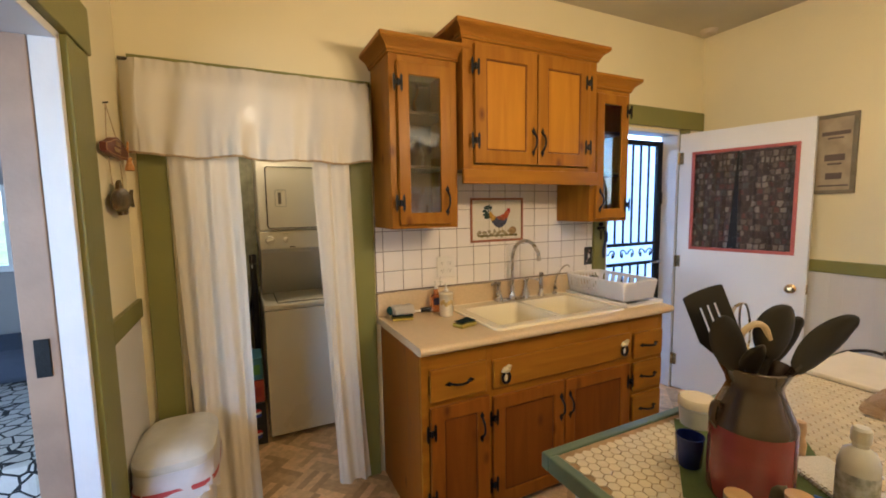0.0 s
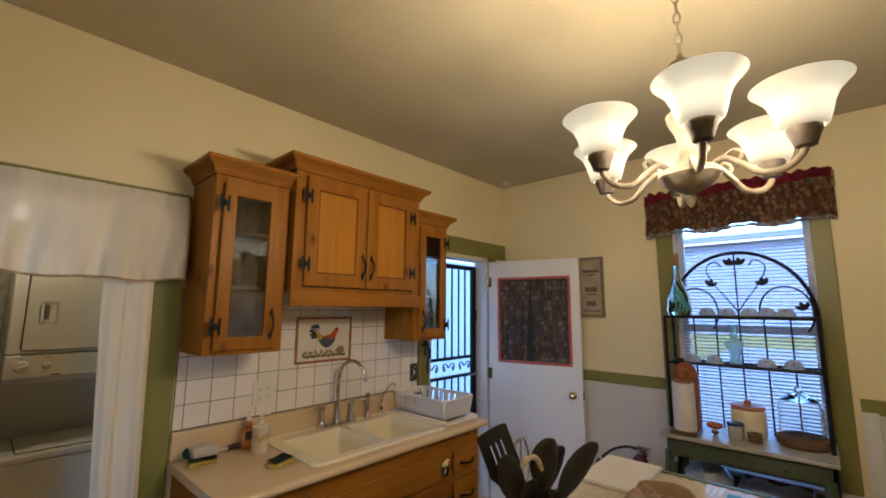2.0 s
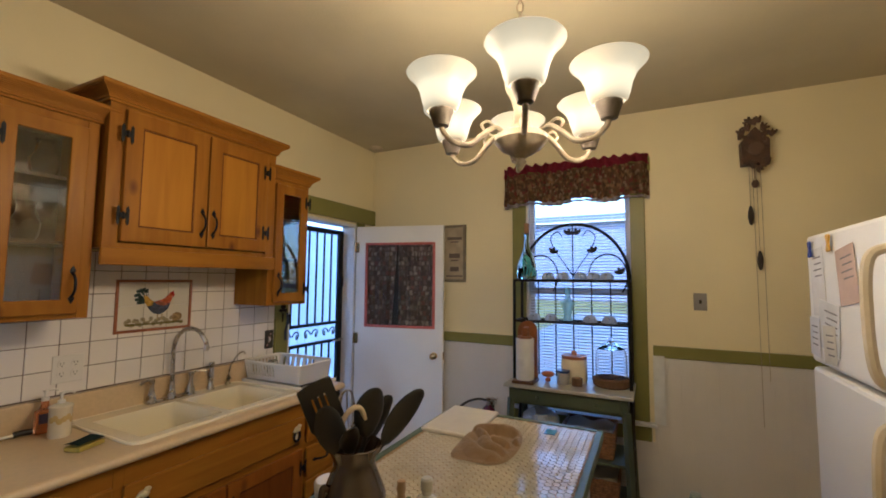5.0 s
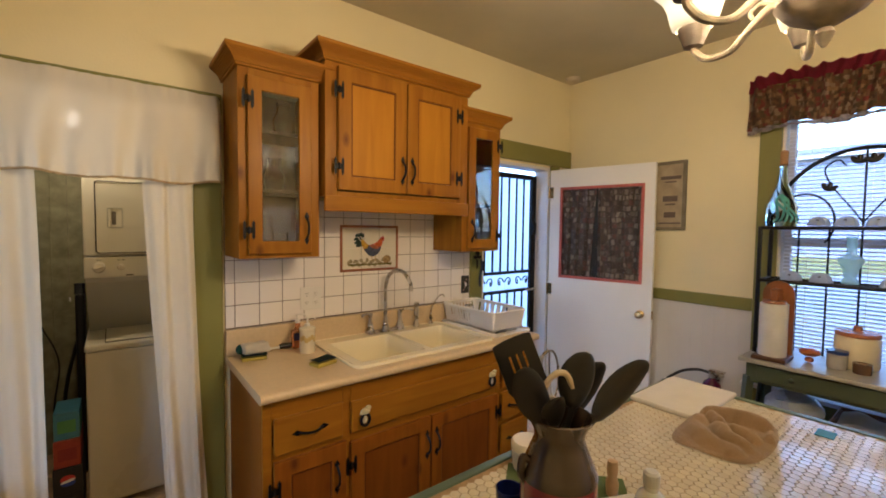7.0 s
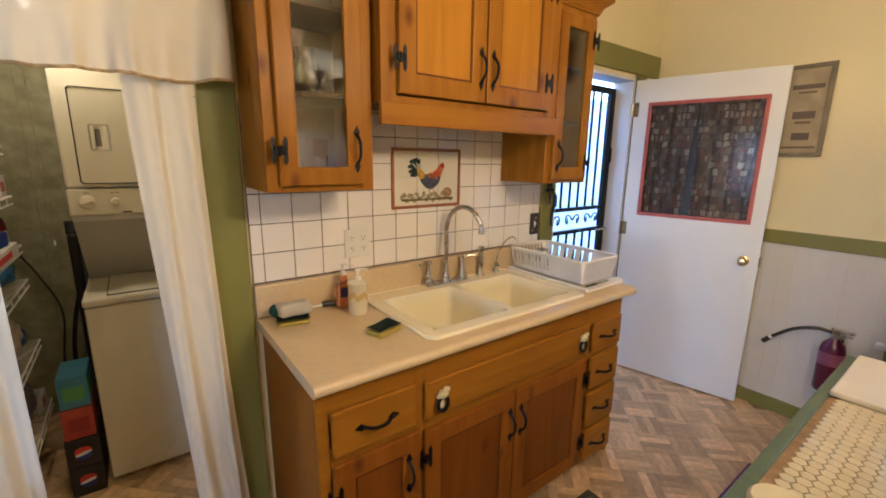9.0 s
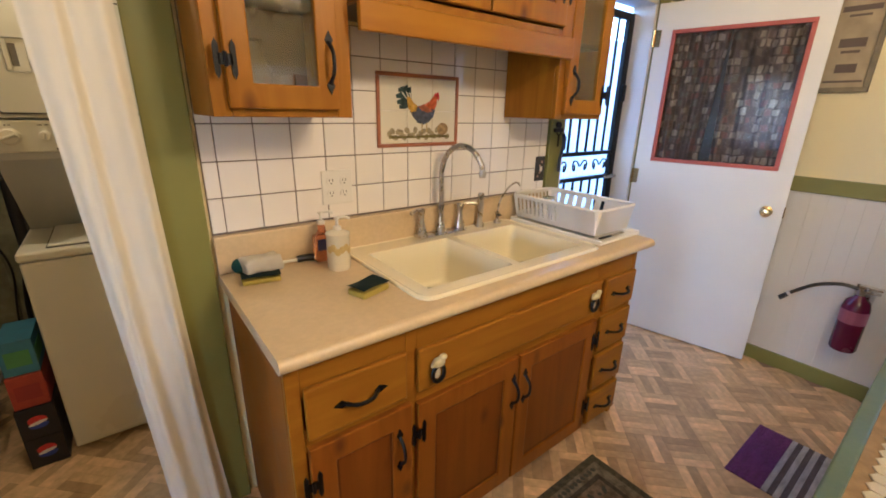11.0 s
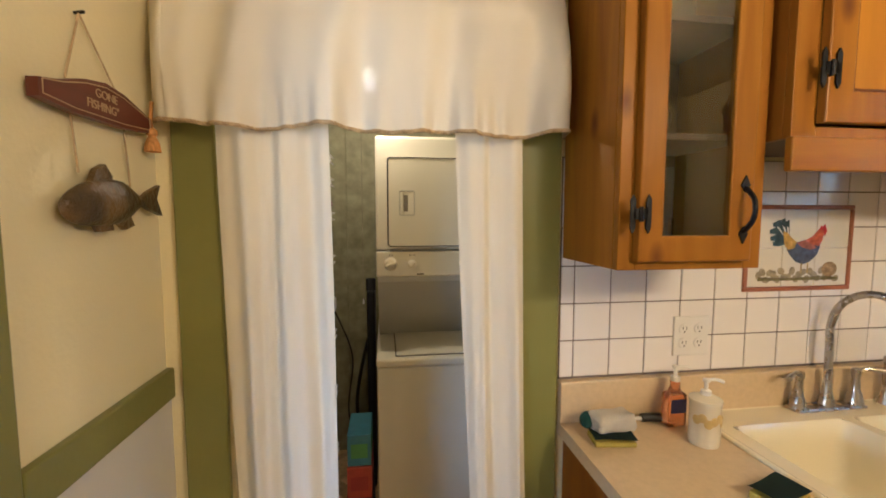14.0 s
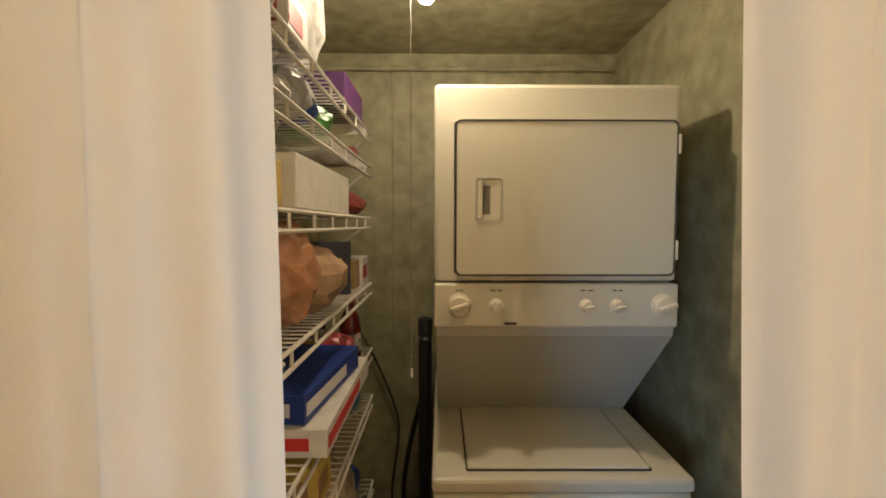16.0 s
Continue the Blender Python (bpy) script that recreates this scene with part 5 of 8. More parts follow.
sponge(1.517, 2.855, 0.105, 0.068, 0.026, 18, "yellow sponge with a dark green pad by the sink")
sponge(1.285, 3.125, 0.11, 0.07, 0.02, -8, "yellow and green sponge under a mesh scrubber")
t = thing("scrubber", (1.285, 3.14, 0.932), "white mesh scrubber lying on a sponge", "scrubber")
bm = B()
box(bm, -0.058, 0.058, -0.03, 0.03, 0, 0.05, 0.012, 3)
bmesh.ops.subdivide_edges(bm, edges=bm.edges[:], cuts=2, use_grid_fill=True)
turned(bm, Matrix.Translation((1.297, 3.145, 0.934)) @ Matrix.Rotation(radians(8), 4, "Z"))
for v in bm.verts:
    v.co += Vector(noise.noise_vector(v.co * 35)) * 0.008
part("mesh_pad", bm, colour("white_mesh", (0.66, 0.62, 0.54), 0.9, bump=0.6, bump_scale=250), t, smooth=True)
bm = B()
ball(bm, (1.235, 3.165, 0.955), 0.022, 0.02, 0.024, 12, 8)
part("green_pad", bm, colour("teal_scourer", (0.01, 0.06, 0.055), 0.95, bump=0.5, bump_scale=250), t)
t = thing("dish_brush", (1.44, 3.215, 0.91), "dish brush with a black grip and white handle", "brush")
bm = B()
tube(bm, curve([(1.43, 3.213, 0.924), (1.455, 3.21, 0.926), (1.485, 3.205, 0.924)], 4), 0.012, 10)
part("grip", bm, M["black"], t, smooth=True)
bm = B()
tube(bm, [(1.37, 3.222, 0.92), (1.43, 3.213, 0.922)], 0.006, 8)
part("shaft", bm, M["plastic_white"], t)


def dish_rack():
    t = thing("dish_rack", (2.64, 2.98, 0.91), "white plastic dish drainer on its tray beside the sink", "dish rack")
    bm = B()
    box(bm, 2.495, 2.80, 2.715, 3.22, 0.911, 0.922, 0.004)
    for a, b, c, d in ((2.495, 2.507, 2.715, 3.22), (2.788, 2.80, 2.715, 3.22), (2.507, 2.788, 3.208, 3.22)):
        box(bm, a, b, c, d, 0.92, 0.932, 0.003)
    part("tray", bm, M["drainer"], t, "shallow white tray")
    x0, x1, y0, y1 = 2.525, 2.775, 2.765, 3.205
    z0, z1, o = 0.935, 1.045, 0.022
    bm = B()
    pts = []
    for (cx, cy, a0) in ((x1, y1, 0), (x0, y1, 90), (x0, y0, 180), (x1, y0, 270)):
        sx, sy = (1 if cx == x1 else -1), (1 if cy == y1 else -1)
        for k in range(4):
            a = radians(a0 + k * 30)
            pts.append((cx - sx * 0.02 + (0.02 + o) * math.cos(a), cy - sy * 0.02 + (0.02 + o) * math.sin(a), z1))
    tube(bm, pts + [pts[0]], 0.007, 8)
    part("rim", bm, M["drainer"], t, smooth=True)
    bm = B()
    box(bm, x0, x1, y0, y1, z0, z0 + 0.004)
    part("base", bm, M["drainer"], t)
    def leaning(bm, ax, ay, bx, by, ox, oy, va, vb):
        """A strip of side wall between two foot points, from height share va to vb, leaning outwards."""
        p = []
        for x, y, v in ((ax, ay, va), (bx, by, va), (bx, by, vb), (ax, ay, vb)):
            p.append(bm.verts.new((x + ox * o * v, y + oy * o * v, z0 + (z1 - z0) * v)))
        fc = bm.faces.new(p)
        bmesh.ops.solidify(bm, geom=[fc], thickness=0.003)
    for x, ox in ((x0, -1), (x1, 1)):
        bm = B()
        leaning(bm, x, y0, x, y1, ox, 0, 0, 0.22)
        leaning(bm, x, y0, x, y1, ox, 0, 0.86, 1.0)
        leaning(bm, x, y0, x, 2.96 if ox < 0 else 2.90, ox, 0, 0.22, 0.86)
        part("side_wall", bm, M["drainer"], t, "solid side wall with a slotted end")
        ya = 2.96 if ox < 0 else 2.90
        n = 10 if ox < 0 else 6
        w = (y1 - ya) / n
        for i in range(n):
            bm = B()
            leaning(bm, x, ya + w * i + w * 0.35, x, ya + w * (i + 1), ox, 0, 0.22, 0.86)
            part("slat", bm, M["drainer"], t)
    for y, oy in ((y0, -1), (y1, 1)):
        bm = B()
        leaning(bm, x0, y, x1, y, 0, oy, 0, 0.22 if oy > 0 else 1.0)
        if oy > 0:
            leaning(bm, x0, y, x1, y, 0, oy, 0.86, 1.0)
        part("end_wall", bm, M["drainer"], t)
        if oy > 0:
            for i in range(9):
                bm = B()
                w = (x1 - x0) / 9
                leaning(bm, x0 + w * i, y, x0 + w * (i + 0.6), y, 0, oy, 0.22, 0.86)
                part("slat", bm, M["drainer"], t)
    for sx, sy, cx, cy in ((-1, -1, x0, y0), (1, -1, x1, y0), (-1, 1, x0, y1), (1, 1, x1, y1)):
        bm = B()
        vs = []
        for v in (0, 1):
            vs.append([bm.verts.new((cx + sx * o * v * a, cy + sy * o * v * b, z0 + (z1 - z0) * v)) for a, b in ((1, 0), (0.72, 0.72), (0, 1))])
        for i in range(2):
            bm.faces.new((vs[0][i], vs[0][i + 1], vs[1][i + 1], vs[1][i]))
        part("corner", bm, M["drainer"], t)
    g = thing("drinking_glass", (2.63, 3.1, 0.94), "upturned clear drinking glass in the dish rack", "glass")
    bm = B()
    lathe(bm, [(0.034, 0.941), (0.036, 0.945), (0.03, 1.035), (0.0, 1.036), (0.0, 1.03), (0.027, 1.029), (0.032, 0.945)], (2.63, 3.1, 0), 20, None, False)
    part("tumbler", bm, M["glass"], g, smooth=True)
    k = thing("table_knife", (2.51, 2.73, 0.92), "steel table knife with a dark handle on the tray", "knife")
    bm = B()
    box(bm, 2.515, 2.60, 2.728, 2.742, 0.933, 0.938, 0.002)
    part("handle", bm, M["iron"], k)
    bm = B()
    box(bm, 2.60, 2.70, 2.729, 2.745, 0.934, 0.936)
    part("blade", bm, M["nickel"], k)


dish_rack()


def towel_knob(x):
    """A cream cast head over a black iron ring, on the false front."""
    t = thing("towel_ring", (x, FY - 0.03, 0.71), "small cast ring hook with a cream painted top", "hook", "ring hooks on the sink front")
    bm = B()
    pts = [(x + 0.021 * math.sin(a), FY - 0.034, 0.697 + 0.026 * math.cos(a)) for a in (2 * math.pi * k / 20 for k in range(21))]
    tube(bm, pts, 0.0062, 8)
    part("ring", bm, M["iron"], t, smooth=True)
    bm = B()
    ball(bm, (x, FY - 0.026, 0.695), 0.012, 0.008, 0.018, 10, 8)
    part("boss", bm, M["ceramic"], t)
    bm = B()
    ball(bm, (x, FY - 0.034, 0.735), 0.022, 0.014, 0.016, 14, 10)
    ball(bm, (x + 0.012, FY - 0.038, 0.75), 0.013, 0.010, 0.011, 10, 8)
    ball(bm, (x - 0.018, FY - 0.034, 0.73), 0.010, 0.008, 0.008, 10, 8)
    for v in bm.verts:
        v.co += Vector(noise.noise_vector(v.co * 90)) * 0.003
    part("cap", bm, colour("cream_cast_paint", (0.68, 0.58, 0.30), 0.5), t, smooth=True)


towel_knob(1.627)
towel_knob(2.412)

# ---- dishes behind the cabinet glass ----
def crockery(x, y, z, kind, mat, label):
    t = thing(kind, (x, y, z), label, kind.replace("_", " "), "crockery in the glazed cabinets")
    bm = B()
    z += 0.001
    if kind == "mug":
        lathe(bm, [(0.028, z), (0.036, z + 0.01), (0.038, z + 0.085), (0.034, z + 0.085), (0.032, z + 0.012), (0.0, z + 0.01)], (x, y, 0), 18, None, False)
    elif kind == "bowl":
        lathe(bm, [(0.03, z), (0.05, z + 0.02), (0.07, z + 0.055), (0.066, z + 0.055), (0.046, z + 0.024), (0.0, z + 0.012)], (x, y, 0), 22, None, False)
    else:
        lathe(bm, [(0.03, z), (0.045, z + 0.03), (0.05, z + 0.08), (0.03, z + 0.12), (0.028, z + 0.15), (0.034, z + 0.165), (0.0, z + 0.165)], (x, y, 0), 20, None, False)
    part("vessel", bm, mat, t, smooth=True)


M["brown_dish"] = material("brown_glazed_dish", (0.10, 0.06, 0.035), 0.3, 0, 8, 0.1, 0.02, 40)
z1, z2, z0 = 1.40 + 0.815 * 0.36 + 0.016, 1.40 + 0.815 * 0.68 + 0.016, 1.428
crockery(1.33, 3.12, z0, "jug", M["glass"], "clear glass jug inside a cabinet")
crockery(1.42, 3.16, z0, "mug", M["glass"], "clear glass mug inside a cabinet")
crockery(1.40, 3.18, z1, "jug", M["brown_dish"], "dark brown jug on a cabinet shelf")
crockery(1.43, 3.14, z2, "jug", M["glass"], "clear glass jug on a cabinet shelf")
z1, z2 = 1.40 + 0.79 * 0.36 + 0.016, 1.40 + 0.79 * 0.68 + 0.016
crockery(2.60, 3.12, z0, "mug", M["ceramic"], "white mug in the cabinet by the door")
crockery(2.60, 3.12, z1, "jug", M["glass"], "glass jug in the cabinet by the door")

# ---- back door gate and outside ----
def iron_gate():
    t = thing("security_gate", (3.27, 3.41, 0), "black wrought iron security gate with scroll panel, closed", "gate")
    x0, x1, y = 2.915, 3.635, NY + 0.125
    for a, b, c, d in ((x0, x0 + 0.04, 0.03, 2.0), (x1 - 0.055, x1, 0.03, 2.0), (x0 + 0.04, x1 - 0.055, 1.96, 2.0), (x0 + 0.04, x1 - 0.055, 0.03, 0.07), (x0 + 0.04, x1 - 0.055, 1.175, 1.20), (x0 + 0.04, x1 - 0.055, 1.02, 1.045)):
        bm = B()
        box(bm, a, b, y - 0.015, y + 0.015, c, d, 0.003)
        part("frame_bar", bm, M["iron"], t)
    n = 7
    for i in range(1, n):
        x = x0 + 0.04 + (x1 - x0 - 0.095) * i / n
        for c, d in ((1.20, 1.96), (0.07, 1.02)):
            bm = B()
            box(bm, x - 0.006, x + 0.006, y - 0.006, y + 0.006, c, d)
            part("bar", bm, M["iron"], t)
    for i in range(6):
        cx = x0 + 0.095 + i * 0.105
        s = -1 if i % 2 else 1
        bm = B()
        pts = [(cx + s * (0.046 - 0.011 * k / 3.0) * math.cos(k * 0.55) * (1 - k / 22), y, 1.11 + 0.042 * math.sin(k * 0.55) * (1 - k / 20)) for k in range(17)]
        tube(bm, pts, 0.0055, 6)
        part("scroll", bm, M["iron"], t, smooth=True)
    for cx, cz in ((x0 + 0.14, 1.62), (x0 + 0.14, 1.5)):
        bm = B()
        tube(bm, [(cx + 0.03 * (1 - k / 16) * math.cos(k * 0.7), y, cz + 0.05 * (1 - k / 18) * math.sin(k * 0.7)) for k in range(14)], 0.005, 6)
        part("scroll", bm, M["iron"], t, smooth=True)
    bm = B()
    tube(bm, [(x1 - 0.03, y - 0.02, 1.035), (x1 - 0.03, y - 0.05, 1.035), (x1 - 0.16, y - 0.05, 1.035)], 0.009, 8)
    part("lever", bm, M["nickel"], t, "steel lever handle")
    bm = B()
    box(bm, x1 - 0.05, x1 - 0.008, y - 0.03, y - 0.016, 1.50, 1.60, 0.004)
    part("lock_box", bm, M["iron"], t)


iron_gate()
# white boards; the blue of their shade is put into the base colour
M["siding"] = material("blue_shaded_white_siding", (0.44, 0.53, 0.70), 0.6, 0, 3, 0.05, 0.05, 30)
M["grass"] = material("dry_lawn", (0.25, 0.25, 0.06), 0.9, 0, 1.2, 0.25, 0.5, 60)
M["deck"] = material("grey_porch_boards", (0.30, 0.30, 0.30), 0.7, 0, 6, 0.1, 0.1, 40)
bm = B()
sheet(bm, 40, 40, lambda u, v: Vector(((u - 0.5) * 400, (v - 0.5) * 400, -0.45)))
structure("ground", bm, M["grass"], "dry green lawn round the house")
bm = B()
box(bm, 4.6, 29.5, -25, 4.9, -0.46, -0.435)
structure("driveway", bm, colour("pale_concrete", (0.28, 0.30, 0.34), 0.85, scale=2, vary=0.08, bump=0.1), "wide pale concrete driveway")
bm = B()
box(bm, 1.52, 5.2, NY + 0.14, 5.4, -0.16, -0.03, 0.005)
structure("porch_floor", bm, M["deck"], "grey painted porch floor outside the back door")
porch = thing("porch_screen", (3.3, 5.35, -0.03), "white vertical-board porch wall outside the back door, its bluish shade put into the colour", "porch wall")
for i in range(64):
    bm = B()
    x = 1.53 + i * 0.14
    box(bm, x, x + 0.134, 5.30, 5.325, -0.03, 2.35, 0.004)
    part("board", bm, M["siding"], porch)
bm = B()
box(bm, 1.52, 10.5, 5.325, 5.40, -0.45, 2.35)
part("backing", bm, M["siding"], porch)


def neighbour():
    t = thing("neighbour_house", (44, 1.0, -0.45), "pale grey-blue sided house beyond the lawn", "house")
    paint = colour("grey_blue_siding_paint", (0.22, 0.25, 0.42), 0.7, scale=2, vary=0.06)
    bm = B()
    box(bm, 44.05, 54.0, -22, 24, -0.45, 7.4)
    part("wall", bm, paint, t)
    for i in range(29):
        bm = B()
        z = -0.4 + i * 0.27
        box(bm, 44.0, 44.05, -22, 24, z, z + 0.262)
        part("siding_board", bm, paint, t)
    bm = B()
    prism(bm, [(43.3, 7.45), (54.7, 7.45), (49, 8.9)], -22.6, 24.6)
    part("roof", bm, colour("pale_grey_shingle", (0.22, 0.23, 0.30), 0.9, scale=30), t)
    bm = B()
    box(bm, 43.25, 43.4, -22.6, 24.6, 7.3, 7.5, 0.01)
    part("fascia", bm, M["jamb"], t, "white fascia board")


neighbour()


# ---- window, blind and valance ----
def window_unit():
    t = thing("window_1", (4.0, 1.375, 0.60), "white sash window with a lowered mini blind", "window")
    t["kind"] = "structure"
    y0, y1, z0, z1 = 0.99, 1.76, 0.60, 2.36
    bm = B()
    for a, b, c, d in ((y0, y0 + 0.045, z0, z1), (y1 - 0.045, y1, z0, z1), (y0 + 0.045, y1 - 0.045, z0, z0 + 0.05), (y0 + 0.045, y1 - 0.045, z1 - 0.05, z1), (y0 + 0.045, y1 - 0.045, 1.46, 1.51)):
        box(bm, 4.0, 4.05, a, b, c, d, 0.004)
    part("window_frame", bm, M["jamb"], t)
    bm = B()
    for a, b in ((y0, y0 + 0.012), (y1 - 0.012, y1)):
        box(bm, EX + 0.001, 4.0, a, b, z0, z1)
    part("reveal", bm, M["jamb"], t)
    for c, d in ((z0 + 0.05, 1.46), (1.51, z1 - 0.05)):
        bm = B()
        box(bm, 4.02, 4.025, y0 + 0.045, y1 - 0.045, c, d)
        g = part("pane", bm, M["glass"], t)
        g.visible_shadow = False
    bm = B()
    box(bm, EX - 0.055, 4.0, y0 - 0.13, y1 + 0.15, 0.575, 0.60, 0.005)
    part("sill", bm, M["jamb"], t)
    b = thing("window_blind", (3.965, 1.375, 0.66), "white horizontal mini blind lowered over the window", "blind")
    bm = B()
    z = 0.70
    while z < 2.30:
        m = Matrix.Translation((3.968, 1.375, z)) @ Matrix.Rotation(radians(-15), 4, "Y")
        box(bm, -0.0125, 0.0125, -0.365, 0.365, -0.0006, 0.0006, m=m)
        z += 0.0225
    tagged(part("slats", bm, M["blind"], b), kind="stuff")
    bm = B()
    box(bm, 3.95, 3.985, 1.005, 1.745, 2.305, 2.345, 0.003)
    part("head_rail", bm, M["plastic_white"], b)
    bm = B()
    box(bm, 3.955, 3.98, 1.005, 1.745, 0.668, 0.684, 0.003)
    part("bottom_rail", bm, M["plastic_white"], b)
    for y in (1.12, 1.375, 1.63):
        bm = B()
        tube(bm, [(3.955, y, 0.68), (3.955, y, 2.31)], 0.0012, 5)
        part("ladder_cord", bm, M["plastic_white"], b)


M["blind"] = cloth("white_vinyl_slats", (0.84, 0.86, 0.92), 0.25, 0.0)
window_unit()


def window_valance():
    t = thing("window_valance", (3.84, 1.38, 2.14), "red topped floral print window valance", "valance")
    y0, y1 = 0.866, 1.935

    def f(u, v, za, zb):
        k = 0.016 * math.sin(u * 92 + 1.3 * math.sin(v * 3 + u * 9)) + 0.006 * math.sin(u * 47)
        ends = min(1, u / 0.04, (1 - u) / 0.04)
        wob = 0.012 * math.sin(u * 18) * (1 - v)
        return Vector((EX - 0.03 - 0.05 * ends + k, y0 + (y1 - y0) * u, zb + (za - zb) * (1 - v) + wob))
    bm = B()
    sheet(bm, 200, 8, lambda u, v: f(u, v, 2.175, 2.41), 0.002)
    part("print_cloth", bm, M["floral"], t, smooth=True)
    bm = B()
    sheet(bm, 200, 4, lambda u, v: f(u, v, 2.405, 2.475) + Vector((-0.004, 0, 0.008 * math.sin(u * 95) * v)), 0.002)
    part("red_heading", bm, colour("dark_red_cotton", (0.26, 0.018, 0.045), 0.9, bump=0.2, bump_scale=200), t, "ruffled dark red heading", True)
    bm = B()
    sheet(bm, 200, 2, lambda u, v: f(u, v, 2.150, 2.176), 0.002)
    part("hem", bm, colour("pale_print_hem", (0.62, 0.55, 0.52), 0.9, vary=0.3, scale=40), t, "pale scalloped hem", True)


M["floral"] = print_cloth("autumn_floral_print", ((0.20, 0.10, 0.05), (0.13, 0.085, 0.045), (0.34, 0.24, 0.14), (0.22, 0.055, 0.045), (0.12, 0.065, 0.04), (0.32, 0.19, 0.09)), 44.0, (0.20, 0.11, 0.06))
window_valance()
# thin white upright strip right of the window, from the sill up
bm = B()
box(bm, EX - 0.045, EX - 0.04, 0.805, 0.875, 0.60, 1.06, 0.001)
tagged(part("plastic_sheet", bm, colour("plain_white_strip", (0.70, 0.72, 0.72), 0.4)), "narrow white upright strip beside the window casing", "panel")

# ---- side table and bakers rack ----
def side_table():
    t = thing("side_table", (3.66, 1.39, 0), "dark green painted side table with a pale top", "table")
    bm = B()
    box(bm, 3.44, 3.88, 0.985, 1.80, 0.842, 0.864, 0.004)
    part("tabletop", bm, colour("worn_pale_table_paint", (0.42, 0.42, 0.38), 0.35, scale=7, vary=0.15), t, "worn pale grey top")
    bm = B()
    box(bm, 3.475, 3.87, 1.02, 1.77, 0.735, 0.842, 0.003)
    part("apron", bm, M["rack_green"], t)
    bm = B()
    box(bm, 3.462, 3.476, 1.06, 1.72, 0.752, 0.832, 0.003)
    d = part("drawer_front", bm, M["rack_green"], t)
    for y in (1.2, 1.57):
        bm = B()
        ball(bm, (3.452, y, 0.792), 0.012, 0.012, 0.012)
        part("knob", bm, M["rack_green"], d)
    for y, s in ((1.03, -1), (1.76, 1)):
        for x, k in ((3.49, -1), (3.85, 1)):
            bm = B()
            tube(bm, [(x, y, 0.76), (x + k * 0.045 * (k < 0), y + s * 0.03, 0.0)], 0.026, 4)
            part("leg", bm, M["rack_green"], t)
    for z in (0.165, 0.438):
        bm = B()
        box(bm, 3.49, 3.86, 1.012, 1.778, z - 0.017, z, 0.003)
        part("lower_shelf", bm, M["rack_green"], t)
    return t


side_table()


def bakers_rack():
    t = thing("bakers_rack", (3.72, 1.375, 0), "black wrought iron bakers rack with an arched scroll back", "rack")
    yl, yr = 1.775, 1.005
    xb, xf = 3.835, 3.63
    for y in (yl, yr):
        for x in (xb, xf):
            bm = B()
            tube(bm, [(x, y + (0.06 if y == yl else -0.0), 0.0), (x, y, 0.9), (x, y, 1.575)], 0.011, 8)
            part("post", bm, M["iron"], t)
    for z in (1.568, 1.275):
        bm = B()
        for a, b in (((xb, yl), (xb, yr)), ((xf, yl), (xf, yr)), ((xb, yl), (xf, yl)), ((xb, yr), (xf, yr))):
            tube(bm, [(*a, z), (*b, z)], 0.009, 8)
        for i in range(1, 7):
            x = xf + (xb - xf) * i / 7
            tube(bm, [(x, yl, z), (x, yr, z)], 0.003, 6)
        part("shelf_frame", bm, M["iron"], t)
    cy, R = (yl + yr) / 2, (yl - yr) / 2
    bm = B()
    tube(bm, [(xb, cy + R * math.cos(a), 1.568 + 0.42 * math.sin(a)) for a in (math.pi * k / 28 for k in range(29))], 0.011, 8)
    part("arch", bm, M["iron"], t, smooth=True)
    for i in range(1, 6):
        y = yl + (yr - yl) * i / 6
        bm = B()
        tube(bm, [(xb, y, 0.85), (xb, y, 1.565)], 0.005, 6)
        part("back_bar", bm, M["iron"], t)
    bm = B()
    tube(bm, [(xb, cy, 1.568), (xb, cy, 1.985)], 0.005, 6)
    part("centre_bar", bm, M["iron"], t)
    for s in (-1, 1):
        bm = B()
        tube(bm, curve([(xb, cy, 1.60), (xb, cy + s * 0.05, 1.68), (xb, cy + s * 0.13, 1.80), (xb, cy + s * 0.16, 1.89), (xb, cy + s * 0.11, 1.935), (xb, cy + s * 0.075, 1.90)], 6), 0.0045, 6)
        part("scroll", bm, M["iron"], t, smooth=True)
        bm = B()
        tube(bm, [(xb, cy + s * 0.24 + 0.13 * math.cos(a), 1.60 + 0.16 * math.sin(a)) for a in (math.radians(-10 + 9 * k) for k in range(27))], 0.0055, 6)
        part("scroll", bm, M["iron"], t, smooth=True)
        for ly, lz, r in ((s * 0.03, 1.91, 30), (s * 0.145, 1.775, 60), (s * 0.33, 1.62, 80)):
            bm = B()
            for q in (-1, 0, 1):
                m = Matrix.Rotation(radians(q * 48 + s * r * 0.3), 4, "X")
                ball(bm, Vector((xb - 0.006, cy + ly, lz)) + m @ Vector((0, 0, 0.022)), 0.006, 0.013, 0.026, 8, 6, m)
            part("leaf", bm, M["iron"], t)
    bm = B()
    tube(bm, [(xf, yr, 0.25), (xb, yr, 0.25)], 0.008, 6)
    tube(bm, [(xf, yr, 0.45), (xb, yr, 0.45)], 0.008, 6)
    part("side_rail", bm, M["iron"], t)


bakers_rack()
M["aqua_glass"] = glass("aqua_glass", (0.70, 0.92, 0.92), 0.05)
M["milky"] = cloth("milky_glass", (0.80, 0.86, 0.95), 0.8, 0.25)
M["sea_glass"] = cloth("sea_green_frosted_glass", (0.62, 0.88, 0.86), 0.8, 0.4)
M["pale_glass"] = glass("pale_blue_glass", (0.80, 0.92, 0.95), 0.12)


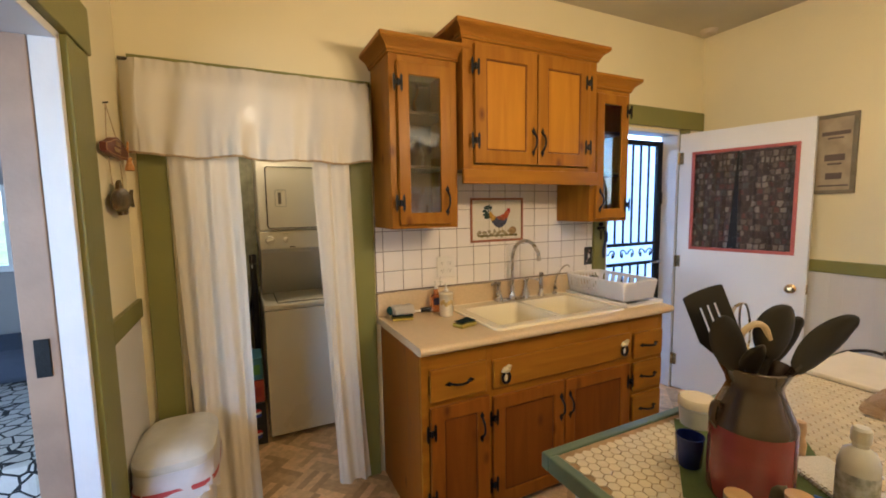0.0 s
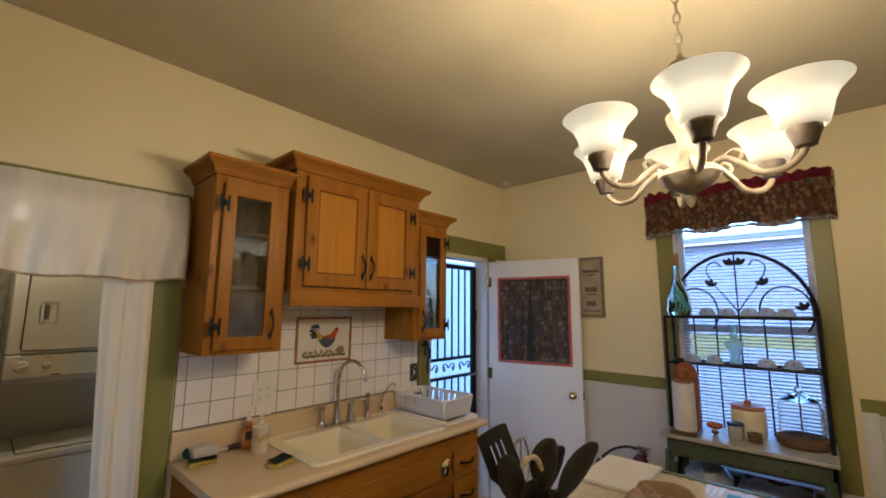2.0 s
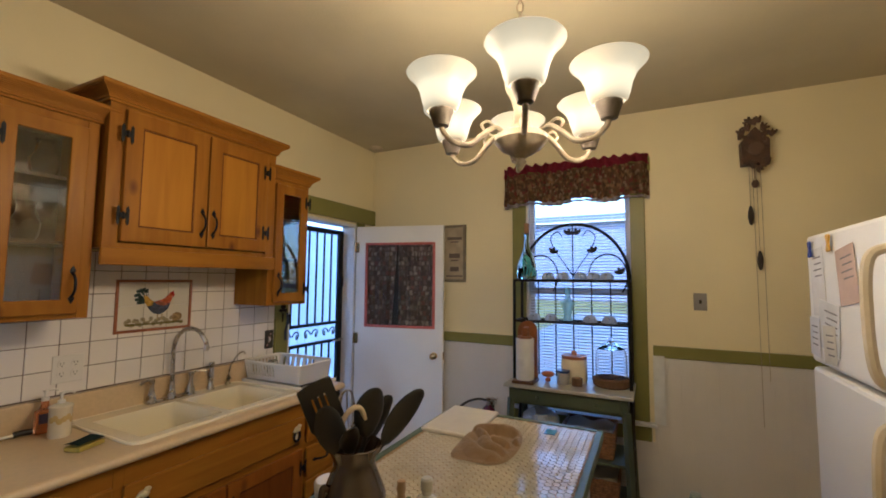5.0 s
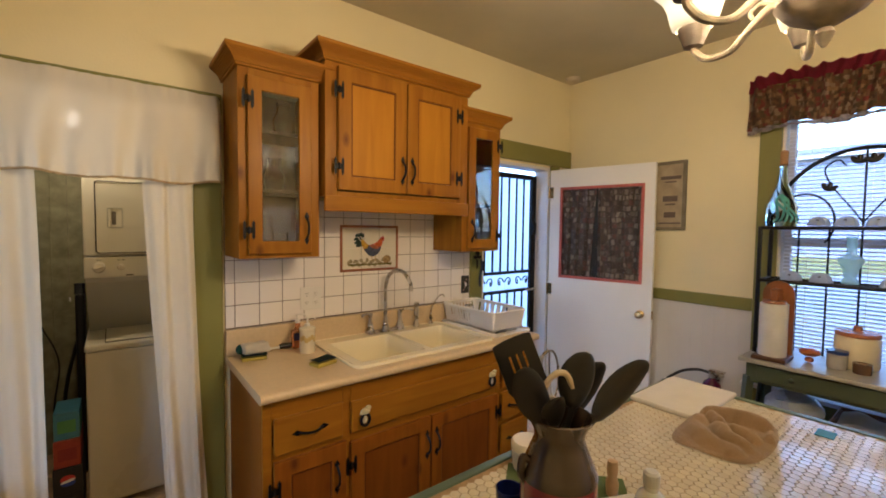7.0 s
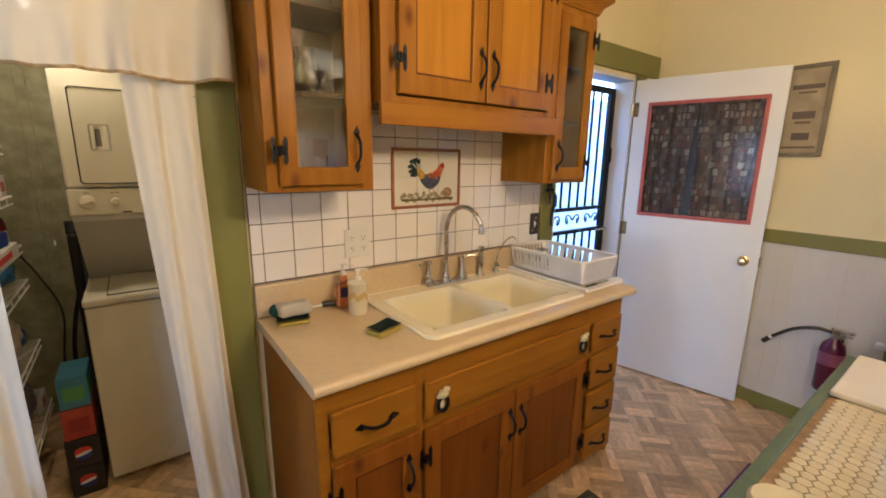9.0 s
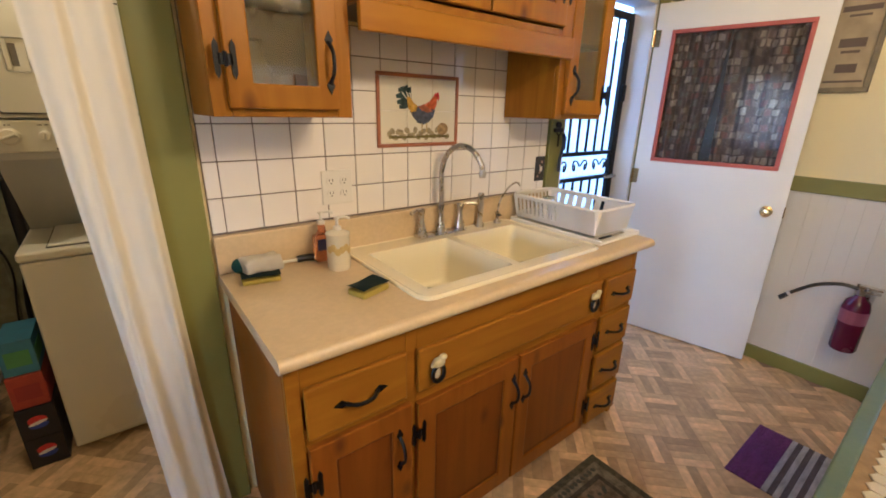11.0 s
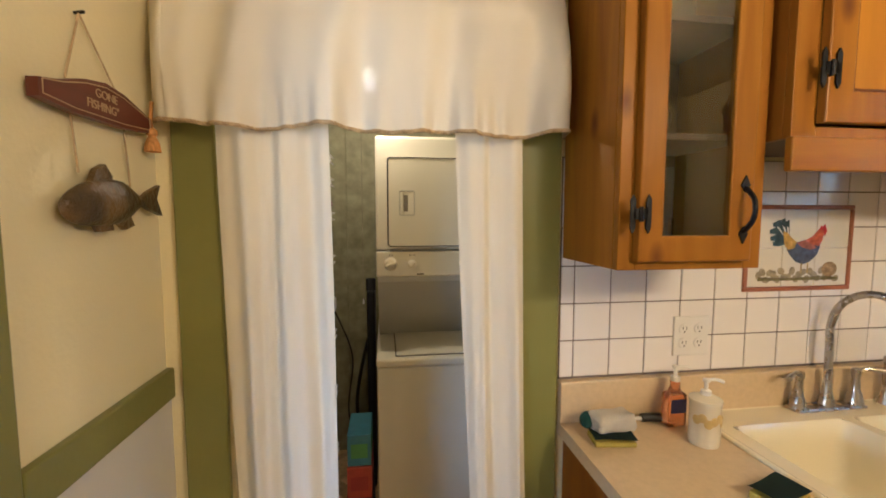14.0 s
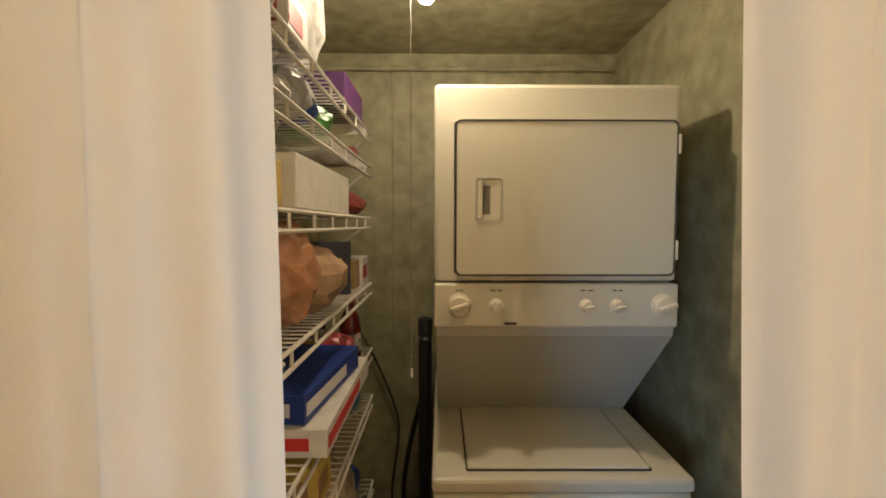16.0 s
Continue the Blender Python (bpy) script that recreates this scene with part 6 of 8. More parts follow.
def flower_cup(y, z):
    t = thing("glass_cup", (3.72, y, z), "small fluted milky glass cup turned upside down", "cup", "cups on the bakers rack")
    bm = B()
    lathe(bm, [(0.045, z + 0.001), (0.043, z + 0.012), (0.036, z + 0.032), (0.022, z + 0.046), (0.010, z + 0.050), (0.0, z + 0.051), (0.0, z + 0.046), (0.020, z + 0.042), (0.033, z + 0.030), (0.040, z + 0.012), (0.042, z + 0.001)], (3.66, y, 0), 32, None, False)
    for v in bm.verts:
        out = Vector((v.co.x - 3.66, v.co.y - y))
        if out.length > 0.015:
            out *= 1 + 0.09 * math.cos(8 * math.atan2(out.y, out.x))
            v.co.x, v.co.y = 3.66 + out.x, y + out.y
    part("vessel", bm, M["milky"], t, smooth=True)
    bm = B()
    ball(bm, (3.625, y, z + 0.028), 0.005, 0.007, 0.007, 8, 6)
    part("flower_centre", bm, M["gap"], t)


for y in (1.534, 1.429, 1.314, 1.227, 1.142):
    flower_cup(y, 1.578)
for y in (1.636, 1.514, 1.254, 1.131):
    flower_cup(y, 1.285)


def bottle(name, x, y, z, prof, mat, label, cat, seg=18):
    t = thing(name, (x, y, z), label, cat)
    bm = B()
    lathe(bm, [(r, z + h) for r, h in prof], (x, y, 0), seg)
    part("glass_body" if "glass" in label else "body", bm, mat, t, smooth=True)
    return t


b = bottle("bottle", 3.70, 1.70, 1.578, [(0.066, 0), (0.074, 0.02), (0.070, 0.11), (0.046, 0.18), (0.022, 0.24), (0.017, 0.32), (0.021, 0.325), (0.021, 0.34)], M["aqua_glass"], "aqua glass bottle with a cork and ribbon", "bottle")
bm = B()
lathe(bm, [(0.013, 1.912), (0.018, 1.925), (0.019, 1.99), (0.012, 1.995)], (3.70, 1.70, 0), 12)
part("cork", bm, colour("cork", (0.35, 0.20, 0.09), 0.9), b, "cork stopper")
bm = B()
for i in range(5):
    tube(bm, curve([(3.64, 1.69, 1.75), (3.63, 1.68 + 0.03 * math.sin(i * 2), 1.71), (3.635, 1.66 + 0.02 * i - 0.04, 1.63), (3.63, 1.66 + 0.025 * i - 0.04, 1.60)], 4), 0.006, 6)
part("ribbon", bm, colour("teal_ribbon", (0.10, 0.40, 0.40), 0.5), b, "teal ribbon")
bottle("vase", 3.72, 1.412, 1.285, [(0.034, 0), (0.034, 0.012), (0.024, 0.03), (0.030, 0.07), (0.050, 0.115), (0.048, 0.13), (0.024, 0.145), (0.018, 0.16), (0.021, 0.20), (0.018, 0.225), (0.024, 0.24)], M["sea_glass"], "sea-green frosted glass urn on the bakers rack", "vase")

# on the side table
TT = 0.865
t = thing("paper_towel_holder", (3.53, 1.672, TT), "paper towel roll on an amber wooden holder", "paper towels")
bm = B()
box(bm, 3.455, 3.62, 1.598, 1.746, TT + 0.0005, TT + 0.022, 0.005)
part("base", bm, colour("dark_brown_wood", (0.09, 0.04, 0.02), 0.4), t)
bm = B()
lathe(bm, [(0.062, TT + 0.023), (0.062, TT + 0.30), (0.02, TT + 0.30), (0.02, TT + 0.296)], (3.53, 1.672, 0), 28)
part("roll", bm, colour("white_paper", (0.74, 0.74, 0.74), 0.9, bump=0.3, bump_scale=150), t, "white paper roll", True)
bm = B()
prism(bm, [(1.602, TT + 0.023), (1.742, TT + 0.023)] + [(1.672 + 0.07 * math.cos(a), TT + 0.34 + 0.075 * math.sin(a)) for a in (math.pi * k / 14 for k in range(15))], 3.602, 3.616, "x")
part("back_board", bm, colour("amber_wood", (0.28, 0.10, 0.025), 0.35, scale=12, vary=0.2), t, "amber wooden board with a rounded top")
bm = B()
box(bm, 3.515, 3.602, 1.655, 1.689, TT + 0.306, TT + 0.375, 0.004)
lathe(bm, [(0.05, TT + 0.301), (0.054, TT + 0.306), (0.05, TT + 0.316)], (3.53, 1.672, 0), 20)
part("bracket", bm, colour("amber_wood", (0.28, 0.10, 0.025), 0.35, scale=12, vary=0.2), t, "amber wooden top bracket")
t = thing("canister", (3.72, 1.372, TT), "pale ceramic canister with a wooden lid", "canister")
bm = B()
lathe(bm, [(0.08, TT), (0.088, TT + 0.015), (0.088, TT + 0.15), (0.08, TT + 0.16)], (3.72, 1.372, 0), 26)
part("body", bm, M["ceramic"], t, smooth=True)
bm = B()
lathe(bm, [(0.086, TT + 0.161), (0.086, TT + 0.18), (0.02, TT + 0.186), (0.016, TT + 0.21), (0.0, TT + 0.212)], (3.72, 1.372, 0), 26)
part("lid", bm, colour("reddish_wood_lid", (0.40, 0.16, 0.07), 0.45), t, "reddish wooden lid", True)
t = thing("jar", (3.61, 1.427, TT), "pale jar with a blue lid on the side table", "jar")
bm = B()
lathe(bm, [(0.036, TT), (0.04, TT + 0.01), (0.04, TT + 0.075)], (3.61, 1.427, 0), 18)
part("body", bm, colour("grey_glaze", (0.46, 0.46, 0.48), 0.3), t, smooth=True)
bm = B()
lathe(bm, [(0.042, TT + 0.076), (0.042, TT + 0.092), (0.0, TT + 0.093)], (3.61, 1.427, 0), 18, None, False)
part("lid", bm, colour("blue_plastic", (0.02, 0.05, 0.22), 0.35), t, "blue lid")
t = thing("candle", (3.60, 1.335, TT), "short jar candle with a dark rim", "candle")
bm = B()
lathe(bm, [(0.034, TT), (0.036, TT + 0.05), (0.03, TT + 0.05), (0.0, TT + 0.04)], (3.60, 1.335, 0), 18, None, False)
part("jar", bm, colour("brown_candle_glass", (0.14, 0.08, 0.05), 0.25), t, smooth=True)
t = thing("cake_dome", (3.70, 1.128, TT), "glass cake dome on a woven brown base", "cake dome")
bm = B()
lathe(bm, [(0.105, TT), (0.118, TT + 0.012), (0.118, TT + 0.05), (0.104, TT + 0.06)], (3.70, 1.128, 0), 26)
part("base", bm, colour("woven_brown", (0.13, 0.07, 0.035), 0.8, bump=0.6, bump_scale=90), t, "woven brown base")
bm = B()
lathe(bm, [(0.10, TT + 0.061), (0.10, TT + 0.20), (0.085, TT + 0.25), (0.03, TT + 0.285), (0.012, TT + 0.30), (0.016, TT + 0.32), (0.0, TT + 0.325), (0.0, TT + 0.28), (0.083, TT + 0.246), (0.097, TT + 0.2), (0.097, TT + 0.061)], (3.70, 1.128, 0), 26, None, False)
part("dome", bm, M["glass"], t, "clear glass dome", True)
t = thing("ornament", (3.62, 1.535, TT), "small orange ornament on the side table", "ornament")
bm = B()
ball(bm, (3.62, 1.535, TT + 0.055), 0.045, 0.045, 0.022)
ball(bm, (3.62, 1.535, TT + 0.015), 0.02, 0.02, 0.015)
part("body", bm, colour("orange_glaze", (0.45, 0.13, 0.03), 0.3), t, smooth=True)


def basket(x0, x1, y0, y1, z0, z1, label, liner):
    t = thing("basket", ((x0 + x1) / 2, (y0 + y1) / 2, z0), label, "basket", "baskets under the side table")
    bm = B()
    n = 9
    for i in range(n):
        k = i / (n - 1)
        e = 0.012 * k
        z = z0 + 0.008 + (z1 - z0 - 0.012) * k
        tube(bm, [(x0 - e, y0 - e, z), (x1 + e, y0 - e, z), (x1 + e, y1 + e, z), (x0 - e, y1 + e, z), (x0 - e, y0 - e, z)], 0.0095, 6)
    box(bm, x0, x1, y0, y1, z0, z0 + 0.008)
    part("weave", bm, M["wicker"], t)
    bm = B()
    sheet(bm, 14, 14, lambda u, v: Vector((x0 + (x1 - x0) * u, y0 + (y1 - y0) * v, z1 - 0.02 + 0.025 * math.sin(u * 7 + v * 5) * math.sin(v * 6))), 0.003)
    part("liner", bm, liner, t, "bunched lining cloth", True)


M["wicker"] = material("brown_wicker", (0.30, 0.15, 0.06), 0.7, 0, 60, 0.3, 0.5, 120)
basket(3.55, 3.82, 1.12, 1.42, 0.44, 0.605, "woven basket with a white liner on the lower shelf", M["curtain"])
basket(3.55, 3.82, 1.10, 1.40, 0.167, 0.31, "woven basket with a white liner near the floor", M["curtain"])
t = thing("plastic_bag", (3.67, 1.60, 0.44), "crumpled clear plastic bags under the side table", "bag")
bm = B()
ball(bm, (3.67, 1.60, 0.56), 0.12, 0.13, 0.125, 22, 16)
for v in bm.verts:
    v.co += Vector(noise.noise_vector(v.co * 14)) * 0.035
    v.co.z = max(v.co.z, 0.440)
part("film", bm, colour("pale_blue_film", (0.45, 0.52, 0.62), 0.25), t, smooth=False)

# ---- back wall: clock, switch, sign, extinguisher, smoke alarm ----
def cuckoo_clock():
    t = thing("cuckoo_clock", (EX - 0.05, 0.255, 2.32), "dark carved wooden chalet clock with pine cone weights", "clock")
    cy, x = 0.255, EX
    bm = B()
    prism(bm, [(cy - 0.072, 2.32), (cy + 0.072, 2.32), (cy + 0.076, 2.47), (cy, 2.56), (cy - 0.076, 2.47)], x - 0.085, x - 0.002, "x")
    part("case", bm, M["walnut"], t)
    bm = B()
    rnd = random.Random(4)
    spots = [(0.0, 2.575), (0.022, 2.585), (-0.022, 2.585), (0.07, 2.515), (-0.07, 2.515), (0.085, 2.49), (-0.085, 2.49), (0.06, 2.44), (-0.06, 2.44), (0.07, 2.345), (-0.07, 2.345), (0.03, 2.33), (-0.03, 2.33), (0.0, 2.30), (0.035, 2.54), (-0.035, 2.54)]
    for dy, z in spots:
        m = Matrix.Rotation(rnd.uniform(-1.2, 1.2) + math.atan2(dy, z - 2.42), 4, "X")
        for q in (-0.6, 0, 0.6):
            mm = m @ Matrix.Rotation(q, 4, "X")
            ball(bm, Vector((x - 0.088, cy + dy, z)) + mm @ Vector((0, 0, 0.018)), 0.008, 0.010, 0.028, 8, 6, mm)
    part("carved_leaves", bm, M["walnut"], t)
    bm = B()
    rot = Matrix.Rotation(radians(-90), 4, "Y")
    lathe(bm, [(0.044, 0), (0.044, 0.008), (0.034, 0.011), (0.0, 0.011)], (x - 0.085, cy, 2.42), 24, rot, False)
    part("dial", bm, colour("brown_dial", (0.11, 0.065, 0.04), 0.5), t)
    bm = B()
    tube(bm, [(x - 0.03, cy, 2.32), (x - 0.03, cy, 2.21)], 0.003, 6)
    prism(bm, ellipse(cy, 2.20, 0.020, 0.026), x - 0.034, x - 0.026, "x")
    part("pendulum", bm, M["walnut"], t)
    for dy, z in ((0.03, 1.995), (-0.008, 1.705)):
        bm = B()
        lathe(bm, [(0.004, z - 0.062), (0.012, z - 0.045), (0.017, z - 0.01), (0.016, z + 0.02), (0.009, z + 0.05), (0.004, z + 0.062)], (x - 0.03, cy + dy, 0), 12)
        part("weight", bm, colour("dark_iron_cone", (0.03, 0.022, 0.018), 0.6, bump=0.8, bump_scale=80), t, "dark pine cone weight", True)
    for dy, zb in ((0.03, 2.05), (-0.008, 1.76), (0.012, 0.67), (-0.03, 0.95)):
        bm = B()
        tube(bm, [(x - 0.03, cy + dy, 2.32), (x - 0.03, cy + dy, zb)], 0.0016, 5)
        part("chain", bm, M["antique"], t)


M["walnut"] = material("dark_carved_walnut", (0.085, 0.04, 0.02), 0.5, 0, 20, 0.3, 0.2, 60)
cuckoo_clock()
bm = B()
box(bm, EX - 0.007, EX, 0.542, 0.619, 1.376, 1.49, 0.003)
pl = tagged(part("wall_plate", bm, colour("grey_steel_plate", (0.33, 0.32, 0.31), 0.35, metal=0.6)), "grey metal wall plate beside the window", "wall plate")
bm = B()
box(bm, EX - 0.012, EX - 0.007, 0.573, 0.588, 1.421, 1.446, 0.002)
part("jack", bm, M["gap"], pl)

t = thing("wall_sign", (EX - 0.01, 2.39, 1.53), "weathered wooden wall sign with dark painted bars", "sign")
bm = B()
y0, y1, z0, z1 = 2.285, 2.53, 1.55, 2.042
box(bm, EX - 0.014, EX - 0.002, y0 + 0.02, y1 - 0.02, z0 + 0.02, z1 - 0.02)
part("board", bm, colour("weathered_tan_board", (0.42, 0.35, 0.23), 0.7, scale=12, vary=0.15), t)
for a, b, c, d in ((y0, y1, z0, z0 + 0.022), (y0, y1, z1 - 0.022, z1), (y0, y0 + 0.022, z0 + 0.022, z1 - 0.022), (y1 - 0.022, y1, z0 + 0.022, z1 - 0.022)):
    bm = B()
    box(bm, EX - 0.026, EX - 0.002, a, b, c, d, 0.003)
    part("frame", bm, colour("grey_barn_wood", (0.25, 0.22, 0.15), 0.8, scale=14, vary=0.2), t, "grey barn wood frame")
for z, w, h in ((1.925, 0.14, 0.024), (1.895, 0.08, 0.010), (1.775, 0.10, 0.04), (1.735, 0.07, 0.012), (1.66, 0.08, 0.04), (1.60, 0.15, 0.010)):
    bm = B()
    box(bm, EX - 0.0165, EX - 0.0138, 2.392 - w / 2, 2.392 + w / 2, z - h / 2, z + h / 2)
    part("painted_bar", bm, colour("dark_sign_paint", (0.13, 0.10, 0.085), 0.6), t, "dark painted bars")

t = thing("fire_extinguisher", (3.86, 2.06, 0.27), "dark red fire extinguisher hanging on the wall with a black hose", "extinguisher")
bm = B()
lathe(bm, [(0.05, 0.27), (0.056, 0.28), (0.056, 0.51), (0.048, 0.545), (0.022, 0.57), (0.018, 0.585)], (3.862, 2.06, 0), 24)
part("cylinder", bm, colour("dark_red_enamel", (0.10, 0.006, 0.035), 0.25), t, smooth=True)
bm = B()
lathe(bm, [(0.0565, 0.43), (0.0567, 0.50)], (3.862, 2.06, 0), 24, None, False)
part("label", bm, colour("pale_red_label", (0.28, 0.08, 0.14), 0.4), t, "pale printed band")
bm = B()
lathe(bm, [(0.02, 0.58), (0.02, 0.615), (0.012, 0.625)], (3.862, 2.06, 0), 14)
box(bm, 3.84, 3.875, 1.985, 2.075, 0.622, 0.632, 0.002)
box(bm, 3.845, 3.87, 1.99, 2.06, 0.598, 0.606, 0.002)
part("valve", bm, M["nickel"], t, "steel valve and lever")
bm = B()
tube(bm, curve([(3.855, 2.075, 0.61), (3.845, 2.14, 0.615), (3.83, 2.23, 0.585), (3.82, 2.30, 0.53), (3.815, 2.335, 0.495)], 6), 0.0095, 8)
part("hose", bm, M["black"], t, "black rubber hose", True)
bm = B()
tube(bm, [(3.815, 2.335, 0.495), (3.812, 2.362, 0.465)], 0.013, 8)
part("nozzle", bm, M["black"], t)
bm = B()
tube(bm, [(3.8165, 2.322, 0.5085), (3.8155, 2.332, 0.498)], 0.0142, 10)
part("band", bm, M["plastic_white"], t, "white band")
bm = B()
box(bm, EX - 0.02, EX - 0.008, 2.03, 2.09, 0.50, 0.62, 0.002)
part("bracket", bm, M["nickel"], t)
t = thing("smoke_alarm", (3.80, 3.15, CZ), "round white smoke alarm on the ceiling", "smoke alarm")
bm = B()
lathe(bm, [(0.035, CZ - 0.034), (0.05, CZ - 0.028), (0.058, CZ - 0.01), (0.06, CZ)], (3.80, 3.15, 0), 28)
part("cover", bm, colour("yellowed_plastic", (0.60, 0.52, 0.36), 0.5), t, smooth=True)

# door in the wall behind the fridge
bm = B()
box(bm, 3.80, EX, SY, SY + 0.022, 0, 2.05, 0.004)
box(bm, 2.90, 3.02, SY, SY + 0.022, 0, 2.05, 0.004)
box(bm, 2.90, EX, SY, SY + 0.024, 2.053, 2.17, 0.004)
structure("trim", bm, M["green"], "olive green casing behind the fridge")
bm = B()
box(bm, 3.022, 3.798, SY, SY + 0.012, 0.01, 2.05, 0.003)
structure("door_3", bm, M["white"], "closed white door behind the fridge")

# fridge handle, papers and clips
bm = B()
tube(bm, curve([(2.055, 0.335, 1.66), (2.055, 0.385, 1.63), (2.055, 0.395, 1.5), (2.055, 0.385, 1.34), (2.055, 0.335, 1.30)], 6), 0.013, 8)
part("handle", bm, colour("cream_handle", (0.62, 0.55, 0.40), 0.4), fr, "cream door handle", True)
bm = B()
tube(bm, curve([(2.055, 0.335, 1.22), (2.055, 0.385, 1.19), (2.055, 0.395, 1.0), (2.055, 0.385, 0.82), (2.055, 0.335, 0.79)], 6), 0.013, 8)
part("handle", bm, M["cream_handle"], fr, "cream door handle", True)
for i, (x0, x1, z0, z1, c, tilt) in enumerate(((2.53, 2.66, 1.45, 1.69, (0.70, 0.70, 0.70), 4), (2.42, 2.60, 1.33, 1.50, (0.66, 0.68, 0.70), -6), (2.27, 2.41, 1.50, 1.68, (0.52, 0.40, 0.34), 8), (2.45, 2.56, 1.29, 1.42, (0.62, 0.60, 0.52), 3), (2.59, 2.69, 1.30, 1.44, (0.70, 0.71, 0.74), -2))):
    t = thing("paper_note", ((x0 + x1) / 2, 0.337, z0), "paper note stuck to the fridge door", "paper", "papers on the fridge")
    bm = B()
    box(bm, x0, x1, 0.3365 + i * 0.0009, 0.3371 + i * 0.0009, z0, z1)
    m = Matrix.Translation(((x0 + x1) / 2, 0, (z0 + z1) / 2)) @ Matrix.Rotation(radians(tilt), 4, "Y") @ Matrix.Translation((-(x0 + x1) / 2, 0, -(z0 + z1) / 2))
    part("sheet", turned(bm, m), colour("paper_%d" % i, c, 0.9), t)
    bm = B()
    for k in range(4):
        box(bm, x0 + 0.02, x0 + 0.02 + (x1 - x0) * (0.6 - 0.1 * (k % 2)), 0.3372 + i * 0.0009, 0.3376 + i * 0.0009, z1 - 0.035 - 0.022 * k, z1 - 0.03 - 0.022 * k)
    part("text_bars", turned(bm, m), colour("grey_print", (0.20, 0.19, 0.20), 0.8), t)
for x, z, c, nm in ((2.63, 1.69, (0.02, 0.04, 0.30), "blue"), (2.45, 1.70, (0.70, 0.42, 0.02), "yellow")):
    t = thing("paper_clip", (x, 0.345, z), nm + " plastic clip holding papers on the fridge", "clip")
    bm = B()
    for s in (-1, 1):
        box(bm, x - 0.007, x + 0.007, 0.343, 0.349, z - 0.03, z + 0.03, 0.002, 2, Matrix.Translation((x, 0, z)) @ Matrix.Rotation(radians(22 * s), 4, "Y") @ Matrix.Translation((-x, 0, -z)))
    part("jaw", bm, colour(nm + "_clip_plastic", c, 0.35), t)
t = thing("water_jug", (3.74, 0.66, 0), "pale blue plastic jug standing on a sheet by the wall", "jug")
bm = B()
box(bm, 3.66, 3.82, 0.58, 0.74, 0.006, 0.20, 0.03, 3)
lathe(bm, [(0.06, 0.19), (0.035, 0.23), (0.03, 0.26)], (3.74, 0.66, 0), 18)
part("body", bm, colour("pale_blue_plastic", (0.42, 0.52, 0.58), 0.3), t)
bm = B()
box(bm, 3.657, 3.661, 0.61, 0.71, 0.09, 0.15)
part("label", bm, colour("navy_label", (0.03, 0.07, 0.22), 0.5), t, "navy label")
t = thing("floor_sheet", (3.76, 0.66, 0), "white paper sheet lying under the jug", "paper")
bm = B()
box(bm, 3.60, 3.90, 0.50, 0.86, 0.002, 0.005)
part("sheet", bm, colour("white_paper", (0.74, 0.74, 0.74), 0.9), t)


# ---- on the kitchen table ----
TP = TZ + 0.002
CX, CY = 1.476, 1.534
RT = Vector((0.898, -0.44, 0))


def crock():
    t = thing("utensil_crock", (CX, CY, TP), "red and brown glazed milk-can crock holding kitchen utensils", "crock")
    bm = B()
    lathe(bm, [(0.070, TP), (0.076, TP + 0.012), (0.077, TP + 0.06), (0.0765, TP + 0.163)], (CX, CY, 0), 36)
    part("red_body", bm, M["red_glaze"], t, "dull red lower body", True)
    bm = B()
    lathe(bm, [(0.077, TP + 0.163), (0.077, TP + 0.17), (0.073, TP + 0.182), (0.054, TP + 0.228), (0.049, TP + 0.243), (0.052, TP + 0.258), (0.066, TP + 0.286), (0.063, TP + 0.288), (0.049, TP + 0.262), (0.045, TP + 0.243), (0.047, TP + 0.22), (0.0, TP + 0.14)], (CX, CY, 0), 36, None, False)
    part("brown_shoulder", bm, M["brown_glaze"], t, "dark brown shoulder and rim", True)
    bm = B()
    p = Vector((CX, CY, 0)) - RT * 0.066
    tube(bm, curve([p + Vector((0, 0, TP + 0.20)), p - RT * 0.012 + Vector((0, 0, TP + 0.205)), p - RT * 0.016 + Vector((0, 0, TP + 0.175)), p - RT * 0.004 + Vector((0, 0, TP + 0.155))], 5), 0.008, 8)
    part("handle", bm, M["brown_glaze"], t, smooth=True)
    bm = B()
    q = Vector((CX, CY, TP + 0.06)) + Vector((-0.60, -0.46, 0)) * 0.096 + RT * 0.035
    ball(bm, q, 0.022, 0.022, 0.022, 14, 10)
    ball(bm, q + Vector((0.005, -0.012, -0.02)), 0.015, 0.015, 0.012, 12, 8)
    for v in bm.verts:
        v.co += Vector(noise.noise_vector(v.co * 60)) * 0.004
    part("relief", bm, colour("olive_brown_relief", (0.07, 0.055, 0.025), 0.4), t, "dark moulded relief", True)


M["red_glaze"] = material("red_crock_glaze", (0.24, 0.035, 0.04), 0.25, 0, 10, 0.15, 0.06, 40, coat=0.4)
M["brown_glaze"] = material("brown_crock_glaze", (0.06, 0.04, 0.03), 0.15, 0, 10, 0.15, 0.03, 40, coat=0.5)
crock()


